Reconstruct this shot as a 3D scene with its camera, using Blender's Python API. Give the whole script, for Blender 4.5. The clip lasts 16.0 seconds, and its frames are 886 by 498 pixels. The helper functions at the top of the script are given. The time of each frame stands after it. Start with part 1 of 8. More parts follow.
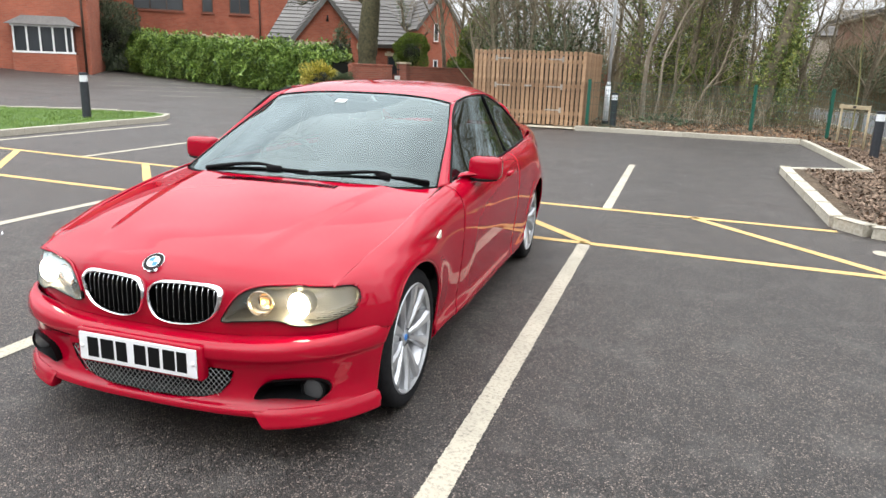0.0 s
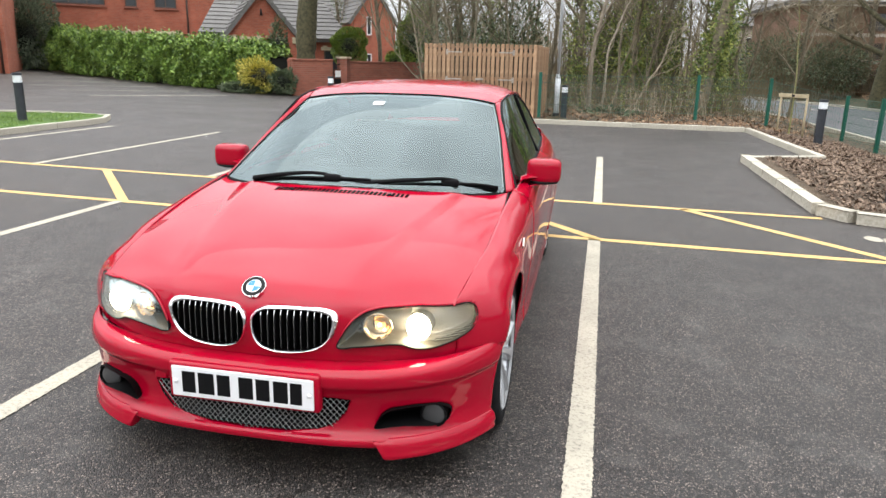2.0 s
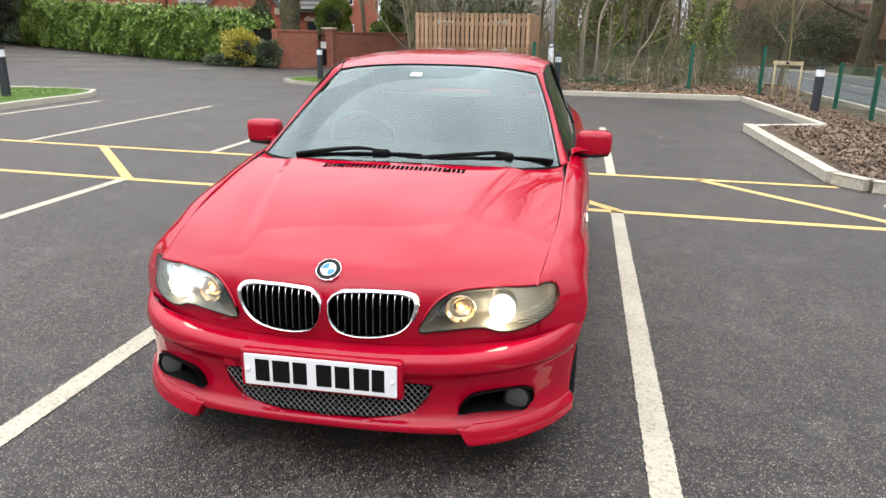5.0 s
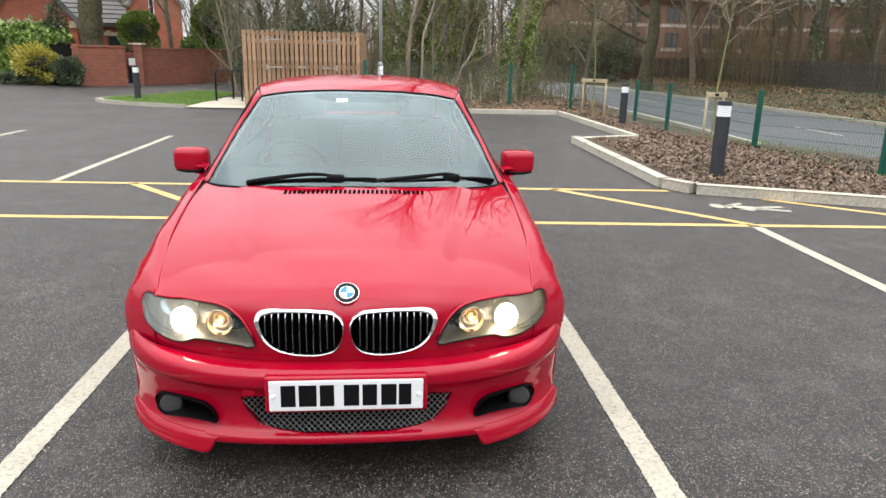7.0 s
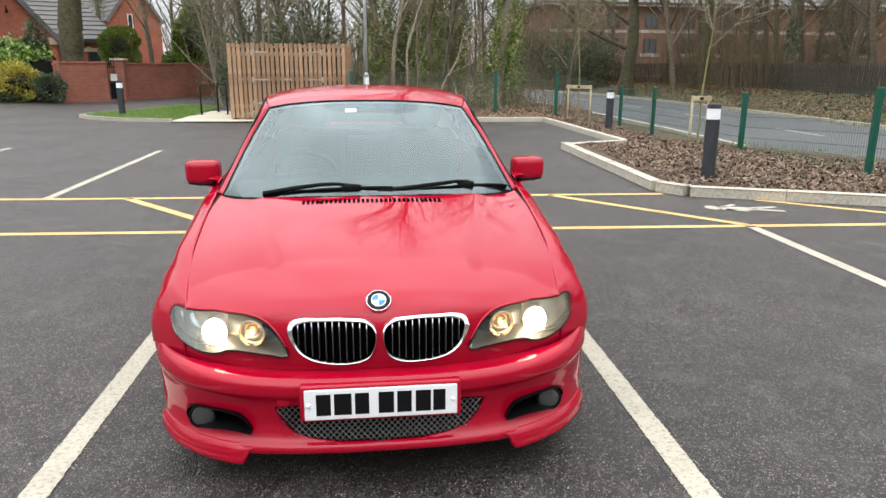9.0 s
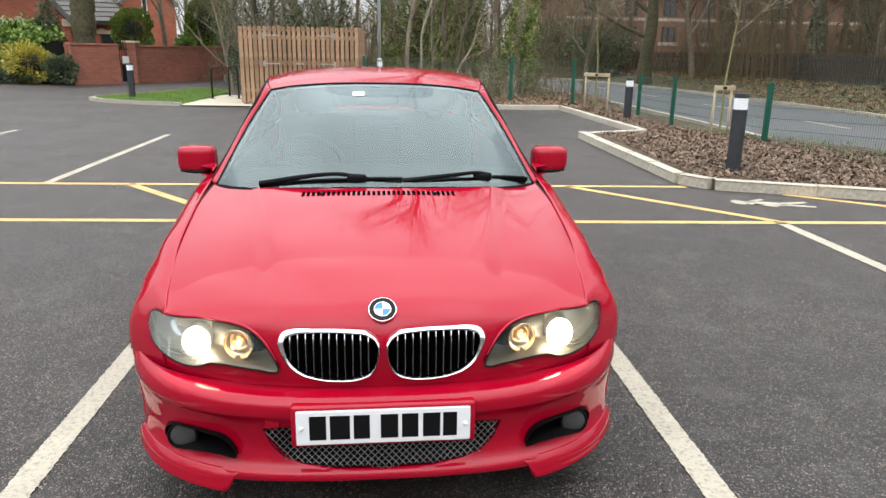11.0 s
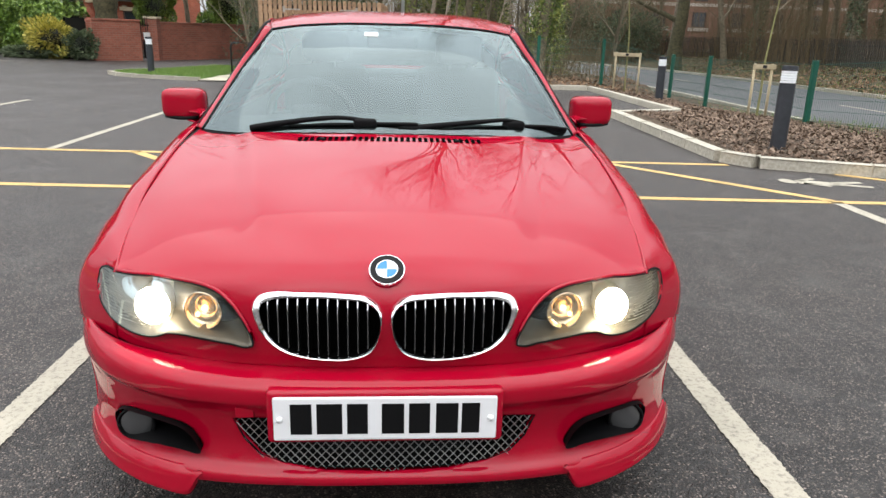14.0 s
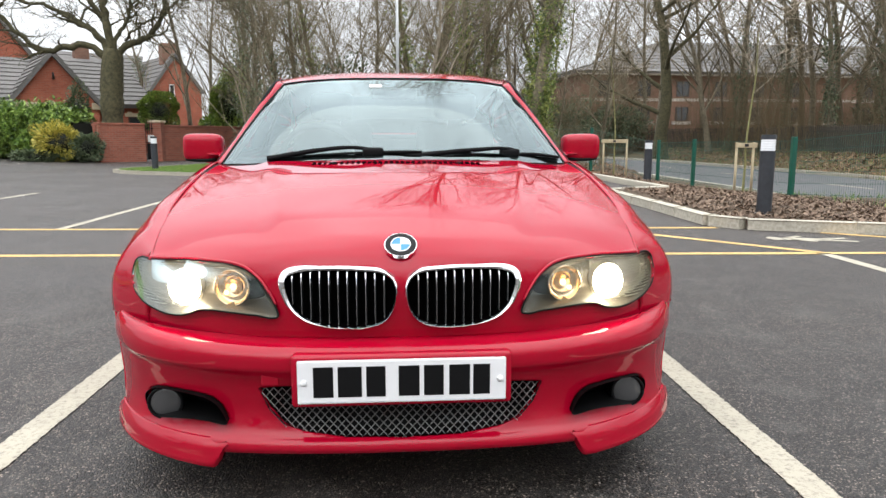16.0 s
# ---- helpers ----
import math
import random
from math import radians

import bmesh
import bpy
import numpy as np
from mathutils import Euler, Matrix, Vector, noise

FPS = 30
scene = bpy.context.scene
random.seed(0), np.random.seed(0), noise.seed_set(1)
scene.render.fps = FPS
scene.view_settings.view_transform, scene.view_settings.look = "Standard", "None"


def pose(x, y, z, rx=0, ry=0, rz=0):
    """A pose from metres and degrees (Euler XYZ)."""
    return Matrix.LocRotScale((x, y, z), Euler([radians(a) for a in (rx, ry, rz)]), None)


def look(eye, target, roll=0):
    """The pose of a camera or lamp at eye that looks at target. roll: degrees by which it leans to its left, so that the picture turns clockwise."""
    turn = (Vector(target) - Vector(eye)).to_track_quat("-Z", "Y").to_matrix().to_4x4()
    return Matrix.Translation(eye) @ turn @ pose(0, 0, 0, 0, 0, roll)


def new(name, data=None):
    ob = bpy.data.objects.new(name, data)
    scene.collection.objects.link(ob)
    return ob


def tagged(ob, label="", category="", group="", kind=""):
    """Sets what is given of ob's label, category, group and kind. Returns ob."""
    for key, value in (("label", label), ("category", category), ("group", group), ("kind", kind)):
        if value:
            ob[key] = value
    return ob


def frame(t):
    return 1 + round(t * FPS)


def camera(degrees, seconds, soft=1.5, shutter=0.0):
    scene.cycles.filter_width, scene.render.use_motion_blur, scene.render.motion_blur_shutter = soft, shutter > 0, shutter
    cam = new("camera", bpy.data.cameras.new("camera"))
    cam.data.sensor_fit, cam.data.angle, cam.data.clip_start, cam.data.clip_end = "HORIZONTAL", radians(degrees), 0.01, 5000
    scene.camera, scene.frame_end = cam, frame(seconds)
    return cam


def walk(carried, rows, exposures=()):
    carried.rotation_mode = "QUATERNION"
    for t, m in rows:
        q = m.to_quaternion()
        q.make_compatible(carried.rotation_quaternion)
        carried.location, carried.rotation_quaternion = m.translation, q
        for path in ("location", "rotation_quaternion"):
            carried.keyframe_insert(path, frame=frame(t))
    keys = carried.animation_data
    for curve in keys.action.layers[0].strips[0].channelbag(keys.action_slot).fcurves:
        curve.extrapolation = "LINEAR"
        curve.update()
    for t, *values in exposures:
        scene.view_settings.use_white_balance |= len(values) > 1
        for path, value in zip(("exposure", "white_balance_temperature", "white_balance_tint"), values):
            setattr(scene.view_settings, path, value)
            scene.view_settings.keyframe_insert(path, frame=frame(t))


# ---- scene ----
cam = camera(64.4, 16.0)
PATH = [
    (0, (1.812, -1.947, 1.436), (1.212, -0.105, 0.938), 2.0),
    (0.5, (1.6, -1.912, 1.443), (1.019, -0.059, 0.964), 0.8),
    (1, (1.386, -1.93, 1.445), (0.871, -0.06, 0.954), 1.0),
    (1.5, (1.215, -1.976, 1.464), (0.784, -0.09, 0.959), 1.3),
    (2, (1.127, -1.994, 1.456), (0.714, -0.105, 0.945), 1.3),
    (2.5, (1.113, -2.004, 1.455), (0.696, -0.118, 0.936), 1.2),
    (3, (1.103, -2.008, 1.453), (0.675, -0.123, 0.941), 1.3),
    (3.5, (1.104, -2.021, 1.456), (0.665, -0.136, 0.951), 1.1),
    (4, (1.074, -2.005, 1.445), (0.623, -0.124, 0.936), 1.0),
    (4.2, (1.049, -1.995, 1.441), (0.605, -0.117, 0.915), 1.3),
    (6.3, (0.266, -1.931, 1.45), (0.255, -0.028, 0.836), 0.5),
    (6.5, (0.236, -2.013, 1.453), (0.302, -0.1, 0.874), 1.2),
    (7, (0.146, -2.184, 1.498), (0.296, -0.263, 0.962), 1.3),
    (7.5, (0.057, -2.219, 1.496), (0.245, -0.293, 0.99), 1.1),
    (8, (-0.003, -2.222, 1.499), (0.183, -0.293, 1.004), 1.5),
    (8.5, (-0.01, -2.211, 1.498), (0.185, -0.283, 1.002), 1.2),
    (9, (-0.014, -2.194, 1.491), (0.181, -0.27, 0.98), 0.2),
    (11.5, (0.025, -1.781, 1.451), (0.167, 0.13, 0.879), 1.2),
    (12, (0.037, -1.685, 1.447), (0.148, 0.218, 0.843), 1.0),
    (12.5, (0.033, -1.604, 1.434), (0.148, 0.3, 0.83), 0.7),
    (13, (0.024, -1.517, 1.396), (0.177, 0.384, 0.793), 1.7),
    (13.5, (0.039, -1.46, 1.327), (0.168, 0.439, 0.713), 1.6),
    (14, (0.044, -1.457, 1.23), (0.147, 0.454, 0.649), 1.5),
    (14.5, (0.032, -1.494, 1.127), (0.145, 0.452, 0.678), 1.2),
    (15, (0.02, -1.557, 1.048), (0.135, 0.409, 0.699), 1.4),
    (15.5, (0.011, -1.623, 0.988), (0.108, 0.349, 0.666), 0.4),
    (16, (0.006, -1.683, 0.971), (0.117, 0.289, 0.658), 0.0),
]
walk(cam, [(t, look(eye, target, roll)) for t, eye, target, roll in PATH], exposures=[(0.0, 0.98), (4.0, 0.94), (6.5, 0.87), (11.5, 0.79), (14.0, 0.72), (16.0, 0.83)])

# ---- light: a bright overcast afternoon ----
world = bpy.data.worlds.new("overcast_sky")
scene.world = world
world.use_nodes = True
wn, wl = world.node_tree.nodes, world.node_tree.links
wn.clear()
sky = wn.new("ShaderNodeTexSky")
sky.sky_type, sky.sun_disc = "NISHITA", False
sky.sun_elevation, sky.sun_rotation = radians(42), radians(200)
sky.air_density, sky.dust_density, sky.ozone_density = 1.0, 4.0, 1.0
pale = wn.new("ShaderNodeHueSaturation")
pale.inputs["Saturation"].default_value = 0.12
cloud = wn.new("ShaderNodeTexNoise")
cloud.inputs["Scale"].default_value, cloud.inputs["Detail"].default_value = 2.6, 5.0
cloud_ramp = wn.new("ShaderNodeMapRange")
cloud_ramp.inputs["From Min"].default_value, cloud_ramp.inputs["From Max"].default_value = 0.3, 0.7
cloud_ramp.inputs["To Min"].default_value, cloud_ramp.inputs["To Max"].default_value = 0.70, 1.25
# an overcast sky is about three times as bright overhead as at the horizon
where = wn.new("ShaderNodeTexCoord")
height = wn.new("ShaderNodeSeparateXYZ")
dome = wn.new("ShaderNodeMapRange")
dome.inputs["From Min"].default_value, dome.inputs["From Max"].default_value = 0.0, 1.0
dome.inputs["To Min"].default_value, dome.inputs["To Max"].default_value = 3.3, 12.8
lit = wn.new("ShaderNodeMath")
lit.operation = "MULTIPLY"
tint = wn.new("ShaderNodeMix")
tint.data_type, tint.blend_type = "RGBA", "MULTIPLY"
tint.inputs[0].default_value, tint.inputs[7].default_value = 1.0, (0.960, 1.0, 1.05, 1.0)
veil = wn.new("ShaderNodeMix")
veil.data_type = "RGBA"
veil.inputs["Factor"].default_value = 0.88
back = wn.new("ShaderNodeBackground")
back.inputs["Strength"].default_value = 0.15
out = wn.new("ShaderNodeOutputWorld")
wl.new(sky.outputs[0], pale.inputs["Color"])
wl.new(where.outputs["Generated"], height.inputs[0])
wl.new(height.outputs[2], dome.inputs["Value"])
wl.new(cloud.outputs[0], cloud_ramp.inputs["Value"])
wl.new(cloud_ramp.outputs[0], lit.inputs[0])
wl.new(dome.outputs[0], lit.inputs[1])
wl.new(lit.outputs[0], tint.inputs[6])
wl.new(pale.outputs[0], veil.inputs[6])
wl.new(tint.outputs[2], veil.inputs[7])
wl.new(veil.outputs[2], back.inputs["Color"])
wl.new(back.outputs[0], out.inputs["Surface"])

sun_data = bpy.data.lights.new("sun", "SUN")
sun_data.energy, sun_data.angle, sun_data.color = 0.7, radians(100), (1.0, 0.96, 0.9)
sun = new("sun", sun_data)
sun.matrix_world = look((0, 0, 40), (2, 0.5, 0))

# ---- materials ----


def nodes_of(name):
    m = bpy.data.materials.new(name)
    m.use_nodes = True
    t = m.node_tree
    return m, t.nodes, t.links, t.nodes["Principled BSDF"]


def coords(n, l, scale=1.0, kind="Object"):
    c = n.new("ShaderNodeTexCoord")
    p = n.new("ShaderNodeMapping")
    p.inputs["Scale"].default_value = (scale,) * 3 if not isinstance(scale, tuple) else scale
    l.new(c.outputs[kind], p.inputs["Vector"])
    return p.outputs[0]


def noise_of(n, l, vec, scale, detail=4.0, rough=0.6):
    x = n.new("ShaderNodeTexNoise")
    x.inputs["Scale"].default_value, x.inputs["Detail"].default_value, x.inputs["Roughness"].default_value = scale, detail, rough
    l.new(vec, x.inputs["Vector"])
    return x.outputs[0]


def ramp_of(n, l, value, stops):
    r = n.new("ShaderNodeValToRGB")
    e = r.color_ramp.elements
    while len(e) < len(stops):
        e.new(0.5)
    for k, (p, c) in zip(e, stops):
        k.position, k.color = p, (*c, 1.0)
    l.new(value, r.inputs[0])
    return r.outputs[0]


def mixed(n, l, fac, a, b, how="MIX"):
    x = n.new("ShaderNodeMix")
    x.data_type, x.blend_type = "RGBA", how
    for v, i in ((fac, 0), (a, 6), (b, 7)):
        if isinstance(v, (int, float)):
            x.inputs[i].default_value = v
        elif isinstance(v, tuple):
            x.inputs[i].default_value = (*v, 1.0)
        else:
            l.new(v, x.inputs[i])
    return x.outputs[2]


def bumped(n, l, b, height, strength, distance=0.01):
    x = n.new("ShaderNodeBump")
    x.inputs["Strength"].default_value, x.inputs["Distance"].default_value = strength, distance
    l.new(height, x.inputs["Height"])
    l.new(x.outputs[0], b.inputs["Normal"])


def surface(name, dark, light, scale=8.0, rough=0.7, metal=0.0, bump=0.2, dist=0.005, big=0.6, per_piece=0.0, grain=None, coat=0.0):
    """A surface with variation at a fine and a coarse scale, and its relief."""
    m, n, l, b = nodes_of(name)
    v = coords(n, l)
    fine = noise_of(n, l, v, scale, 6.0)
    base = ramp_of(n, l, fine, [(0.3, dark), (0.7, light)])
    coarse = noise_of(n, l, v, big, 3.0)
    shade = ramp_of(n, l, coarse, [(0.25, (0.78,) * 3), (0.75, (1.12,) * 3)])
    base = mixed(n, l, 1.0, base, shade, "MULTIPLY")
    if per_piece:
        info = n.new("ShaderNodeObjectInfo")
        tint = ramp_of(n, l, info.outputs["Random"], [(0.0, (1 - per_piece,) * 3), (1.0, (1 + per_piece * 0.6,) * 3)])
        base = mixed(n, l, 1.0, base, tint, "MULTIPLY")
    l.new(base, b.inputs["Base Color"])
    b.inputs["Roughness"].default_value, b.inputs["Metallic"].default_value = rough, metal
    b.inputs["Coat Weight"].default_value = coat
    if bump:
        g = noise_of(n, l, v, grain or scale * 2, 5.0)
        bumped(n, l, b, g, bump, dist)
    return m


def plain(name, color, rough=0.5, metal=0.0, coat=0.0, emit=0.0, emit_color=None, spec=0.5):
    m, n, l, b = nodes_of(name)
    b.inputs["Base Color"].default_value = (*color, 1)
    b.inputs["Roughness"].default_value, b.inputs["Metallic"].default_value = rough, metal
    b.inputs["Coat Weight"].default_value, b.inputs["Coat Roughness"].default_value = coat, 0.03
    b.inputs["Specular IOR Level"].default_value = spec
    if emit:
        b.inputs["Emission Color"].default_value = (*(emit_color or color), 1)
        b.inputs["Emission Strength"].default_value = emit
    return m


def leaf_stuff(name, a, b_, c, rough=0.55):
    """Foliage: every leaf takes its own tint."""
    m, n, l, b = nodes_of(name)
    g = n.new("ShaderNodeNewGeometry")
    col = ramp_of(n, l, g.outputs["Random Per Island"], [(0.0, a), (0.5, b_), (1.0, c)])
    l.new(col, b.inputs["Base Color"])
    b.inputs["Roughness"].default_value = rough
    b.inputs["Subsurface Weight"].default_value = 0.0
    return m


def asphalt_material():
    m, n, l, b = nodes_of("asphalt")
    v = coords(n, l)
    stone = n.new("ShaderNodeTexVoronoi")
    stone.inputs["Scale"].default_value = 104.0
    l.new(v, stone.inputs["Vector"])
    gaps = n.new("ShaderNodeTexVoronoi")
    gaps.feature = "DISTANCE_TO_EDGE"
    gaps.inputs["Scale"].default_value = 104.0
    l.new(v, gaps.inputs["Vector"])
    chips = ramp_of(n, l, stone.outputs["Color"], [(0.18, (0.020, 0.018, 0.018)), (0.44, (0.060, 0.056, 0.053)), (0.56, (0.215, 0.20, 0.187)), (0.85, (0.37, 0.345, 0.32))])
    chips = mixed(n, l, 1.0, chips, ramp_of(n, l, gaps.outputs["Distance"], [(0.05, (0.04,) * 3), (0.26, (1.0,) * 3)]), "MULTIPLY")
    fine = noise_of(n, l, v, 90.0, 3.0)
    base = mixed(n, l, 0.10, chips, ramp_of(n, l, fine, [(0.3, (0.014, 0.014, 0.015)), (0.75, (0.17, 0.165, 0.158))]))
    pores = noise_of(n, l, v, 150.0, 1.5, 0.5)
    base = mixed(n, l, 1.0, base, ramp_of(n, l, pores, [(0.41, (0.08, 0.075, 0.075)), (0.55, (1.60, 1.56, 1.52))]), "MULTIPLY")
    speck = n.new("ShaderNodeTexVoronoi")
    speck.inputs["Scale"].default_value = 16.0
    l.new(v, speck.inputs["Vector"])
    base = mixed(n, l, ramp_of(n, l, speck.outputs["Distance"], [(0.025, (0.3,) * 3), (0.05, (0.0,) * 3)]), base, (0.36, 0.34, 0.31))
    wear = noise_of(n, l, v, 0.45, 6.0, 0.65)
    base = mixed(n, l, 1.0, base, ramp_of(n, l, wear, [(0.25, (0.68, 0.68, 0.70)), (0.5, (1.0, 1.0, 1.0)), (0.75, (1.28, 1.26, 1.23))]), "MULTIPLY")
    mottle = noise_of(n, l, v, 11.0, 6.0, 0.7)
    base = mixed(n, l, 1.0, base, ramp_of(n, l, mottle, [(0.3, (0.72,) * 3), (0.7, (1.25,) * 3)]), "MULTIPLY")
    dust = noise_of(n, l, v, 3.2, 8.0, 0.7)
    base = mixed(n, l, 1.0, base, (0.645, 0.57, 0.535), "MULTIPLY")
    base = mixed(n, l, ramp_of(n, l, dust, [(0.50, (0, 0, 0)), (0.80, (0.40, 0.40, 0.40))]), base, (0.16, 0.150, 0.138))
    l.new(base, b.inputs["Base Color"])
    l.new(ramp_of(n, l, wear, [(0.3, (0.42,) * 3), (0.7, (0.60,) * 3)]), b.inputs["Roughness"])
    b.inputs["Specular IOR Level"].default_value = 0.6
    bumped(n, l, b, gaps.outputs["Distance"], 1.0, 0.008)
    return m


def paint_line(name, dark, light):
    m, n, l, b = nodes_of(name)
    v = coords(n, l)
    worn = noise_of(n, l, v, 55.0, 6.0, 0.75)
    patch = noise_of(n, l, v, 2.5, 4.0)
    base = ramp_of(n, l, worn, [(0.31, dark), (0.50, light)])
    base = mixed(n, l, 1.0, base, ramp_of(n, l, patch, [(0.3, (0.78,) * 3), (0.7, (1.05,) * 3)]), "MULTIPLY")
    l.new(base, b.inputs["Base Color"])
    b.inputs["Roughness"].default_value = 0.8
    bumped(n, l, b, worn, 0.4, 0.003)
    return m


def brick_material(name, a, b_, mortar, scale=1.0):
    m, n, l, b = nodes_of(name)
    v = coords(n, l)
    x = n.new("ShaderNodeTexBrick")
    x.inputs["Scale"].default_value = 1.0
    x.inputs["Brick Width"].default_value, x.inputs["Row Height"].default_value = 0.225, 0.075
    x.inputs["Mortar Size"].default_value, x.inputs["Mortar Smooth"].default_value = 0.006, 0.2
    x.inputs["Color1"].default_value, x.inputs["Color2"].default_value, x.inputs["Mortar"].default_value = (*a, 1), (*b_, 1), (*mortar, 1)
    sep = n.new("ShaderNodeSeparateXYZ")
    add = n.new("ShaderNodeMath")
    com = n.new("ShaderNodeCombineXYZ")
    l.new(v, sep.inputs[0])
    l.new(sep.outputs[0], add.inputs[0])
    l.new(sep.outputs[1], add.inputs[1])
    l.new(add.outputs[0], com.inputs[0])
    l.new(sep.outputs[2], com.inputs[1])
    l.new(com.outputs[0], x.inputs["Vector"])
    stain = noise_of(n, l, v, 0.7, 5.0)
    base = mixed(n, l, 1.0, x.outputs["Color"], ramp_of(n, l, stain, [(0.25, (0.7,) * 3), (0.7, (1.1,) * 3)]), "MULTIPLY")
    l.new(base, b.inputs["Base Color"])
    b.inputs["Roughness"].default_value = 0.88
    bumped(n, l, b, x.outputs["Fac"], -0.4, 0.006)
    return m


def glass_material(name, tint, gloss=1.0, ior=1.5, rough=0.0):
    """Thin glass: clear, with a mirror sheen that grows with the angle."""
    m, n, l, b = nodes_of(name)
    n.remove(b)
    fres = n.new("ShaderNodeFresnel")
    fres.inputs["IOR"].default_value = ior
    mul = n.new("ShaderNodeMath")
    mul.operation, mul.use_clamp = "MULTIPLY", True
    mul.inputs[1].default_value = gloss
    clear = n.new("ShaderNodeBsdfTransparent")
    clear.inputs["Color"].default_value = (*tint, 1)
    shine = n.new("ShaderNodeBsdfGlossy")
    shine.inputs["Roughness"].default_value = rough
    shine.inputs["Color"].default_value = (0.83, 0.98, 1.0, 1)
    mix = n.new("ShaderNodeMixShader")
    l.new(fres.outputs[0], mul.inputs[0])
    l.new(mul.outputs[0], mix.inputs[0])
    l.new(clear.outputs[0], mix.inputs[1])
    l.new(shine.outputs[0], mix.inputs[2])
    l.new(mix.outputs[0], n["Material Output"].inputs["Surface"])
    return m


def hazy_cover():
    """A headlamp cover of slightly clouded, yellowed plastic, which catches the light behind it."""
    m = glass_material("headlight_cover", (0.96, 0.95, 0.92), 0.6, 1.45)
    n, l = m.node_tree.nodes, m.node_tree.links
    last = n["Material Output"].inputs["Surface"].links[0].from_socket
    haze = n.new("ShaderNodeBsdfTranslucent")
    haze.inputs["Color"].default_value = (0.95, 0.91, 0.80, 1)
    mix = n.new("ShaderNodeMixShader")
    mix.inputs[0].default_value = 0.030
    l.new(last, mix.inputs[1])
    l.new(haze.outputs[0], mix.inputs[2])
    l.new(mix.outputs[0], n["Material Output"].inputs["Surface"])
    return m


def car_paint():
    m, n, l, b = nodes_of("red_car_paint")
    v = coords(n, l)
    dirt = noise_of(n, l, v, 7.0, 7.0, 0.7)
    base = mixed(n, l, ramp_of(n, l, dirt, [(0.55, (0, 0, 0)), (0.9, (0.10, 0.10, 0.10))]), (0.335, 0.0014, 0.0165), (0.27, 0.045, 0.042))
    l.new(base, b.inputs["Base Color"])
    b.inputs["Roughness"].default_value = 0.5
    b.inputs["Specular IOR Level"].default_value = 0.0
    b.inputs["Coat Weight"].default_value, b.inputs["Coat Roughness"].default_value = 1.0, 0.008
    b.inputs["Coat IOR"].default_value = 1.42
    return m


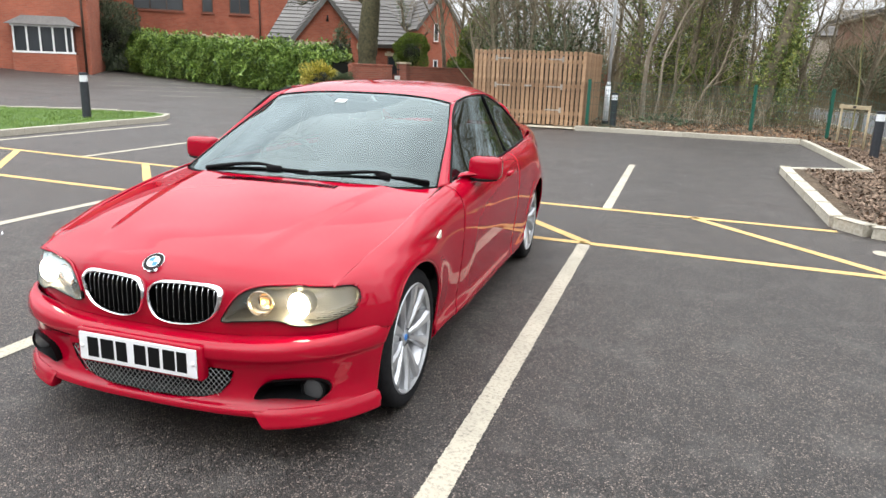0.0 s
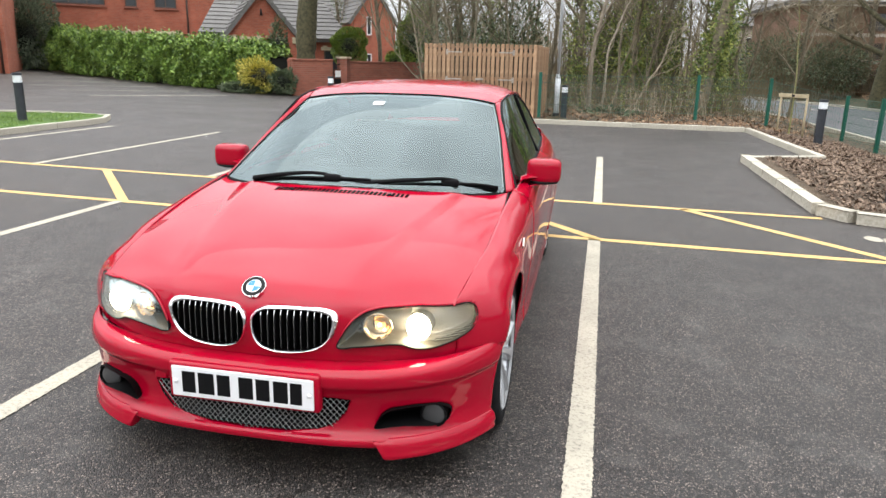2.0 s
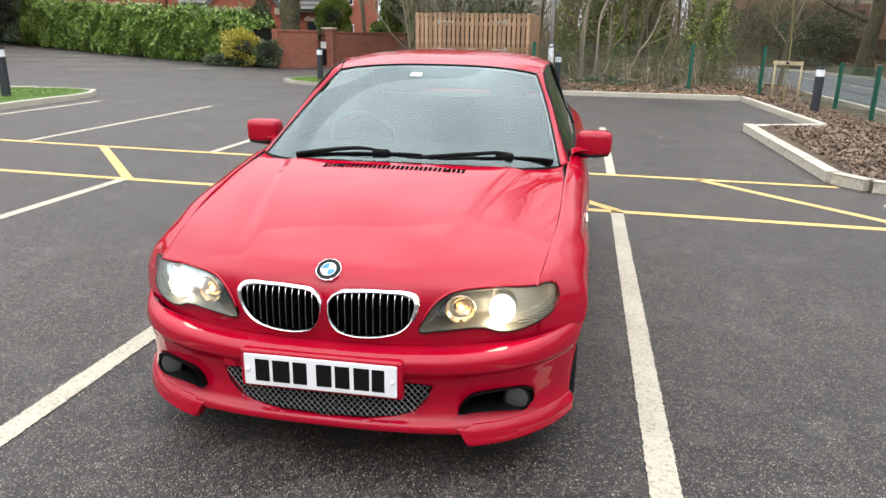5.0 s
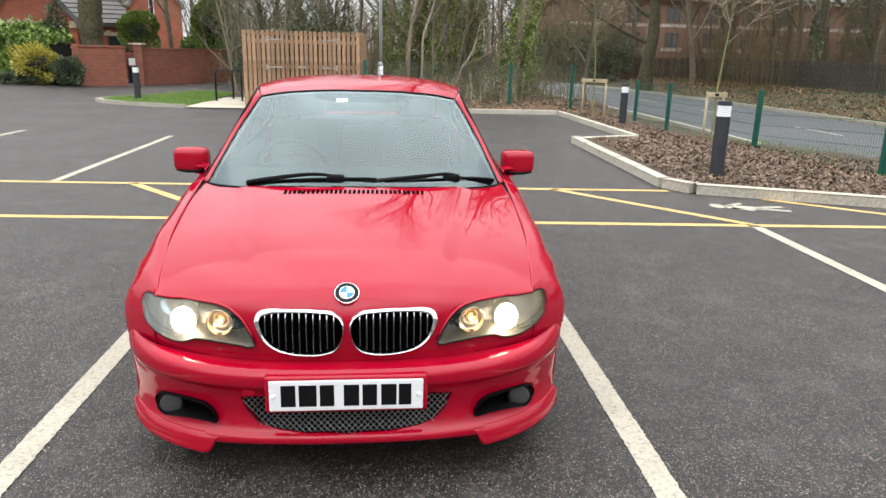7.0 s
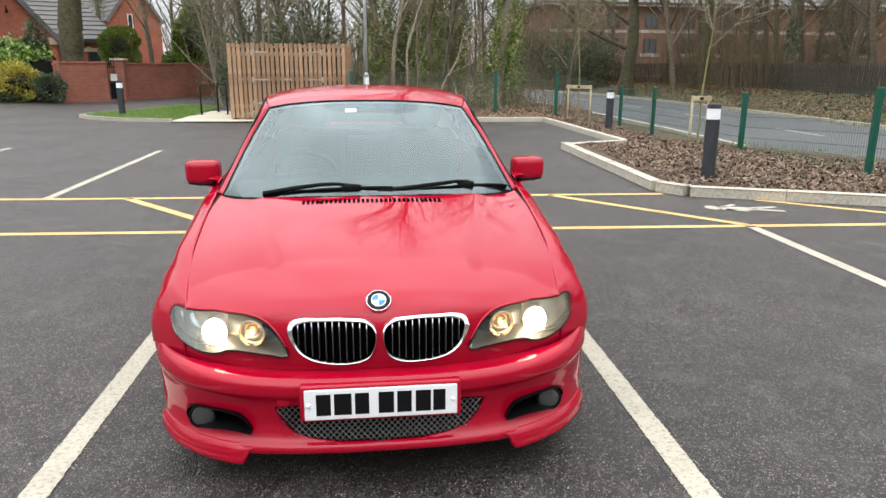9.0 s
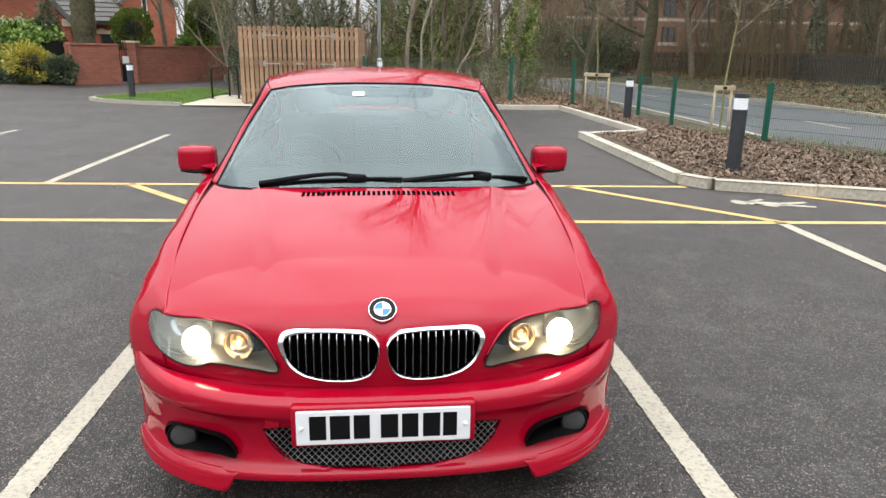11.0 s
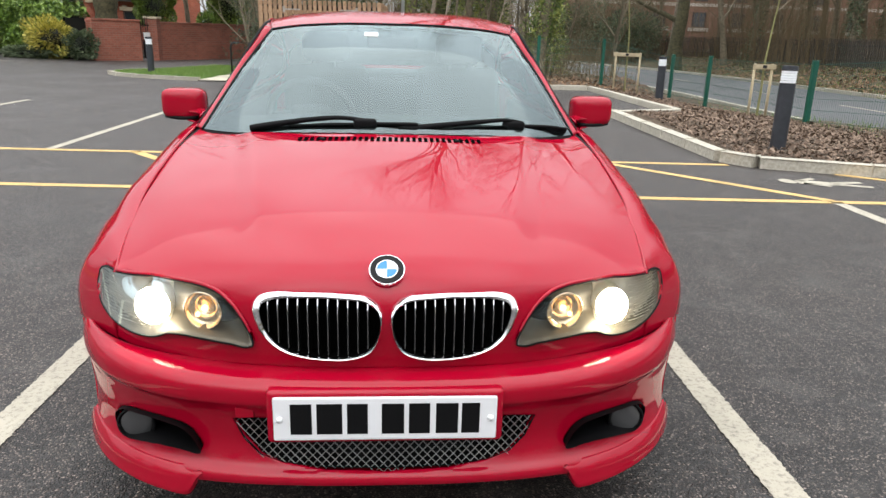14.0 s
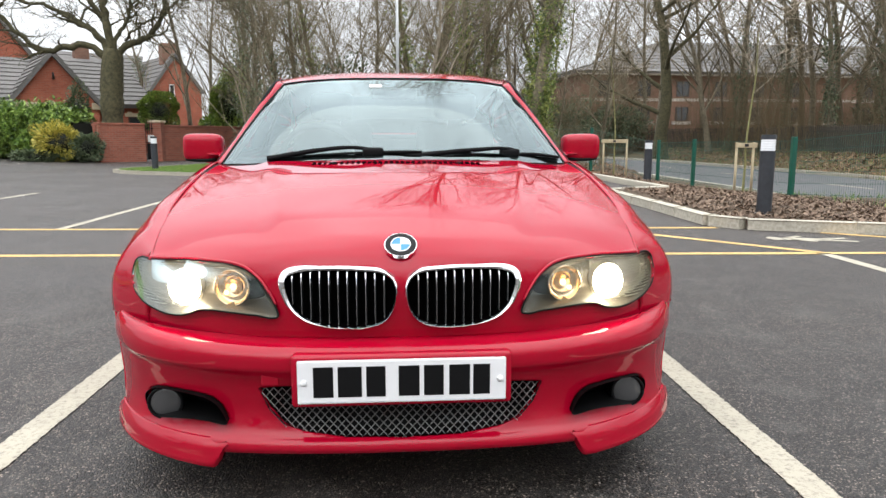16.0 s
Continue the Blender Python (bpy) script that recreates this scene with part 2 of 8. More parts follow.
M = {
    "asphalt": asphalt_material(),
    "road": surface("road_asphalt", (0.070, 0.071, 0.074), (0.120, 0.121, 0.124), 60, 0.8, bump=0.3, big=0.3),
    "white_line": paint_line("white_line_paint", (0.20, 0.18, 0.15), (0.46, 0.42, 0.335)),
    "yellow_line": paint_line("yellow_line_paint", (0.34, 0.23, 0.09), (0.66, 0.44, 0.17)),
    "kerb": surface("kerb_concrete", (0.34, 0.31, 0.25), (0.56, 0.52, 0.43), 30, 0.85, bump=0.4, dist=0.003, big=1.5, per_piece=0.08),
    "concrete": surface("pale_concrete", (0.40, 0.36, 0.27), (0.60, 0.55, 0.43), 20, 0.85, bump=0.3, dist=0.003, big=0.8),
    "soil": surface("leaf_strewn_soil", (0.045, 0.030, 0.018), (0.15, 0.105, 0.065), 9, 0.95, bump=1.0, dist=0.05, big=0.5),
    "verge": surface("verge_earth", (0.035, 0.040, 0.014), (0.12, 0.085, 0.048), 5, 0.95, bump=0.8, dist=0.04, big=0.25),
    "turf": surface("turf", (0.04, 0.08, 0.015), (0.11, 0.20, 0.04), 25, 0.9, bump=0.8, dist=0.02, big=0.7),
    "timber": surface("new_softwood", (0.27, 0.155, 0.085), (0.46, 0.295, 0.175), 7, 0.75, bump=0.25, dist=0.002, big=1.4, per_piece=0.26),
    "timber_pale": surface("pale_stake_wood", (0.36, 0.29, 0.18), (0.52, 0.43, 0.28), 8, 0.8, bump=0.2, dist=0.002),
    "bollard": surface("dark_bollard_steel", (0.030, 0.033, 0.040), (0.045, 0.050, 0.060), 14, 0.42, 0.2, bump=0.05, big=2),
    "bollard_lens": plain("bollard_lens", (0.80, 0.82, 0.84), 0.35),
    "fence_green": plain("green_powder_coat", (0.004, 0.085, 0.055), 0.4),
    "wire_green": plain("green_wire", (0.03, 0.10, 0.075), 0.5),
    "galv": surface("galvanised_steel", (0.52, 0.54, 0.56), (0.66, 0.68, 0.70), 12, 0.5, 0.25, bump=0.05),
    "galv_dull": surface("dull_galvanised_steel", (0.30, 0.27, 0.23), (0.42, 0.38, 0.33), 12, 0.55, 0.3, bump=0.05),
    "black_metal": plain("black_metal", (0.008, 0.008, 0.009), 0.5, spec=0.3),
    "brick": brick_material("orange_red_brick", (0.34, 0.092, 0.052), (0.42, 0.122, 0.068), (0.33, 0.17, 0.12)),
    "brick_dark": brick_material("garden_wall_brick", (0.26, 0.085, 0.053), (0.35, 0.112, 0.070), (0.28, 0.17, 0.13)),
    "brick_far": brick_material("brown_brick", (0.20, 0.105, 0.072), (0.26, 0.135, 0.092), (0.24, 0.17, 0.13)),
    "roof": surface("grey_roof_tile", (0.11, 0.105, 0.10), (0.19, 0.18, 0.17), 14, 0.85, bump=0.4, dist=0.006, big=0.6, per_piece=0.12),
    "stone": surface("pale_stone_trim", (0.45, 0.37, 0.25), (0.60, 0.50, 0.36), 12, 0.8, bump=0.1),
    "white_frame": plain("white_upvc", (0.80, 0.80, 0.78), 0.3),
    "brown_frame": plain("brown_frame", (0.06, 0.035, 0.025), 0.5),
    "dark_pane": plain("dark_window_glass", (0.03, 0.035, 0.04), 0.06, spec=0.8),
    "far_wall": surface("pale_render", (0.42, 0.37, 0.31), (0.55, 0.49, 0.42), 4, 0.9, bump=0.05),
    "bark": surface("grey_brown_bark", (0.095, 0.080, 0.052), (0.25, 0.21, 0.145), 11, 0.95, bump=1.0, dist=0.03, big=0.8),
    "bark_pale": surface("pale_bark", (0.17, 0.14, 0.10), (0.34, 0.29, 0.22), 9, 0.9, bump=0.8, dist=0.02),
    "bark_oak": surface("mossy_oak_bark", (0.034, 0.032, 0.016), (0.115, 0.103, 0.052), 9, 0.95, bump=1.0, dist=0.04, big=0.9),
    "twig": plain("twigs", (0.185, 0.152, 0.100), 0.9, spec=0.15),
    "twig_red": plain("reddish_twigs", (0.150, 0.115, 0.068), 0.9, spec=0.15),
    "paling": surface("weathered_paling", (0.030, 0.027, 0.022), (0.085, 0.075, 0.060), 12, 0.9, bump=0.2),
    "twig_pale": plain("dry_stems", (0.30, 0.25, 0.18), 0.9),
    "sapling": surface("yellow_green_sapling_bark", (0.17, 0.17, 0.06), (0.30, 0.28, 0.12), 18, 0.8, bump=0.3),
    "ivy": leaf_stuff("ivy_leaves", (0.040, 0.075, 0.014), (0.12, 0.165, 0.030), (0.31, 0.33, 0.075)),
    "laurel": leaf_stuff("laurel_leaves", (0.036, 0.080, 0.011), (0.12, 0.205, 0.028), (0.31, 0.42, 0.09), 0.42),
    "gold_leaf": leaf_stuff("golden_leaves", (0.15, 0.17, 0.025), (0.42, 0.37, 0.055), (0.68, 0.57, 0.14)),
    "dull_leaf": leaf_stuff("grey_green_leaves", (0.026, 0.044, 0.018), (0.075, 0.105, 0.048), (0.17, 0.20, 0.11)),
    "grey_leaf": leaf_stuff("grey_bush_leaves", (0.050, 0.075, 0.045), (0.12, 0.155, 0.095), (0.25, 0.29, 0.19)),
    "conifer": leaf_stuff("conifer_leaves", (0.035, 0.065, 0.010), (0.12, 0.18, 0.022), (0.24, 0.31, 0.05)),
    "litter": leaf_stuff("dead_leaves", (0.09, 0.045, 0.022), (0.20, 0.11, 0.055), (0.36, 0.24, 0.15), 0.85),
    "chips": leaf_stuff("wood_chips", (0.060, 0.038, 0.025), (0.145, 0.095, 0.064), (0.30, 0.215, 0.155), 0.9),
    "grass": leaf_stuff("grass_blades", (0.065, 0.125, 0.018), (0.13, 0.23, 0.035), (0.24, 0.34, 0.07), 0.6),
    # near-black colour for the shade deep inside bushes and hedge
    "inner_shade": plain("painted_inner_shade", (0.012, 0.014, 0.010), 0.95),
}

# ---- mesh helpers ----


def mesh_of(name, verts, faces, smooth=False, sharp=None):
    me = bpy.data.meshes.new(name)
    me.from_pydata([tuple(map(float, v)) for v in verts], [], [tuple(map(int, f)) for f in faces])
    if smooth:
        me.polygons.foreach_set("use_smooth", [True] * len(me.polygons))
        if sharp:
            me.set_sharp_from_angle(angle=radians(sharp))
    me.update()
    return me


def part(name, data, material, parent=None, label=""):
    """Links a bmesh or a mesh as one object under a thing or a part."""
    if isinstance(data, bmesh.types.BMesh):
        me = bpy.data.meshes.new(name)
        data.to_mesh(me)
        data.free()
        data = me
    if material and not data.materials:
        data.materials.append(material)
    ob = new(name, data)
    if parent:
        ob.parent = parent
    if label:
        ob["label"] = label
    return ob


def thing(name, label, category, group="", kind="", at=None):
    ob = new(name)
    ob.empty_display_size = 0.1
    if at is not None:
        ob.matrix_basis = at
    return tagged(ob, label, category, group, kind)


def bm_box(lo, hi, bevel=0.0, seg=2, bm=None):
    bm = bm or bmesh.new()
    made = bmesh.ops.create_cube(bm, size=1.0)["verts"]
    for v in made:
        v.co = Vector([lo[i] + (v.co[i] + 0.5) * (hi[i] - lo[i]) for i in range(3)])
    if bevel:
        edges = list({e for v in made for e in v.link_edges})
        bmesh.ops.bevel(bm, geom=edges, offset=bevel, segments=seg, affect="EDGES", profile=0.5)
    return bm


def bm_cyl(a, b, ra, rb=None, n=16, bm=None, caps=True):
    bm = bm or bmesh.new()
    a, b = Vector(a), Vector(b)
    rot = (b - a).to_track_quat("Z", "Y").to_matrix().to_4x4()
    bmesh.ops.create_cone(bm, cap_ends=caps, segments=n, radius1=ra, radius2=ra if rb is None else rb, depth=(b - a).length,
                          matrix=Matrix.Translation((a + b) / 2) @ rot)
    return bm


def smooth_bm(bm):
    for f in bm.faces:
        f.smooth = True
    return bm


def tube_arrays(path, radii, n=6, closed_end=True):
    """Verts and faces of a tube along a path."""
    path = np.asarray(path, float)
    k = len(path)
    tang = np.gradient(path, axis=0)
    tang /= np.linalg.norm(tang, axis=1, keepdims=True) + 1e-9
    ref = np.array([0.0, 0.0, 1.0]) if abs(tang[0][2]) < 0.9 else np.array([1.0, 0.0, 0.0])
    side = np.cross(tang, ref)
    side /= np.linalg.norm(side, axis=1, keepdims=True) + 1e-9
    up = np.cross(side, tang)
    a = np.arange(n) / n * 2 * np.pi
    r = np.asarray(radii, float).reshape(-1, 1, 1) * np.ones((k, 1, 1))
    v = path[:, None] + r * (np.cos(a)[None, :, None] * side[:, None] + np.sin(a)[None, :, None] * up[:, None])
    f = []
    for i in range(k - 1):
        for j in range(n):
            f.append((i * n + j, i * n + (j + 1) % n, (i + 1) * n + (j + 1) % n, (i + 1) * n + j))
    if closed_end:
        f.append(tuple(range(n))[::-1])
        f.append(tuple((k - 1) * n + j for j in range(n)))
    return v.reshape(-1, 3), f


class Pile:
    """Gathers many small pieces into one mesh."""

    def __init__(self):
        self.v, self.f, self.n = [], [], 0

    def add(self, v, f):
        self.v.append(np.asarray(v, float))
        self.f += [tuple(i + self.n for i in g) for g in f]
        self.n += len(v)

    def mesh(self, name, smooth=False):
        return mesh_of(name, np.concatenate(self.v), self.f, smooth)


def spline(points, n):
    """n points on a smooth curve through the given ones, evenly by length of chord."""
    p = np.asarray(points, float)
    if len(p) == 2:
        return p[0] + np.linspace(0, 1, n)[:, None] * (p[1] - p[0])
    t = np.r_[0, np.cumsum(np.sqrt(np.linalg.norm(np.diff(p, axis=0), axis=1)) ** 2)]
    d = np.zeros_like(p)
    h = np.diff(t)[:, None]
    slope = np.diff(p, axis=0) / h
    d[1:-1] = (slope[:-1] * h[1:] + slope[1:] * h[:-1]) / (h[1:] + h[:-1])
    d[0], d[-1] = 1.5 * slope[0] - 0.5 * d[1], 1.5 * slope[-1] - 0.5 * d[-2]
    s = np.linspace(0, t[-1], n)
    i = np.clip(np.searchsorted(t, s, side="right") - 1, 0, len(h) - 1)
    u = ((s - t[i]) / h[i, 0])[:, None]
    hh = h[i]
    return (2 * u**3 - 3 * u**2 + 1) * p[i] + (u**3 - 2 * u**2 + u) * hh * d[i] + (-2 * u**3 + 3 * u**2) * p[i + 1] + (u**3 - u**2) * hh * d[i + 1]


def loft(curves, nu, nv):
    """A grid (nu, nv, 3) over curves: u runs along each of them, v from the first to the last."""
    c = np.stack([spline(q, nu) for q in curves], 1)
    return np.stack([spline(c[i], nv) for i in range(nu)])


def grid_faces(nu, nv):
    i, j = np.meshgrid(np.arange(nu - 1), np.arange(nv - 1), indexing="ij")
    a = (i * nv + j).ravel()
    return np.stack([a, a + nv, a + nv + 1, a + 1], 1)


def relaxed(g, times, where=None, mirror=True):
    """Evens out a grid of a panel, its rims kept; the first row lies on the car's middle."""
    g = g.copy()
    w = np.ones(g.shape[:2]) if where is None else where
    w = (w * 0.5)[..., None]
    w[-1], w[:, 0], w[:, -1] = 0, 0, 0
    if not mirror:
        w[0] = 0
    for _ in range(times):
        first = g[1:2] * (-1, 1, 1) if mirror else g[:1]
        p = np.concatenate([first, g, g[-1:]])
        mean = (p[:-2] + p[2:]) / 4
        mean[:, 1:-1] += (g[:, :-2] + g[:, 2:]) / 4
        mean[:, 0] += g[:, 0] / 2
        mean[:, -1] += g[:, -1] / 2
        g += (mean - g) * w
    return g


def inside(poly, p):
    """Which points lie in the polygon."""
    poly, res = np.asarray(poly, float), np.zeros(len(p), bool)
    for a, b in zip(poly, np.roll(poly, -1, 0)):
        cross = (a[1] > p[:, 1]) != (b[1] > p[:, 1])
        with np.errstate(divide="ignore", invalid="ignore"):
            x = a[0] + (p[:, 1] - a[1]) * (b[0] - a[0]) / (b[1] - a[1])
        res ^= cross & (p[:, 0] < x)
    return res


def nearest_on(poly, p):
    poly = np.asarray(poly, float)
    best, where = np.full(len(p), 1e9), p.copy()
    for a, b in zip(poly, np.roll(poly, -1, 0)):
        d = b - a
        t = np.clip(((p - a) @ d) / (d @ d + 1e-12), 0, 1)
        q = a + t[:, None] * d
        r = np.linalg.norm(q - p, axis=1)
        where[r < best] = q[r < best]
        best = np.minimum(best, r)
    return where


def cut(v, f, axes, poly, keep_inside=False):
    """Takes the faces inside (or outside) a polygon, seen along one axis, out of a sheet, and draws the rim to its outline."""
    v, f = np.array(v, float), np.asarray(f)
    ins = inside(poly, v[f].mean(1)[:, axes])
    gone = ~ins if keep_inside else ins
    kept = f[~gone]
    rim = np.intersect1d(f[gone].ravel(), kept.ravel())
    if len(rim):
        v[np.ix_(rim, axes)] = nearest_on(poly, v[np.ix_(rim, axes)])
    return v, kept


def tidy(v, f):
    used = np.unique(np.asarray(f).ravel())
    again = np.full(len(v), -1)
    again[used] = np.arange(len(used))
    return v[used], again[np.asarray(f)]


def mirrored(v, f):
    v = np.asarray(v)
    f = np.asarray(f)
    return np.r_[v, v * (-1, 1, 1)], np.r_[f, f[:, ::-1] + len(v)]


def sheet(name, v, f, material, parent, thick=0.008, label="", weld=True, smooth=True, sharp=40):
    """A smooth panel of some thickness, its outer side away from the middle of its thing."""
    v, f = tidy(np.asarray(v), f)
    bm = bmesh.new()
    vs = [bm.verts.new(p) for p in v]
    for g in f:
        try:
            bm.faces.new([vs[i] for i in dict.fromkeys(g.tolist())])
        except ValueError:
            pass
    if weld:
        bmesh.ops.remove_doubles(bm, verts=bm.verts, dist=0.0004)
    bmesh.ops.recalc_face_normals(bm, faces=bm.faces)
    c = np.array([0.0, 2.2, 0.55])
    s = sum((g.calc_center_median() - Vector(c)).dot(g.normal) * g.calc_area() for g in bm.faces)
    if s < 0:
        bmesh.ops.reverse_faces(bm, faces=bm.faces)
    for g in bm.faces:
        g.smooth = smooth
    ob = part(name, bm, material, parent, label)
    if sharp:
        ob.data.set_sharp_from_angle(angle=radians(sharp))
    if thick:
        mod = ob.modifiers.new("thickness", "SOLIDIFY")
        mod.thickness, mod.offset = thick, -1
    return ob

# ---- the lie of the land ----


def step(a, b, x):
    t = np.clip((np.asarray(x, float) - a) / (b - a), 0, 1)
    return t * t * (3 - 2 * t)


def rise(x):
    """The car park climbs gently on its west side."""
    return 0.0013 * np.maximum(0, -np.asarray(x, float) - 3) ** 2 * step(-60, -30, x) + 1.0 * (1 - step(-60, -30, x))


ROAD = spline([(11.2, -60), (11.2, 0), (11.2, 24), (10.0, 38), (5.5, 50), (-4, 60), (-18, 68), (-50, 80)], 90)


def from_road(x, y):
    """The distance from the road's middle, positive on its far side."""
    p = np.stack([np.asarray(x, float).ravel(), np.asarray(y, float).ravel()], 1)
    best, sign = np.full(len(p), 1e9), np.ones(len(p))
    for a, b in zip(ROAD[:-1], ROAD[1:]):
        d = b - a
        t = np.clip(((p - a) @ d) / (d @ d), 0, 1)
        off = p - a - t[:, None] * d
        r = np.linalg.norm(off, axis=1)
        s = np.sign(d[1] * off[:, 0] - d[0] * off[:, 1])
        nearer = r < best
        best[nearer], sign[nearer] = r[nearer], s[nearer]
    return (best * sign).reshape(np.shape(x))


def land(x, y):
    x, y = np.asarray(x, float), np.asarray(y, float)
    d = from_road(x, y)
    near = -0.32 * step(-7.2, -3.6, d)
    bank = 0.80 * step(3.4, 10.5, d) + 0.5 * step(12, 40, d)
    base = rise(x) + 0.06 * step(16, 18, y)
    return base * step(-1.5, -6, d) + near + np.where(d > 0, bank, 0)


def ground_sheet():
    xs = np.unique(np.r_[np.linspace(-900, -70, 10), np.linspace(-70, -14, 29), np.linspace(-14, 30, 89), np.linspace(30, 90, 21), np.linspace(90, 900, 9)])
    ys = np.unique(np.r_[np.linspace(-900, -60, 9), np.linspace(-60, -4, 15), np.linspace(-4, 40, 89), np.linspace(40, 110, 36), np.linspace(110, 900, 10)])
    gx, gy = np.meshgrid(xs, ys, indexing="ij")
    rng = np.random.default_rng(3)
    z = land(gx, gy)
    rough = 0.05 * rng.standard_normal(z.shape) * ((gx > 5.4) | (gy > 17.2))
    d = from_road(gx, gy)
    rough = rough * (np.abs(d) > 4.5)
    under = (gx < 4.0) & (gy < 16.0) | (gx < -3.4) & (gy < 46)
    z = np.where(under, z - 0.16, z + rough - 0.02)
    z = np.where(np.abs(d) < 3.3, z - 0.10, z)
    v = np.stack([gx, gy, z], -1).reshape(-1, 3)
    me = mesh_of("ground", v, grid_faces(len(xs), len(ys))[:, ::-1], True)
    ob = part("ground", me, M["verge"])
    tagged(ob, "leaf-strewn earth and rough grass verge", "ground", kind="structure")


ground_sheet()

KERB_E = [(9.6, 3.25), (5.6, 4.90), (3.70, 5.66), (3.49, 5.98), (3.51, 10.26)]
KERB_N = [(4.66, 10.74), (4.50, 16.30), (-0.75, 16.45)]
NOTCH = [(3.51, 10.26), (4.66, 10.74)]


def car_park():
    edge = [(-3, -45), (10.2, -45), (10.2, 3.1), (5.65, 5.0), (3.76, 5.76), (3.6, 6.02), (3.6, 10.2), (4.76, 10.68), (4.6, 16.4), (-0.7, 16.55), (-3, 16.55)]
    bm = bmesh.new()
    bm.faces.new([bm.verts.new((x, y, 0)) for x, y in edge])
    bmesh.ops.triangulate(bm, faces=bm.faces)
    main = part("car_park_surface", bm, M["asphalt"])
    tagged(main, "dark worn asphalt car park with pale stone grains", "car park", kind="structure")
    xs = np.unique(np.r_[np.linspace(-75, -20, 30), np.linspace(-20, -3, 30)])
    ys = np.array([-45, -20, 0, 16.55, 20, 30, 46.0])
    gx, gy = np.meshgrid(xs, ys, indexing="ij")
    v = np.stack([gx, gy, rise(gx)], -1).reshape(-1, 3)
    west = part("car_park_surface_west", mesh_of("car_park_surface_west", v, grid_faces(len(xs), len(ys))[:, ::-1], True), M["asphalt"])
    tagged(west, "dark asphalt rising gently towards the hedge", "car park", kind="structure")


car_park()


def road():
    left, right, mid = [], [], []
    tang = np.gradient(ROAD, axis=0)
    tang /= np.linalg.norm(tang, axis=1, keepdims=True)
    side = np.stack([tang[:, 1], -tang[:, 0]], 1)
    w = np.array([-3.2, -1.6, 0, 1.6, 3.2])
    p = ROAD[:, None] + side[:, None] * w[None, :, None]
    z = np.full(p.shape[:2] + (1,), -0.31) + 0.04 * (1 - (w / 3.2) ** 2)[None, :, None]
    v = np.concatenate([p, z], -1).reshape(-1, 3)
    ob = part("road", mesh_of("road", v, grid_faces(len(ROAD), 5), True), M["road"])
    tagged(ob, "pale grey asphalt lane beyond the fence", "road", kind="structure")
    for k in range(8, 56, 3):
        a, b = ROAD[k], ROAD[k] + (ROAD[k + 1] - ROAD[k]) * 1.1
        s = side[k] * 0.06
        q = [(*(a - s), -0.262), (*(a + s), -0.262), (*(b + s), -0.262), (*(b - s), -0.262)]
        tagged(part("road_marking", mesh_of("road_marking", q, [(0, 1, 2, 3)]), M["white_line"]), "white broken centre line on the lane", "road marking", "centre line", "structure")
    for off in (-3.28, 3.28):
        q = ROAD + side * off
        v = np.concatenate([np.stack([q[:, 0], q[:, 1], np.full(len(q), zz)], 1) for zz in (-0.36, -0.20)])
        q2 = ROAD + side * (off + 0.13 * np.sign(off))
        v = np.concatenate([v, np.stack([q2[:, 0], q2[:, 1], np.full(len(q), -0.20)], 1), np.stack([q2[:, 0], q2[:, 1], np.full(len(q), -0.36)], 1)])
        n = len(q)
        f = [(i + r * n, i + 1 + r * n, i + 1 + (r + 1) * n, i + (r + 1) * n) for r in range(3) for i in range(n - 1)]
        tagged(part("road_kerb", mesh_of("road_kerb", v, f), M["kerb"]), "grey concrete kerb along the lane", "kerb", kind="structure")


road()


def marking(name, a, b, width, material, label, wobble=0.0020, seed=0):
    """A painted line with a slightly ragged edge, lying on the asphalt."""
    a, b = np.array(a, float), np.array(b, float)
    d = b - a
    n = max(4, int(np.linalg.norm(d) / 0.009))
    s = np.array([d[1], -d[0]]) / np.linalg.norm(d)
    rng = np.random.default_rng(seed)
    t = np.linspace(0, 1, n)[:, None]
    l_ = a + t * d + s * (width / 2 + rng.normal(0, wobble, (n, 1)))
    r_ = a + t * d - s * (width / 2 + rng.normal(0, wobble, (n, 1)))
    p = np.stack([l_, r_], 1)
    v = np.concatenate([p, (rise(p[..., 0]) + 0.004)[..., None]], -1).reshape(-1, 3)
    ob = part(name, mesh_of(name, v, grid_faces(n, 2)), material)
    tagged(ob, label, "road marking", "bay markings", "structure")


def near_y(x):
    return 4.17 - 0.033 * x


def far_y(x):
    return 5.84 - 0.033 * x


for i, x in enumerate((-8.45, -6.05, -3.68, -1.235, 1.14, 3.55, 5.95)):
    marking("bay_line", (x, -0.75), (x, near_y(x) - 0.04), 0.105, M["white_line"], "white painted parking bay line, slightly worn", seed=i)
for i, (x, y) in enumerate(((-8.75, 10.9), (-6.34, 10.95), (-3.66, 10.5), (-1.25, 10.2), (1.15, 10.0))):
    marking("bay_line", (x, far_y(x) + 0.05), (x - 0.01, y), 0.10, M["white_line"], "white painted parking bay line, slightly worn", seed=20 + i)
marking("hatch_line", (-9.3, near_y(-9.3)), (6.4, near_y(6.4) - 0.05), 0.10, M["yellow_line"], "yellow painted line along the hatched walkway", seed=31)
marking("hatch_line", (-9.3, far_y(-9.3)), (3.40, far_y(3.4)), 0.10, M["yellow_line"], "yellow painted line along the hatched walkway", seed=32)
for i, x in enumerate((-7.57, -5.17, -2.77, -0.37, 2.03)):
    marking("hatch_diagonal", (x, far_y(x)), (x + 1.52, near_y(x + 1.52)), 0.10, M["yellow_line"], "yellow diagonal stroke across the hatched walkway", seed=40 + i)
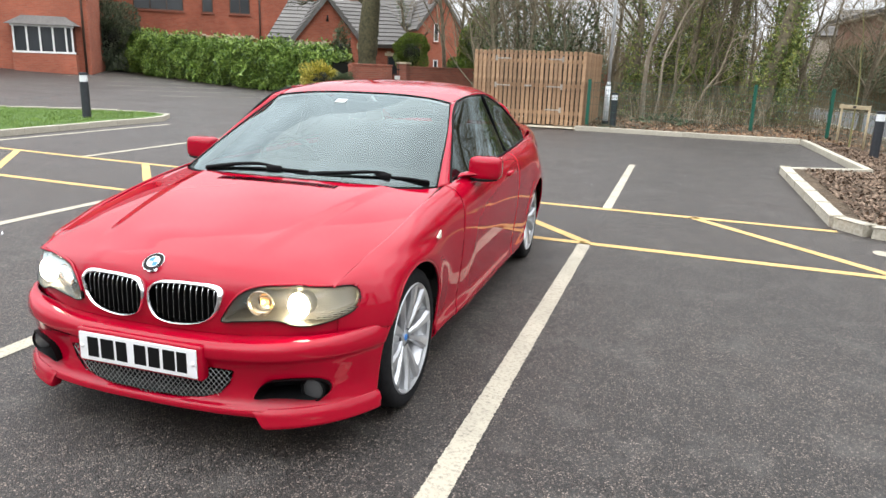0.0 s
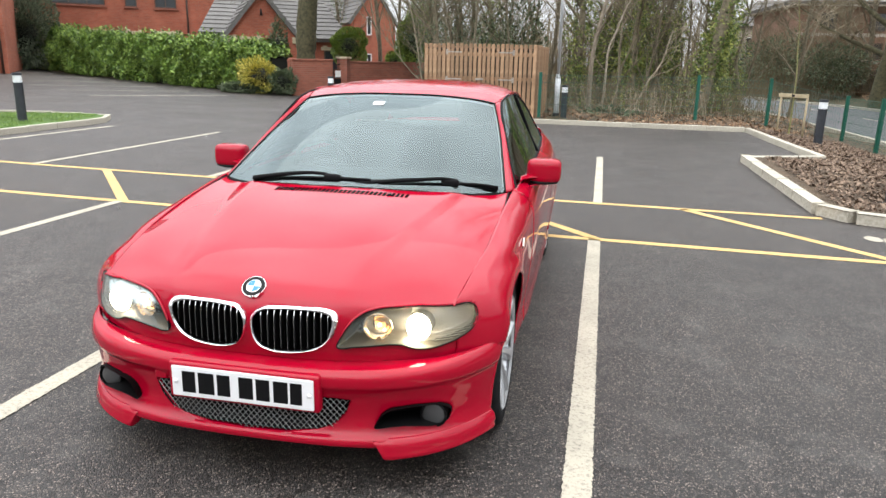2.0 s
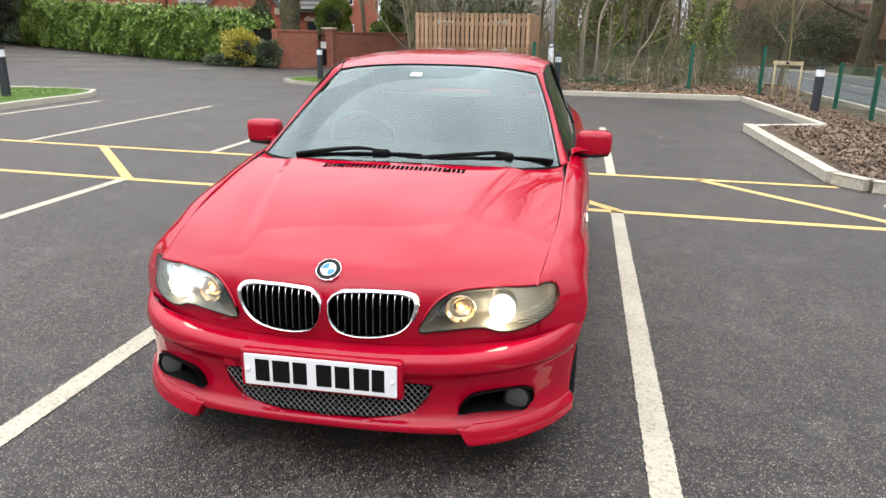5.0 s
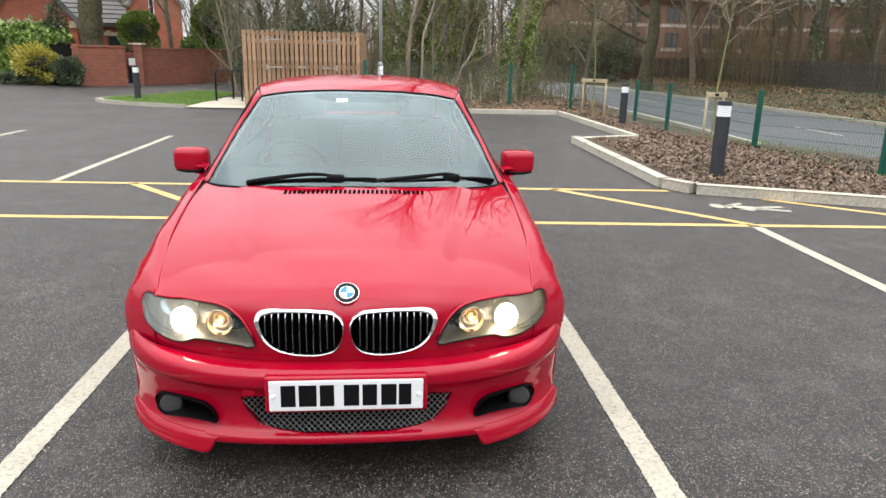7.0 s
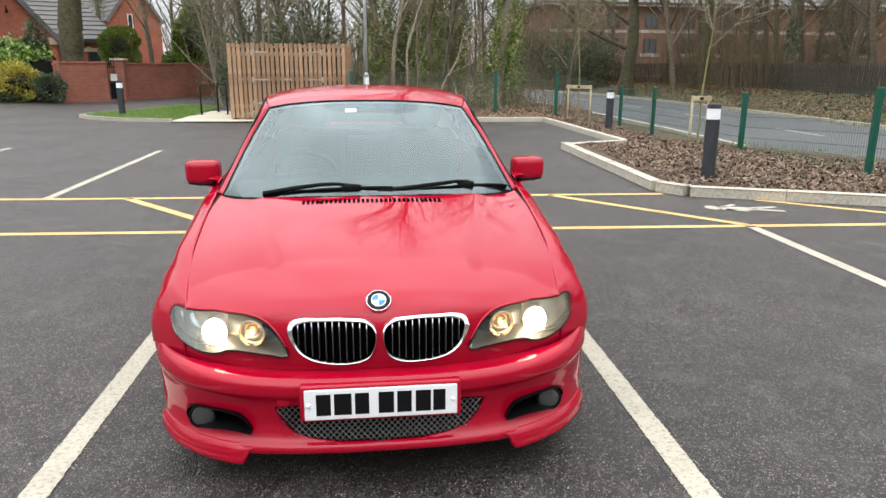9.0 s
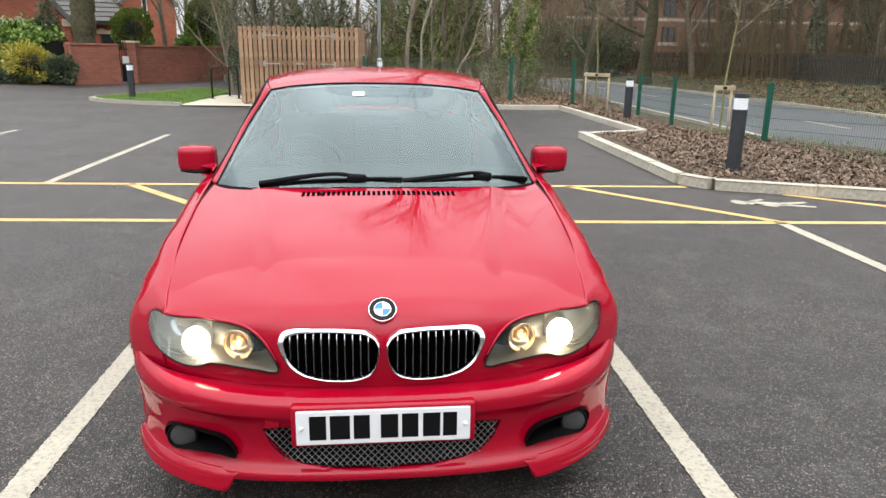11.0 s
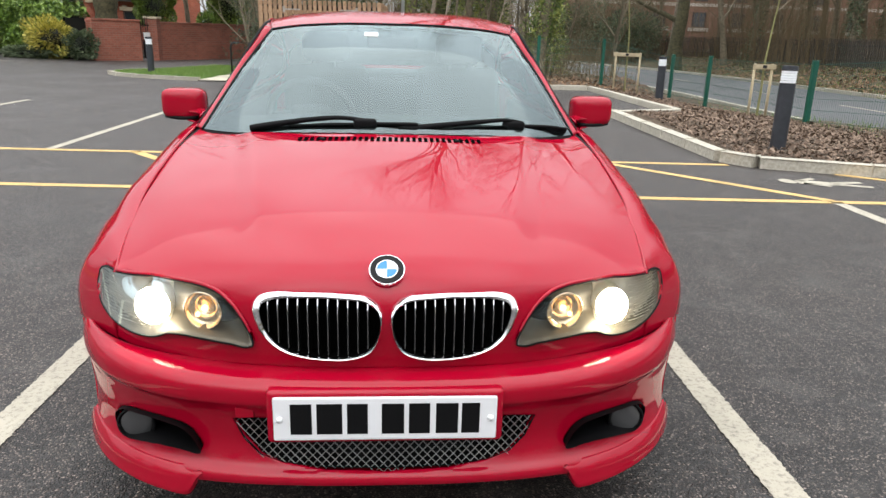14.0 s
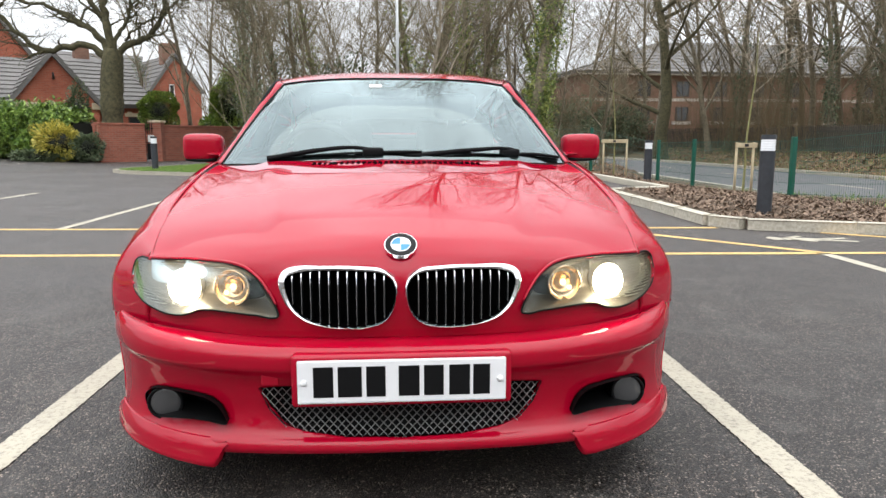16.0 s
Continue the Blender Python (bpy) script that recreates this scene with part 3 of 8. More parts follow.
marking("hatch_diagonal", (4.30, 5.28), (5.9, near_y(5.9)), 0.10, M["yellow_line"], "yellow diagonal stroke across the hatched walkway", seed=50)
for i in range(6):
    a = np.array([-12.5 - 2.2 * i, 22.2 + 1.15 * i])
    marking("bay_line", a, a + (-2.6, -4.0), 0.09, M["white_line"], "faded white bay line before the hedge", seed=60 + i)


def walker_symbol():
    """The painted walking figure, as a plain flat sign on the asphalt."""
    bm = bmesh.new()
    z = 0.005

    def stroke(a, b, w0, w1):
        a, b = Vector(a), Vector(b)
        d = (b - a).normalized()
        s = Vector((d.y, -d.x))
        bm.faces.new([bm.verts.new((*q, z)) for q in (a - s * w0, b - s * w1, b + s * w1, a + s * w0)])

    c = [bm.verts.new((3.60 + 0.075 * math.cos(a), 4.88 + 0.11 * math.sin(a), z)) for a in np.linspace(0, 2 * math.pi, 14)[:-1]]
    bm.faces.new(c)
    stroke((3.68, 4.86), (3.98, 4.78), 0.09, 0.08)
    stroke((3.98, 4.80), (4.30, 4.86), 0.05, 0.035)
    stroke((3.98, 4.76), (4.28, 4.64), 0.05, 0.035)
    stroke((3.72, 4.90), (3.92, 5.02), 0.035, 0.03)
    stroke((3.72, 4.80), (3.90, 4.66), 0.035, 0.03)
    ob = part("walkway_symbol", bm, M["white_line"])
    tagged(ob, "white painted walkway sign on the asphalt", "road marking", kind="structure")


walker_symbol()

# ---- beds and turf ----


def bed(name, outline, top, material, label, category, seed=0, cell=0.22, amp=0.02, edge_drop=0.0):
    """Loose ground inside an outline, as an uneven sheet with sides."""
    o = np.array(outline, float)
    lo, hi = o.min(0), o.max(0)
    nx, ny = [max(3, int(s / cell)) for s in hi - lo]
    gx, gy = np.meshgrid(np.linspace(lo[0], hi[0], nx), np.linspace(lo[1], hi[1], ny), indexing="ij")
    rng = np.random.default_rng(seed)
    z = top(gx, gy) + rng.normal(0, amp, gx.shape)
    v, f = cut(np.stack([gx, gy, z], -1).reshape(-1, 3), grid_faces(nx, ny)[:, ::-1], [0, 1], outline, True)
    v, f = tidy(v, f)
    ob = part(name, mesh_of(name, v, f, True), material)
    tagged(ob, label, category, kind="structure")
    return ob


def bed_top(x, y):
    t = step(4.2, 7.4, x) * step(2, 7, y)
    return 0.085 + 0.02 * np.sin(x * 1.3 + y) - t * (0.10 + 0.22 * step(7, 15, y))


EAST_BED = [(9.7, 3.3), (5.62, 4.94), (3.75, 5.70), (3.53, 5.99), (3.54, 10.22), (4.71, 10.71), (4.54, 16.4), (4.7, 18.2), (7.6, 18.2), (8.0, 10), (10.5, 3.4)]
bed("mulch_bed", EAST_BED, bed_top, M["soil"], "planting bed covered with brown bark mulch", "flower bed", 5, amp=0.012)


def north_top(x, y):
    return 0.07 + 0.02 * np.sin(x * 2 + y * 1.7) + 0.05 * step(17, 20, y) - 0.32 * step(4.2, 7.4, x) * step(20, 17, y)


bed("leafy_bed", [(4.6, 16.43), (-0.7, 16.58), (-0.55, 20.5), (1, 22.5), (6.5, 21.5), (6.8, 17.5)], north_top, M["soil"], "bare bed strewn with dead leaves and twigs", "flower bed", 6)
pad = bed("concrete_pad", [(-0.72, 16.5), (-5.1, 16.5), (-5.0, 17.6), (-4.95, 20.6), (-0.6, 20.6)], lambda x, y: 0.03 + 0 * x + rise(x), M["concrete"], "pale concrete pad under the bin store", "paving", 7, amp=0.001)
ISLAND_N = [(-5.15, 16.62), (-6.4, 17.0), (-7.4, 17.55), (-7.75, 18.05), (-7.55, 18.7), (-6.9, 20.2), (-6.3, 22.6), (-5.1, 22.8), (-5.05, 18)]
ISLAND_W = [(-9.0, 3.0), (-9.25, 7.6), (-9.35, 9.8), (-9.45, 11.4), (-9.75, 12.0), (-10.5, 12.1), (-14.0, 9.8), (-17, 6.0), (-17, 3.0)]
bed("turf_north", ISLAND_N, lambda x, y: rise(x) + 0.09 - 0.058 * step(-5.9, -5.2, x), M["turf"], "small island of short green turf", "grass", 8, amp=0.006)
bed("turf_west", ISLAND_W, lambda x, y: rise(x) + 0.10 + 0 * x, M["turf"], "island of short green turf", "grass", 9, amp=0.006)


def hedge_line(t):
    """The foot of the hedge, from the brick pier westwards."""
    return np.array([-11.9, 25.3]) * (1 - t) + np.array([-27.5, 29.4]) * t


bed("hedge_bed", [(-11.3, 24.6), (-16, 25.9), (-22, 27.4), (-28.5, 28.8), (-30, 33), (-11, 33)], lambda x, y: rise(x) + 0.05 + 0 * x, M["soil"], "earth bed under the hedge", "flower bed", 10, cell=0.4)


def scatter(outline, top, n, seed, size, lift=0.012, stretch=2.2, tilt=0.5):
    """Many small flat chips, each with its own turn."""
    rng = np.random.default_rng(seed)
    o = np.array(outline, float)
    p = rng.uniform(o.min(0), o.max(0), (n * 3, 2))
    p = p[inside(outline, p)][:n]
    z = top(p[:, 0], p[:, 1]) + lift + rng.uniform(0, 0.018, len(p))
    a = rng.uniform(0, 2 * np.pi, len(p))
    s = size * rng.uniform(0.5, 1.4, len(p))
    ax = np.stack([np.cos(a), np.sin(a), rng.normal(0, tilt, len(p))], 1) * s[:, None]
    ay = np.stack([-np.sin(a), np.cos(a), rng.normal(0, tilt, len(p))], 1) * (s / stretch * rng.uniform(0.7, 1.3, len(p)))[:, None]
    c = np.concatenate([p, z[:, None]], 1)
    up = np.array([0, 0, 1.0]) * (s * 0.25)[:, None]
    v = np.stack([c - ax, c - ay + up * 0.5, c + ax, c + ay + up * 0.5], 1).reshape(-1, 3)
    v[:, 2] = np.maximum(v[:, 2], np.repeat(z - 0.012, 4))
    i = np.arange(len(p))[:, None] * 4
    return v, (i + np.array([0, 1, 2, 3]))


def scattered(name, outline, top, n, seed, size, material, label, category, **kw):
    v, f = scatter(outline, top, n, seed, size, **kw)
    ob = part(name, mesh_of(name, v, f), material)
    tagged(ob, label, category, kind="stuff")


scattered("bark_chips", [(9.5, 3.6), (5.66, 5.03), (3.82, 5.83), (3.68, 6.06), (3.68, 10.1), (4.85, 10.64), (4.68, 16.4), (6.7, 16.6), (7.2, 10), (9.9, 3.6)], bed_top, 30000, 11, 0.027, M["chips"], "loose brown bark chips on the bed", "bark mulch")
scattered("fallen_leaves", [(4.5, 16.5), (-0.6, 16.65), (-0.5, 20.2), (1, 22), (6.4, 21), (6.7, 17.6)], north_top, 5000, 12, 0.04, M["litter"], "dead brown leaves lying on the bed", "fallen leaves")
scattered("verge_leaves", [(14.6, -5), (19.3, -5), (19.3, 30), (17.5, 60), (14.6, 36)], land, 30000, 13, 0.06, M["litter"], "dead brown leaves on the far verge", "fallen leaves", lift=0.02)


def blades(name, outline, top, n, seed, height, label):
    rng = np.random.default_rng(seed)
    o = np.array(outline, float)
    p = rng.uniform(o.min(0), o.max(0), (n * 3, 2))
    p = p[inside(outline, p)][:n]
    z = top(p[:, 0], p[:, 1])
    a = rng.uniform(0, 2 * np.pi, len(p))
    h = height * rng.uniform(0.4, 1.3, len(p))
    w = 0.006
    c = np.concatenate([p, z[:, None]], 1)
    s = np.stack([np.cos(a), np.sin(a), 0 * a], 1) * w
    tip = c + np.stack([rng.normal(0, 0.4, len(p)) * h, rng.normal(0, 0.4, len(p)) * h, h], 1)
    v = np.stack([c - s, c + s, tip], 1).reshape(-1, 3)
    i = np.arange(len(p))[:, None] * 3
    tagged(part(name, mesh_of(name, v, i + np.array([0, 1, 2])), M["grass"]), label, "grass", kind="stuff")


blades("grass_blades", ISLAND_N, lambda x, y: rise(x) + 0.085 - 0.058 * step(-5.9, -5.2, x), 16000, 14, 0.05, "short green grass blades on the island")
blades("grass_blades_west", [(-9.2, 6.4), (-9.45, 9.8), (-9.6, 11.4), (-9.85, 11.9), (-10.5, 12.0), (-14.0, 9.7), (-15.5, 6.4)], lambda x, y: rise(x) + 0.095, 22000, 15, 0.05, "short green grass blades on the island")
blades("verge_grass", [(14.4, 4), (19.5, 4), (19.5, 50), (14.4, 38)], land, 9000, 16, 0.14, "rough grass on the far bank")
scattered("paper_scraps", [(-6, 1), (5.5, -1.5), (3.4, 6), (2.5, 14), (-8, 12)], lambda x, y: 0 * x + 0.004, 26, 18, 0.013, M["bollard_lens"], "small white scraps of litter on the asphalt", "litter", lift=0.004)
blades("bed_weeds", [(6.4, 5.2), (9.5, 3.9), (10, 4.5), (7.6, 15), (7.2, 16)], bed_top, 700, 17, 0.11, "weeds and long grass under the fence")

# ---- things along the edges ----


def bollard_light(x, y, z, height=0.90, lens=0.135):
    ob = thing("bollard_light", "dark grey cylindrical bollard light with a white louvred head", "bollard light", "bollard lights", at=pose(x, y, z))
    r = 0.086
    body = bm_cyl((0, 0, -0.05), (0, 0, height - lens - 0.055), r, n=32)
    part("post", smooth_bm(body), M["bollard"], ob).data.set_sharp_from_angle(angle=radians(40))
    part("base_flange", smooth_bm(bm_cyl((0, 0, -0.02), (0, 0, 0.012), r + 0.018, n=32)), M["bollard"], ob).data.set_sharp_from_angle(angle=radians(40))
    part("lens", smooth_bm(bm_cyl((0, 0, height - lens - 0.055), (0, 0, height - 0.055), r - 0.010, n=32)), M["bollard_lens"], ob, "white diffuser").data.set_sharp_from_angle(angle=radians(40))
    for k in range(5):
        zz = height - 0.055 - lens + lens * (k + 0.5) / 5
        bm = bm_cyl((0, 0, zz - 0.004), (0, 0, zz + 0.006), r + 0.001, r - 0.004, n=32)
        part("louvre", bm, M["bollard_lens"], ob)
    cap = bm_cyl((0, 0, height - 0.055), (0, 0, height), r + 0.002, r - 0.002, n=32)
    bmesh.ops.bevel(cap, geom=[e for e in cap.edges if e.calc_length() < 0.03], offset=0.006, segments=2, affect="EDGES")
    part("cap", smooth_bm(cap), M["bollard"], ob).data.set_sharp_from_angle(angle=radians(40))
    return ob


bollard_light(4.29, 6.44, 0.075, 0.93)
bollard_light(5.50, 13.95, -0.02, 0.93)
bollard_light(0.10, 17.45, 0.06)
bollard_light(-6.75, 18.05, float(rise(-6.75)) + 0.085)
bollard_light(-10.1, 10.0, float(rise(-10.1)) + 0.10, 0.93)


def street_lamp():
    ob = thing("street_lamp", "slim galvanised steel lamp column", "street lamp", at=pose(-0.12, 17.75, 0.07))
    part("base_section", smooth_bm(bm_cyl((0, 0, -0.1), (0, 0, 1.05), 0.075, n=20)), M["galv"], ob)
    part("shoulder", smooth_bm(bm_cyl((0, 0, 1.05), (0, 0, 1.16), 0.075, 0.045, n=20)), M["galv"], ob)
    part("column", smooth_bm(bm_cyl((0, 0, 1.16), (0, 0, 6.0), 0.045, 0.032, n=16)), M["galv"], ob)
    part("foot", smooth_bm(bm_cyl((0, 0, -0.05), (0, 0, 0.14), 0.095, n=20)), M["black_metal"], ob)
    part("door", bm_box((-0.03, -0.08, 0.35), (0.03, -0.068, 0.85), 0.004), M["galv"], ob)
    part("lantern", bm_box((-0.09, -0.5, 5.95), (0.09, 0.05, 6.03), 0.03), M["galv"], ob)


street_lamp()


def cycle_hoop(x, y):
    ob = thing("cycle_stand", "black tubular steel cycle hoop on the concrete pad", "cycle stand", "cycle stands", at=pose(x, y, float(rise(x)) + 0.03, 0, 0, 8))
    w, h, r = 0.36, 0.86, 0.11
    path = [(-w, 0, -0.05), (-w, 0, h - r)] + [(-w + r - r * math.cos(a), 0, h - r + r * math.sin(a)) for a in np.linspace(0.2, math.pi / 2, 6)]
    path += [(w - r + r * math.sin(a), 0, h - r + r * math.cos(a)) for a in np.linspace(0, math.pi / 2 - 0.2, 6)] + [(w, 0, h - r), (w, 0, -0.05)]
    v, f = tube_arrays(path, 0.026, 10)
    part("hoop", mesh_of("hoop", v, f, True), M["black_metal"], ob)
    for s in (-w, w):
        part("foot_plate", bm_box((s - 0.07, -0.07, 0), (s + 0.07, 0.07, 0.008), 0.002), M["black_metal"], ob)


cycle_hoop(-4.50, 19.0)
cycle_hoop(-4.25, 20.1)


def mesh_fence(points, height=1.22, shared_end=False):
    """Green welded-mesh fence: posts, and a wire panel between each two."""
    ob = thing("mesh_fence", "green powder-coated welded wire fence with square posts", "fence")
    pts = [np.array(p, float) for p in points]
    for p in pts[:-1] if shared_end else pts:
        z = p[2]
        part("post", bm_box((p[0] - 0.04, p[1] - 0.04, z - 0.15), (p[0] + 0.04, p[1] + 0.04, z + height), 0.006), M["fence_green"], ob)
        part("post_cap", bm_box((p[0] - 0.043, p[1] - 0.043, z + height), (p[0] + 0.043, p[1] + 0.043, z + height + 0.015), 0.005), M["fence_green"], ob)
    for a, b in zip(pts[:-1], pts[1:]):
        pile = Pile()
        length = np.linalg.norm((b - a)[:2])
        d = (b - a) / length
        lift = np.array([0, 0, 1.0])
        n = int(length / 0.055)
        for k in range(1, n):
            q = a + d * (k * length / n)
            pile.add(*tube_arrays([q + lift * 0.02, q + lift * (height - 0.04)], 0.0028, 3, False))
        for k in range(7):
            h = 0.04 + k * (height - 0.10) / 6
            for off in (-0.006, 0.006):
                side = np.array([d[1], -d[0], 0]) * off
                pile.add(*tube_arrays([a + lift * h + side, b + lift * h + side], 0.0034, 3, False))
        part("wire_panel", pile.mesh("wire_panel"), M["wire_green"], ob)
    return ob


FENCE_E = [(7.6, 2.2, -0.02), (7.1, 4.6, -0.02), (6.92, 7.0, -0.04), (6.9, 10.5, -0.25), (6.9, 14.8, -0.30), (6.92, 17.2, -0.33)]
FENCE_N = [(-0.52, 17.0, 0.05), (3.56, 18.25, 0.06), (5.40, 18.45, 0.02), (6.92, 17.2, -0.33)]
mesh_fence(FENCE_E)
mesh_fence(FENCE_N[:-1] + [(6.86, 17.26, -0.33)], shared_end=True)


def tree_guard(x, y, z, tree_h, seed, width=0.56, turn=0.0):
    """Two stakes and a crossbar that hold a young tree."""
    ob = thing("tree_stake_frame", "pale timber stakes with a crossbar and rubber tie", "tree stake", "tree stakes", at=pose(x, y, z, 0, 0, turn))
    for s in (-1, 1):
        part("stake", smooth_bm(bm_cyl((s * width / 2, 0, -0.2), (s * width / 2, 0, 0.98), 0.026, 0.024, n=10)), M["timber_pale"], ob)
    part("crossbar", bm_box((-width / 2 - 0.05, -0.045, 0.88), (width / 2 + 0.05, -0.022, 0.97), 0.004), M["timber_pale"], ob)
    part("tie", bm_box((-0.045, -0.05, 0.895), (0.045, 0.05, 0.955), 0.01), M["black_metal"], ob, "black rubber tie")


tree_guard(5.66, 17.0, -0.05, 4, 1, 0.72, -50)
tree_guard(6.56, 11.6, -0.10, 4, 2, 0.36, 8)


def bin_store():
    """Timber enclosure of spaced vertical boards with a double gate."""
    ob = thing("bin_store", "bin enclosure of spaced new softwood boards with a double gate", "bin store", at=pose(-3.68, 17.15, 0.035, 0, 0, -1.5))
    w, d, h = 3.02, 2.9, 1.93
    board = bmesh.new()
    bm_box((0, 0, 0.03), (0.089, 0.019, h), 0.003, 1, board)
    me = bpy.data.meshes.new("board")
    board.to_mesh(me)
    board.free()
    me.materials.append(M["timber"])
    rng = np.random.default_rng(2)
    n = 25
    for k in range(n):
        b = part("board", me, None, ob)
        b.matrix_basis = pose(k * (w - 0.089) / (n - 1), d - 0.03 * (k % 2), 0)
    # dark back and unseen roof, added so the board gaps look shaded
    part("gap_darkening_back", bm_box((0.02, d - 0.075, 0.03), (w - 0.02, d - 0.055, h - 0.16), 0.003), M["paling"], ob, "dark panel added to darken the gaps between boards")
    part("roof", bm_box((0.02, 0.02, h - 0.14), (w - 0.02, d - 0.02, h - 0.10), 0.004), M["paling"], ob, "unseen dark sheet added to keep light out of the store")
    for k in range(n):
        b = part("board", me, None, ob)
        b.matrix_basis = pose(k * (w - 0.089) / (n - 1), -0.02 + rng.uniform(-0.002, 0.002), rng.uniform(-0.012, 0.012), 0, rng.uniform(-0.25, 0.25), 0)
    for k in range(20):
        for x0 in (w, -0.02):
            b = part("board", me, None, ob)
            b.matrix_basis = pose(x0 + 0.02, 0.02 + k * 0.145, rng.uniform(-0.012, 0.012), 0, 0, 90)
    for x in (0.05, 0.72, 1.5, 2.3, w - 0.05):
        part("post", bm_box((x - 0.045, 0.07, -0.05), (x + 0.045, 0.16, h - 0.06), 0.004), M["timber"], ob)
    for z in (0.3, 1.0, 1.62):
        part("rail", bm_box((0, 0.002, z), (w, 0.045, z + 0.09), 0.004), M["timber"], ob)
        part("rail", bm_box((w - 0.045, 0.1, z), (w, d, z + 0.09), 0.004), M["timber"], ob)
    for x, s in ((0.62, 1), (2.42, -1)):
        for z in (0.42, 1.02, 1.72):
            strap = bmesh.new()
            x1 = x + s * 0.40
            lo, hi = min(x, x1), max(x, x1)
            bm_box((lo, -0.030, z - 0.018), (hi, -0.022, z + 0.018), 0.002, 1, strap)
            bm_box((x - 0.03, -0.032, z - 0.07), (x + 0.03, -0.022, z + 0.07), 0.002, 1, strap)
            part("hinge", strap, M["galv_dull"], ob, "galvanised strap hinge")
    part("latch", bm_box((1.42, -0.045, 1.0), (1.62, -0.022, 1.05), 0.004), M["galv_dull"], ob, "galvanised sliding bolt")


bin_store()


def kerb_run(points, name, label, width=0.125, height=0.115, base=None):
    """A row of concrete kerb stones set end to end."""
    ob = thing(name, label, "kerb", kind="structure")
    made = {}
    p = [np.array(q, float) for q in points]
    for a, b in zip(p[:-1], p[1:]):
        length = np.linalg.norm(b - a)
        n = max(1, round(length / 0.914))
        stone = length / n
        key = round(stone, 3)
        if key not in made:
            bm = bm_box((0.0012, 0, -0.12), (stone - 0.0012, width, height), 0.012, 2)
            me = bpy.data.meshes.new("kerb_stone")
            bm.to_mesh(me)
            bm.free()
            me.materials.append(M["kerb"])
            made[key] = me
        turn = math.degrees(math.atan2(b[1] - a[1], b[0] - a[0]))
        for k in range(n):
            q = a + (b - a) * k / n
            st = part("kerb_stone", made[key], None, ob)
            st.matrix_basis = pose(q[0], q[1], float(rise(q[0])) + random.uniform(-0.003, 0.003), 0, 0, turn + random.uniform(-0.25, 0.25))
    return ob


kerb_run(KERB_E[::-1], "kerb_east", "pale concrete kerb round the mulch bed", width=-0.125)
kerb_run(NOTCH[::-1], "kerb_notch", "pale concrete kerb across the notch of the bed", width=0.125)
kerb_run(KERB_N[::-1], "kerb_north", "pale concrete kerb before the leafy bed", width=0.125)


def island_edge(points, n):
    return [tuple(q) for q in spline(points, n)]


kerb_run(island_edge([(-5.12, 16.55), (-6.4, 16.9), (-7.45, 17.45), (-7.87, 18.05), (-7.65, 18.8), (-7.0, 20.3), (-6.4, 22.7)], 14), "kerb_island_north", "pale concrete kerb round the turf island", width=-0.10, height=0.09)
kerb_run(island_edge([(-8.9, 3.0), (-9.15, 7.6), (-9.25, 9.8), (-9.33, 11.4), (-9.7, 12.12), (-10.5, 12.22), (-14.1, 9.9), (-17.2, 6.0)], 26), "kerb_island_west", "pale concrete kerb round the turf island", width=0.10, height=0.11)

# ---- houses and walls ----
HOUSE = Matrix.Translation((1.5, -2.0, 0.0)) @ Matrix.Rotation(radians(35), 4, "Z")


def bm_prism(profile, y0, y1, bm=None):
    """A solid with the given outline in x and z, from y0 to y1."""
    bm = bm or bmesh.new()
    a = [bm.verts.new((x, y0, z)) for x, z in profile]
    b = [bm.verts.new((x, y1, z)) for x, z in profile]
    bm.faces.new(a)
    bm.faces.new(b[::-1])
    n = len(a)
    for i in range(n):
        bm.faces.new((a[i], b[i], b[(i + 1) % n], a[(i + 1) % n]))
    bmesh.ops.recalc_face_normals(bm, faces=bm.faces)
    return bm


def house_window(parent, x0, x1, z0, z1, y, lights=2, frame=None, sill=True, lintel=False):
    frame = frame or M["brown_frame"]
    w = part("window", bm_box((x0, y - 0.02, z0), (x1, y + 0.05, z1), 0.0), M["dark_pane"], parent, "dark glazed window")
    t = 0.055
    for a, b in (((x0, z0), (x1, z0 + t)), ((x0, z1 - t), (x1, z1)), ((x0, z0 + t), (x0 + t, z1 - t)), ((x1 - t, z0 + t), (x1, z1 - t))):
        part("frame", bm_box((a[0], y - 0.06, a[1]), (b[0], y - 0.021, b[1]), 0.006, 1), frame, w)
    for k in range(1, lights):
        xm = x0 + (x1 - x0) * k / lights
        part("mullion", bm_box((xm - 0.03, y - 0.055, z0 + t), (xm + 0.03, y - 0.021, z1 - t), 0.005, 1), frame, w)
    if sill:
        part("sill", bm_box((x0 - 0.08, y - 0.10, z0 - 0.10), (x1 + 0.08, y - 0.004, z0 - 0.003), 0.01), M["brick_dark"], w)
    if lintel:
        part("lintel", bm_box((x0 - 0.15, y - 0.07, z1 + 0.003), (x1 + 0.15, y - 0.004, z1 + 0.17), 0.01), M["stone"], w)
        for s in (x0 - 0.05, x1 - 0.15):
            part("keystone", bm_box((s, y - 0.085, z1 + 0.003), (s + 0.2, y - 0.071, z1 + 0.24), 0.01), M["stone"], w)


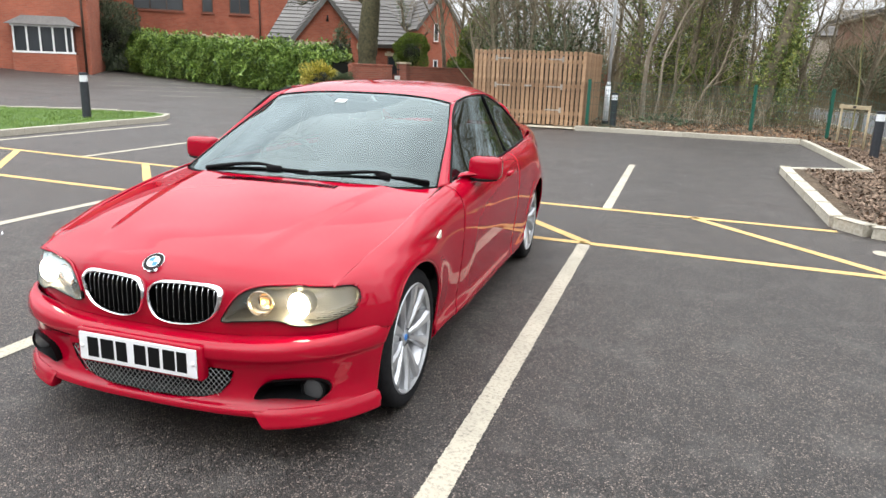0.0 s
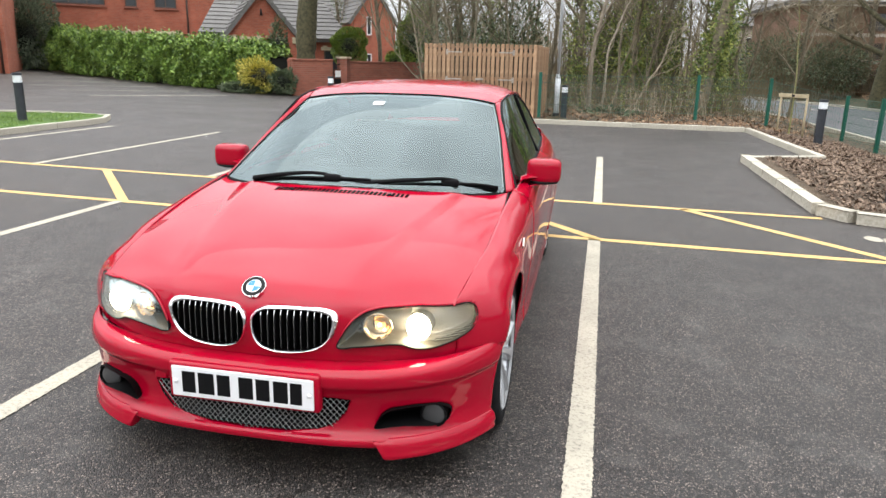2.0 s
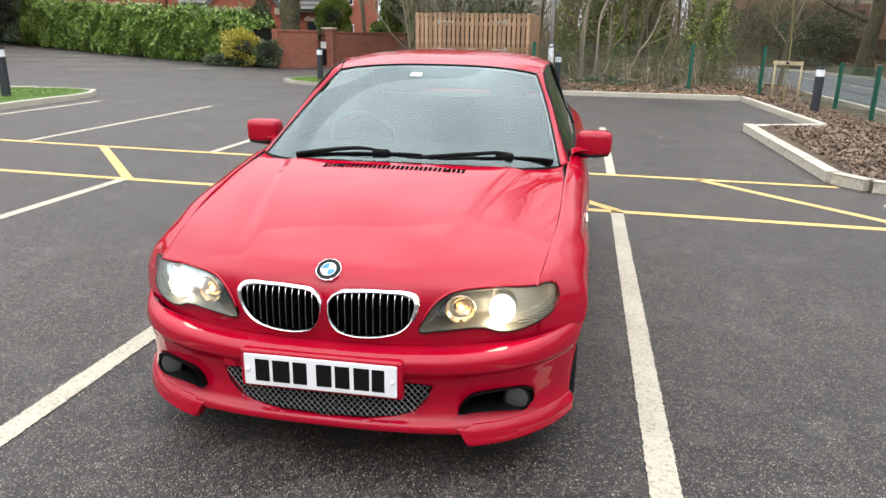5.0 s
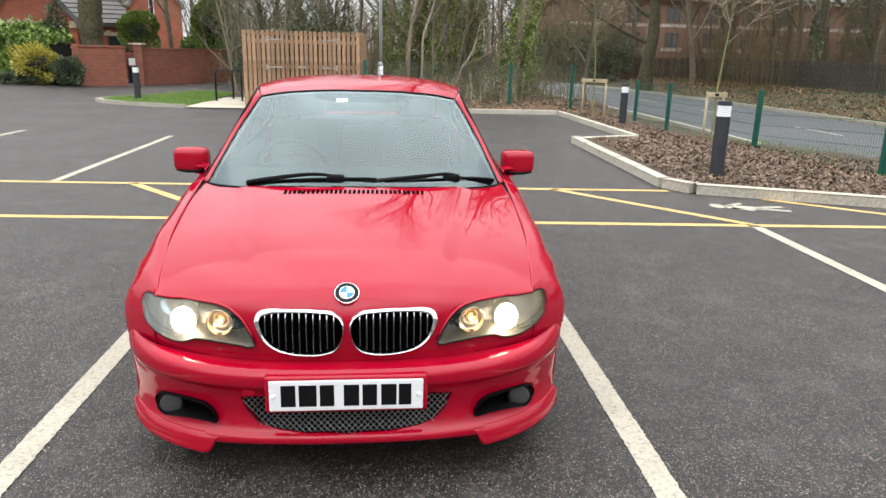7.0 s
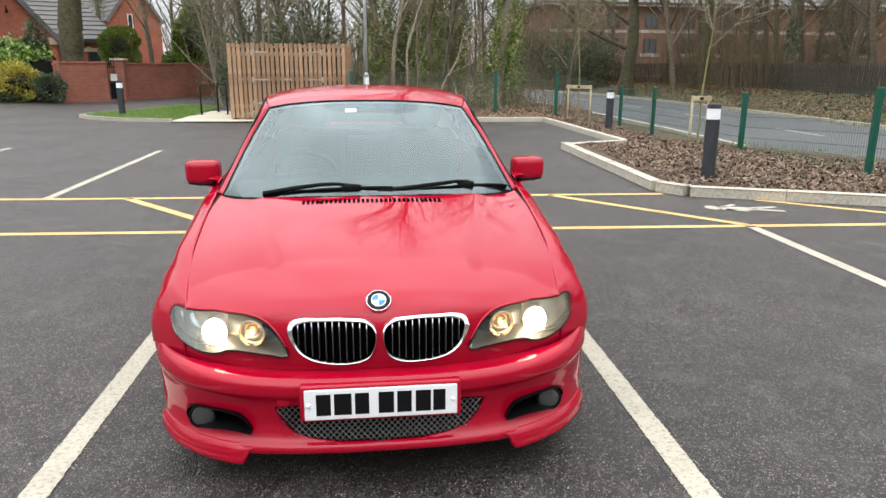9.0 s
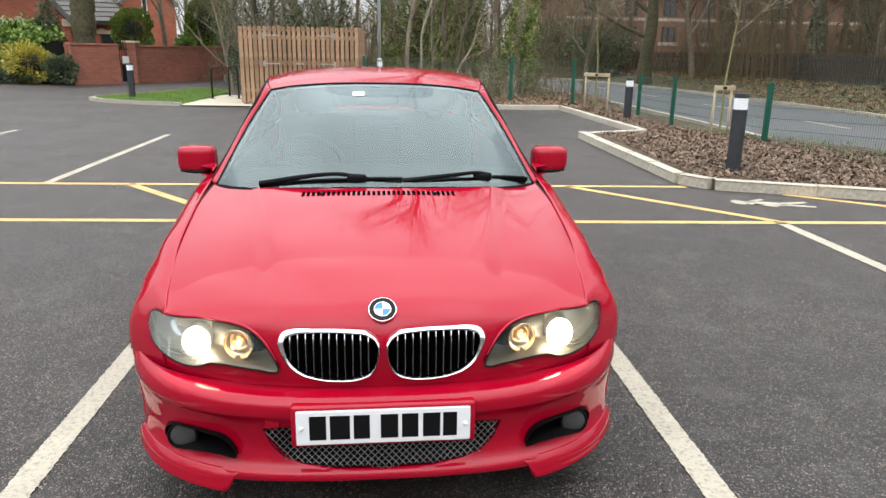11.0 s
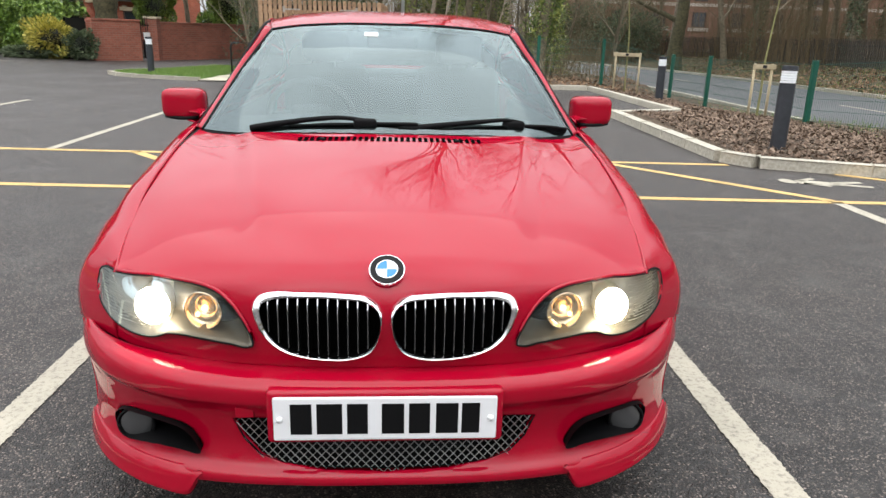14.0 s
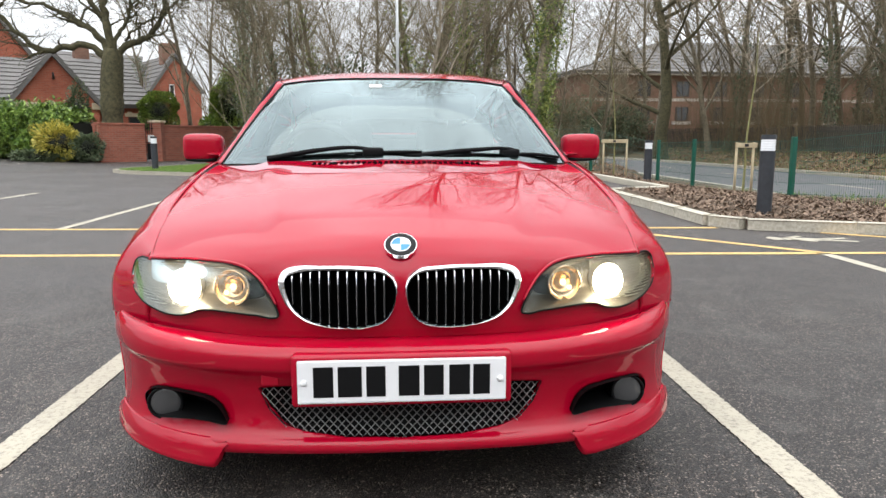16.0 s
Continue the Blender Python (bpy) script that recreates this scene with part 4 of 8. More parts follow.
def tiled_slope(parent, a, b, c, d, rows):
    """A roof slope from its eaves (a to b) up to its ridge (d to c), laid in courses of tiles."""
    a, b, c, d = (np.array(p, float) for p in (a, b, c, d))
    nrm = np.cross(b - a, d - a)
    nrm /= np.linalg.norm(nrm)
    if nrm[2] < 0:
        nrm = -nrm
    roof = part("roof", mesh_of("roof", [a - nrm * 0.02, b - nrm * 0.02, c - nrm * 0.02, d - nrm * 0.02, a - nrm * 0.16, b - nrm * 0.16, c - nrm * 0.16, d - nrm * 0.16],
                                [(0, 1, 2, 3), (7, 6, 5, 4), (0, 4, 5, 1), (1, 5, 6, 2), (2, 6, 7, 3), (3, 7, 4, 0)]), M["roof"], parent, "grey tiled roof slope")
    for k in range(rows):
        t0, t1 = k / rows, (k + 1.12) / rows
        p0, p1 = a + (d - a) * t0, b + (c - b) * t0
        q0, q1 = a + (d - a) * min(t1, 1), b + (c - b) * min(t1, 1)
        up = nrm * 0.055
        v = [p0 + up, p1 + up, q1 + nrm * 0.008, q0 + nrm * 0.008, p0 - nrm * 0.018, p1 - nrm * 0.018, q1 - nrm * 0.018, q0 - nrm * 0.018]
        part("tile_course", mesh_of("tile_course", v, [(0, 1, 2, 3), (0, 4, 5, 1), (1, 5, 6, 2), (3, 7, 4, 0)]), M["roof"], roof)


def main_house():
    ob = thing("brick_house", "two-storey orange-red brick house with a gabled tile-roofed wing", "house", at=HOUSE)
    g = 0.3
    part("wall", bm_box((-6.9, 44, g), (3.6, 52, 7.0)), M["brick"], ob)
    part("gutter", bm_box((-7.1, 43.6, 6.9), (3.8, 43.99, 7.05), 0.02), M["black_metal"], ob)
    tiled_slope(ob, (-7.3, 43.5, 7.0), (4.0, 43.5, 7.0), (4.0, 48, 10.0), (-7.3, 48, 10.0), 14)
    house_window(ob, -4.6, -2.0, 4.05, 5.35, 44, 3)
    house_window(ob, -1.0, -0.42, 4.05, 5.35, 44, 1)
    house_window(ob, 0.5, 1.6, 4.05, 5.3, 44, 2)
    house_window(ob, -4.3, -1.7, 1.35, 2.62, 44, 3, lintel=True)
    house_window(ob, -1.0, -0.3, 1.35, 2.62, 44, 1, lintel=True)
    house_window(ob, 0.3, 1.7, 1.35, 2.66, 44, 2, lintel=True)
    part("downpipe", smooth_bm(bm_cyl((2.15, 43.93, g), (2.15, 43.93, 6.9), 0.05, n=10)), M["brown_frame"], ob)
    # block with the bay, standing forward
    part("wall", bm_box((-14, 36.6, g), (-5.75, 50, 7.4)), M["brick"], ob)
    part("wall", bm_prism([(-8.75, 0.3), (-6.25, 0.3), (-6.25, 1.46), (-8.75, 1.46)], 35.95, 36.59), M["brick"], ob)
    w = part("bay_window", bm_box((-8.70, 36.02, 1.47), (-6.30, 36.59, 2.68)), M["dark_pane"], ob, "white-framed bay window with five lights")
    for x in (-8.7, -8.18, -7.66, -7.14, -6.62, -6.37):
        part("mullion", bm_box((x, 35.95, 1.47), (x + 0.07, 36.019, 2.68), 0.008, 1), M["white_frame"], w)
    for z in (1.47, 2.60):
        part("frame", bm_box((-8.76, 35.93, z), (-6.24, 36.017, z + 0.09), 0.008, 1), M["white_frame"], w)
    canopy = bmesh.new()
    lo = [(-8.95, 35.75, 2.69), (-6.05, 35.75, 2.69), (-6.05, 36.59, 2.69), (-8.95, 36.59, 2.69)]
    hi = [(-8.35, 36.3, 3.08), (-6.65, 36.3, 3.08), (-6.65, 36.59, 3.08), (-8.35, 36.59, 3.08)]
    vs = [canopy.verts.new(p) for p in lo + hi]
    for f in ((3, 2, 1, 0), (4, 5, 6, 7), (0, 1, 5, 4), (1, 2, 6, 5), (2, 3, 7, 6), (3, 0, 4, 7)):
        canopy.faces.new([vs[i] for i in f])
    part("bay_roof", canopy, M["roof"], ob, "grey leaded bay roof")
    part("downpipe", smooth_bm(bm_cyl((-5.95, 36.5, g), (-5.95, 36.5, 7.3), 0.05, n=10)), M["brown_frame"], ob)
    tiled_slope(ob, (-14.4, 36.2, 7.4), (-5.4, 36.2, 7.4), (-5.4, 42, 10.6), (-14.4, 42, 10.6), 14)
    # gabled wing: the ridge runs back from the apex
    part("wall", bm_prism([(3.35, 0.2), (6.75, 0.2), (6.75, 2.45), (5.0, 4.55), (3.35, 2.6)], 36, 36.35), M["brick"], ob)
    part("wall", bm_box((6.45, 36.36, 0.2), (6.75, 44, 2.5)), M["brick"], ob)
    part("wall", bm_box((3.35, 36.36, 0.2), (3.65, 44, 2.6)), M["brick"], ob)
    tiled_slope(ob, (6.95, 35.8, 2.35), (6.95, 44, 2.35), (4.98, 44, 4.72), (4.98, 35.8, 4.72), 10)
    tiled_slope(ob, (3.1, 44, 2.35), (3.1, 35.8, 2.35), (5.02, 35.8, 4.72), (5.02, 44, 4.72), 10)
    tiled_slope(ob, (2.15, 36.6, 2.6), (3.3, 36.6, 2.6), (5.0, 41.0, 4.75), (3.6, 41.0, 4.75), 10)
    part("wall", bm_box((2.4, 37.0, 0.2), (3.34, 44, 2.6)), M["brick"], ob)
    house_window(ob, 3.7, 4.9, 1.2, 2.3, 36, 2, lintel=True)
    for s in (3.3, 6.45):
        part("kneeler", bm_box((s, 35.9, 2.2), (s + 0.35, 36.0, 2.5), 0.02), M["stone"], ob)
    part("lamp", smooth_bm(bm_cyl((5.0, 35.9, 3.45), (5.0, 35.9, 3.75), 0.06, 0.03, n=10)), M["black_metal"], ob, "black wall lantern")
    tiled_slope(ob, (6.7, 36.9, 2.45), (9.65, 36.9, 2.5), (8.9, 41.0, 4.85), (5.1, 41.0, 4.9), 11)
    part("wall", bm_box((6.76, 37.3, 0.2), (9.3, 44, 2.5)), M["brick"], ob)
    house_window(ob, 8.3, 9.0, 1.0, 1.95, 37.3, 1, lintel=True)
    part("chimney", bm_box((6.95, 41.1, 4.4), (7.62, 41.7, 5.5), 0.02), M["brick_far"], ob)
    part("chimney_band", bm_box((6.90, 41.05, 5.5), (7.67, 41.75, 5.66), 0.02), M["brick_far"], ob)
    part("wall", bm_prism([(3.61, 2.0), (5.9, 2.0), (5.9, 4.65), (3.61, 7.65)], 44.0, 50.0), M["brick"], ob)
    tiled_slope(ob, (6.15, 43.8, 4.4), (6.15, 50, 4.4), (3.3, 50, 8.15), (3.3, 43.8, 8.15), 8)


main_house()


def far_house():
    ob = thing("far_brick_house", "tall gabled brick house seen through the trees", "house", at=HOUSE)
    part("wall", bm_prism([(13.7, 0), (17.1, 0), (17.1, 4.35), (15.4, 6.62), (13.7, 4.35)], 52, 60), M["brick"], ob)
    tiled_slope(ob, (13.5, 60, 4.1), (13.5, 51.8, 4.1), (15.4, 51.8, 6.75), (15.4, 60, 6.75), 8)
    tiled_slope(ob, (17.3, 51.8, 4.1), (17.3, 60, 4.1), (15.42, 60, 6.75), (15.42, 51.8, 6.75), 8)
    tiled_slope(ob, (9.0, 54.6, 4.6), (13.7, 54.6, 4.6), (15.0, 58, 7.0), (9.0, 58, 7.0), 8)
    part("wall", bm_box((9.2, 55.5, 0), (13.39, 60, 4.6)), M["brick"], ob)
    part("chimney", bm_box((14.75, 52.6, 6.0), (15.75, 53.4, 7.45), 0.02), M["brick_far"], ob)
    part("chimney_pot", smooth_bm(bm_cyl((15.45, 53.0, 7.45), (15.45, 53.0, 7.75), 0.13, 0.10, n=12)), M["brick"], ob)
    house_window(ob, 14.9, 15.25, 3.3, 4.6, 52, 1, M["white_frame"])
    house_window(ob, 14.9, 15.25, 0.8, 2.0, 52, 1, M["white_frame"])


far_house()


def garden_wall():
    ob = thing("garden_wall", "weathered red brick garden wall with piers and coping", "wall", kind="structure")

    def run(a, b, h, t=0.22, z0=-0.1, top="brick_dark"):
        a, b = Vector((*a, 0)), Vector((*b, 0))
        d = (b - a)
        m = Matrix.Translation(a) @ Matrix.Rotation(math.atan2(d.y, d.x), 4, "Z")
        w = part("wall", bm_box((0, -t / 2, z0), (d.length, t / 2, h - 0.07)), M["brick_dark"], ob)
        w.matrix_basis = m
        c = part("coping", bm_box((-0.02, -t / 2 - 0.03, h - 0.07), (d.length + 0.02, t / 2 + 0.03, h), 0.012), M["brick_dark"], ob)
        c.matrix_basis = m

    run((-11.0, 24.6), (-9.85, 25.95), 1.50, 0.34)
    run((-11.0, 24.6), (-11.6, 26.5), 1.45)
    run((-9.45, 26.7), (-6.3, 33.0), 1.46)
    run((-6.3, 33.0), (-2.0, 36.0), 1.5)
    for x, y, h in ((-9.50, 26.55, 1.66), (-6.3, 33.0, 1.6)):
        p = part("pier", bm_box((x - 0.21, y - 0.21, -0.1), (x + 0.21, y + 0.21, h - 0.12)), M["brick_dark"], ob)
        part("pier_cap", bm_box((x - 0.26, y - 0.26, h - 0.12), (x + 0.26, y + 0.26, h - 0.04), 0.02), M["stone"], p)


garden_wall()


def garden_gate():
    ob = thing("garden_gate", "black wrought-iron garden gate with a white notice", "gate", at=pose(-9.82, 25.98, 0.02, 0, 0, 58))
    part("frame", bm_box((0, -0.015, 0.08), (0.03, 0.015, 1.35)), M["black_metal"], ob)
    part("frame", bm_box((0.62, -0.015, 0.08), (0.65, 0.015, 1.35)), M["black_metal"], ob)
    for z in (0.12, 0.75, 1.28):
        part("rail", bm_box((0.031, -0.012, z), (0.619, 0.012, z + 0.03)), M["black_metal"], ob)
    for k in range(6):
        x = 0.08 + k * 0.098
        v, f = tube_arrays([(x, 0, 0.1), (x, 0, 1.42 + 0.22 * math.sin(math.pi * (k + 0.5) / 6)), (x, 0, 1.52 + 0.22 * math.sin(math.pi * (k + 0.5) / 6))], [0.009, 0.013, 0.001], 6)
        part("bar", mesh_of("bar", v, f), M["black_metal"], ob)
    part("notice", bm_box((0.16, -0.03, 0.78), (0.52, -0.02, 1.04), 0.003), M["white_frame"], ob, "white notice board")
    part("panel", bm_box((0.1, -0.028, 0.14), (0.55, -0.018, 0.72), 0.003), M["black_metal"], ob)


garden_gate()


def far_block():
    ob = thing("office_block", "long brown brick building with a hipped grey roof behind bare trees", "building")
    at = Matrix.Translation((29, 59.5, 0)) @ Matrix.Rotation(radians(5), 4, "Z")
    ob.matrix_basis = at
    part("wall", bm_box((-14, 0, 0), (34, 12, 6.2)), M["brick_far"], ob)
    part("band", bm_box((-14.02, -0.04, 4.05), (34.02, -0.002, 4.3)), M["far_wall"], ob)
    part("soffit", bm_box((-14.7, -0.7, 6.21), (34.7, 12.7, 6.45)), M["far_wall"], ob)
    tiled_slope(ob, (-14.8, -0.8, 6.45), (34.8, -0.8, 6.45), (28, 7, 9.9), (-4, 7, 9.9), 10)
    tiled_slope(ob, (-14.8, 12.8, 6.45), (-14.8, -0.8, 6.45), (-4, 7, 9.9), (-4, 7.01, 9.9), 10)
    for k in range(13):
        x = -12.5 + k * 3.5
        house_window(ob, x, x + 1.2, 4.45, 5.75, 0, 2, sill=False)
        house_window(ob, x, x + 1.2, 2.4, 3.6, 0, 2, sill=False)
        part("sill", bm_box((x - 0.3, -0.12, 2.08), (x + 1.5, -0.003, 2.36), 0.01), M["far_wall"], ob)


far_block()


def pale_house():
    ob = thing("far_pale_house", "pale rendered building far off among the trees", "building")
    ob.matrix_basis = pose(13, 76, 0, 0, 0, -12)
    part("wall", bm_box((0, 0, 0), (22, 8, 5.6)), M["far_wall"], ob)
    tiled_slope(ob, (-0.4, -0.4, 5.6), (22.4, -0.4, 5.6), (20, 4, 8.3), (2, 4, 8.3), 8)
    for k in range(6):
        house_window(ob, 1.5 + 3.4 * k, 3.0 + 3.4 * k, 3.2, 4.6, 0, 2, M["white_frame"], sill=False)


pale_house()


def palisade():
    ob = thing("palisade_fence", "dark palisade fence along the top of the bank", "fence")
    pts = spline([(19.3, -4), (19.2, 14), (19.4, 26), (18.6, 38), (15, 50), (8, 62)], 240)
    pile = Pile()
    for k, (x, y) in enumerate(pts):
        z = float(land(x, y))
        d = pts[min(k + 1, 239)] - pts[max(k - 1, 0)]
        s = d / np.linalg.norm(d)
        n = np.array([s[1], -s[0]]) * 0.012
        for j in range(2):
            c = np.array([x, y]) + d * 0.25 * j
            w = s * 0.038
            q = [(*(c - w - n), z - 0.1), (*(c + w - n), z - 0.1), (*(c + w - n), z + 1.12), (*c - n, z + 1.24), (*(c - w - n), z + 1.12)]
            q2 = [(a + n[0] * 2, b + n[1] * 2, e) for a, b, e in q]
            f = [(0, 1, 2, 3, 4), (9, 8, 7, 6, 5)] + [(i, i + 5, (i + 1) % 5 + 5, (i + 1) % 5) for i in range(5)]
            pile.add(q + q2, f)
    part("paling", pile.mesh("paling"), M["paling"], ob)["kind"] = "stuff"
    for h in (0.3, 0.95):
        path = [(x + 0.03, y, float(land(x, y)) + h) for x, y in pts[::4]]
        part("rail", mesh_of("rail", *tube_arrays(path, 0.03, 4)), M["paling"], ob)


palisade()


def far_pole():
    ob = thing("utility_pole", "grey wooden pole standing beyond the lane", "pole", at=pose(15.4, 41, 0.2))
    v, f = tube_arrays([(0, 0, -0.2), (0.25, 0, 4), (0.55, 0, 9)], [0.13, 0.12, 0.10], 10)
    part("shaft", mesh_of("shaft", v, f, True), M["bark_pale"], ob)
    part("marker", smooth_bm(bm_cyl((0.16, 0, 1.7), (0.17, 0, 2.0), 0.135, n=10)), M["yellow_line"], ob, "yellow marker band")


far_pole()

# ---- trees and shrubs ----


def grow(rng, start, way, length, radius, level, out, spread=0.55, curl=0.18, lift=0.12, kids=(7, 6, 5), droop=0.0, first=0.3):
    """One bough and, from it, its side branches."""
    k = (9, 7, 5, 4)[min(level, 3)]
    p = [np.array(start, float)]
    d = np.array(way, float)
    d /= np.linalg.norm(d)
    seg = length / (k - 1)
    ways = [d]
    for i in range(k - 1):
        d = d + rng.normal(0, curl, 3) + np.array([0, 0, lift - droop * i / k])
        d /= np.linalg.norm(d)
        p.append(p[-1] + d * seg)
        ways.append(d)
    r = radius * (1 - np.linspace(0, 1, k) ** 0.9 * (0.72 if level == 0 else 0.88))
    out[min(level, 3)].append((np.array(p), r))
    if level >= len(kids):
        return
    n = kids[level]
    for j in range(n):
        t = first + (1 - first) * (j + rng.uniform(0, 0.9)) / n if level == 0 else rng.uniform(0.2, 1.0)
        i = min(int(t * (k - 1)), k - 2)
        u = t * (k - 1) - i
        at = p[i] * (1 - u) + p[i + 1] * u
        a = rng.uniform(0, 2 * np.pi)
        side = np.array([math.cos(a), math.sin(a), rng.uniform(-0.15, 0.5)])
        w = ways[i] * (1 - spread) + side * spread
        grow(rng, at, w, length * rng.uniform(0.38, 0.68) * (1 - 0.35 * t if level == 0 else 1), max(r[i] * rng.uniform(0.35, 0.6), 0.004), level + 1, out, spread, curl * 1.25, lift, kids, droop, first)


def tree_meshes(seed, height, radius, spread=0.55, curl=0.10, kids=(9, 7, 6), lift=0.06, first=0.3, lean=(0, 0), droop=0.0, twig_r=1.0, limbs_in_crown=False):
    rng = np.random.default_rng(seed)
    out = [[], [], [], []]
    grow(rng, (0, 0, -0.3), (lean[0], lean[1], 1), height, radius, 0, out, spread, curl, lift, kids, droop, first)
    trunk, limbs, twigs = Pile(), Pile(), Pile()
    for p, r in out[0]:
        r = r.copy()
        r[0] *= 1.35
        trunk.add(*tube_arrays(spline(p, 24), np.interp(np.linspace(0, 1, 24), np.linspace(0, 1, len(r)), r), 12))
    for p, r in out[1]:
        (twigs if limbs_in_crown else trunk).add(*tube_arrays(p, r, 6, False))
    for lev in (2, 3):
        for p, r in out[lev]:
            twigs.add(*tube_arrays(p, np.maximum(r, 0.0045) * twig_r, 3, False))
    return trunk.mesh("trunk", True), None, twigs.mesh("crown") if twigs.n else None, out


def leaf_mesh(points, size, seed, name="leaves", flat=0.8):
    """A small bent leaf at every point."""
    rng = np.random.default_rng(seed)
    p = np.asarray(points, float)
    n = len(p)
    a = rng.normal(0, 1, (n, 3))
    a /= np.linalg.norm(a, axis=1, keepdims=True)
    b = np.cross(a, rng.normal(0, 1, (n, 3)))
    b /= np.linalg.norm(b, axis=1, keepdims=True) + 1e-9
    c = np.cross(a, b)
    s = size * rng.uniform(0.6, 1.35, (n, 1))
    v = np.stack([p - a * s, p + b * s * 0.42 + c * s * 0.12, p + a * s, p - b * s * 0.42 + c * s * 0.12], 1).reshape(-1, 3)
    i = np.arange(n)[:, None] * 4
    return mesh_of(name, v, i + np.array([0, 1, 2, 3]))


def plant_tree(meshes, m, label, bark="bark", twig="twig", group="bare trees", name="tree", category="tree"):
    ob = thing(name, label, category, group, at=m)
    part("trunk", meshes[0], None if meshes[0].materials else M[bark], ob)
    if meshes[2]:
        part("crown", meshes[2], None if meshes[2].materials else M[twig], ob)["kind"] = "stuff"
    return ob


def lean_pose(x, y, z, turn, tx=0.0, ty=0.0, s=1.0):
    return Matrix.Translation((x, y, z)) @ Euler((radians(tx), radians(ty), radians(turn))).to_matrix().to_4x4() @ Matrix.Scale(s, 4)


# the spreading oak beside the brick pier
def oak():
    ob = thing("oak_tree", "old spreading oak with a mossy trunk and bare crooked boughs", "tree", at=pose(-11.08, 26.3, 0.1))
    rng = np.random.default_rng(21)
    trunk, twigs = Pile(), Pile()
    path = spline([(0.0, 0, -0.3), (0.0, 0, 0.5), (0.02, 0, 1.6), (0.10, 0, 3.0), (0.22, 0.03, 4.15)], 30)
    r = np.interp(np.linspace(0, 1, 30), [0, 0.12, 0.4, 0.75, 1], [0.54, 0.43, 0.39, 0.41, 0.34]) * (1 + rng.normal(0, 0.035, 30))
    trunk.add(*tube_arrays(path, r, 16))
    boughs = [
        ([(0.05, 0, 3.75), (-0.5, -0.05, 4.22), (-1.5, -0.1, 4.22), (-2.3, -0.2, 4.12), (-3.1, -0.3, 4.75), (-3.8, -0.4, 5.5), (-4.3, -0.4, 6.9)], 0.21),
        ([(0.1, 0, 3.85), (-0.45, 0.1, 4.75), (-1.3, 0.15, 5.25), (-2.2, 0.1, 5.75), (-3.4, 0.0, 6.0), (-4.6, -0.1, 6.8)], 0.19),
        ([(0.15, 0, 4.0), (0.0, 0.2, 5.0), (-0.55, 0.3, 5.8), (-1.2, 0.3, 6.9), (-1.6, 0.3, 8.2)], 0.17),
        ([(0.2, 0, 3.95), (0.05, -0.1, 5.2), (0.15, -0.1, 6.6), (0.0, -0.1, 8.4), (0.3, 0, 10.0)], 0.24),
        ([(0.25, 0, 4.0), (0.55, 0.2, 5.1), (1.2, 0.3, 6.2), (1.5, 0.3, 8.0)], 0.13),
        ([(0.25, 0, 3.85), (0.9, 0, 4.35), (1.75, 0, 4.75), (2.15, 0, 5.5), (2.45, 0.1, 6.5), (2.6, 0.2, 8.2)], 0.20),
        ([(2.15, 0, 5.45), (2.9, 0, 5.95), (3.9, -0.1, 6.05), (5.2, -0.2, 5.8)], 0.09),
        ([(0.5, 0, 4.1), (1.3, -0.4, 4.9), (2.0, -0.7, 5.2), (3.2, -0.8, 5.2)], 0.08)]
    out = [[], [], [], []]
    for p, rad in boughs:
        q = spline(p, 26) + np.r_[np.zeros((2, 3)), rng.normal(0, 0.055, (24, 3))]
        trunk.add(*tube_arrays(q, rad * 0.8 * (1 - 0.78 * np.linspace(0, 1, 26) ** 0.7) * (1 + rng.normal(0, 0.05, 26)), 8, False))
        for j in range(15):
            k = int(rng.uniform(5, 25))
            d = q[min(k + 1, 25)] - q[k - 1]
            w = d / np.linalg.norm(d) * 0.55 + rng.normal(0, 0.5, 3) + (0, 0, 0.25)
            grow(rng, q[k], w, rng.uniform(0.7, 2.2), rad * (1 - 0.72 * k / 26) * rng.uniform(0.25, 0.5), 1, out, 0.6, 0.24, 0.03, (0, 6, 4), 0.0, 0.15)
    for lev in (1, 2, 3):
        for p, r in out[lev]:
            twigs.add(*tube_arrays(p, np.maximum(r, 0.006), 5 if lev == 1 else 3, False))
    part("trunk", trunk.mesh("trunk", True), M["bark_oak"], ob)
    part("crown", twigs.mesh("crown"), M["bark_oak"], ob)["kind"] = "stuff"


oak()

def under_sky(x, y, tall, scale, slope):
    """The scale at which a tree stays below a line of sight from the car."""
    return min(scale, (0.8 + slope * math.hypot(x, y - 1.0)) / tall)


TALL = [tree_meshes(31 + s, 13.5, 0.16, 0.50, 0.07, (15, 9, 5), 0.05, 0.16) for s in range(4)]
WIDE = [tree_meshes(51 + s, 12.0, 0.34, 0.66, 0.09, (12, 9, 6), 0.04, 0.2) for s in range(3)]
THIN = [tree_meshes(71 + s, 9.0, 0.085, 0.45, 0.10, (11, 7, 4), 0.07, 0.12) for s in range(4)]


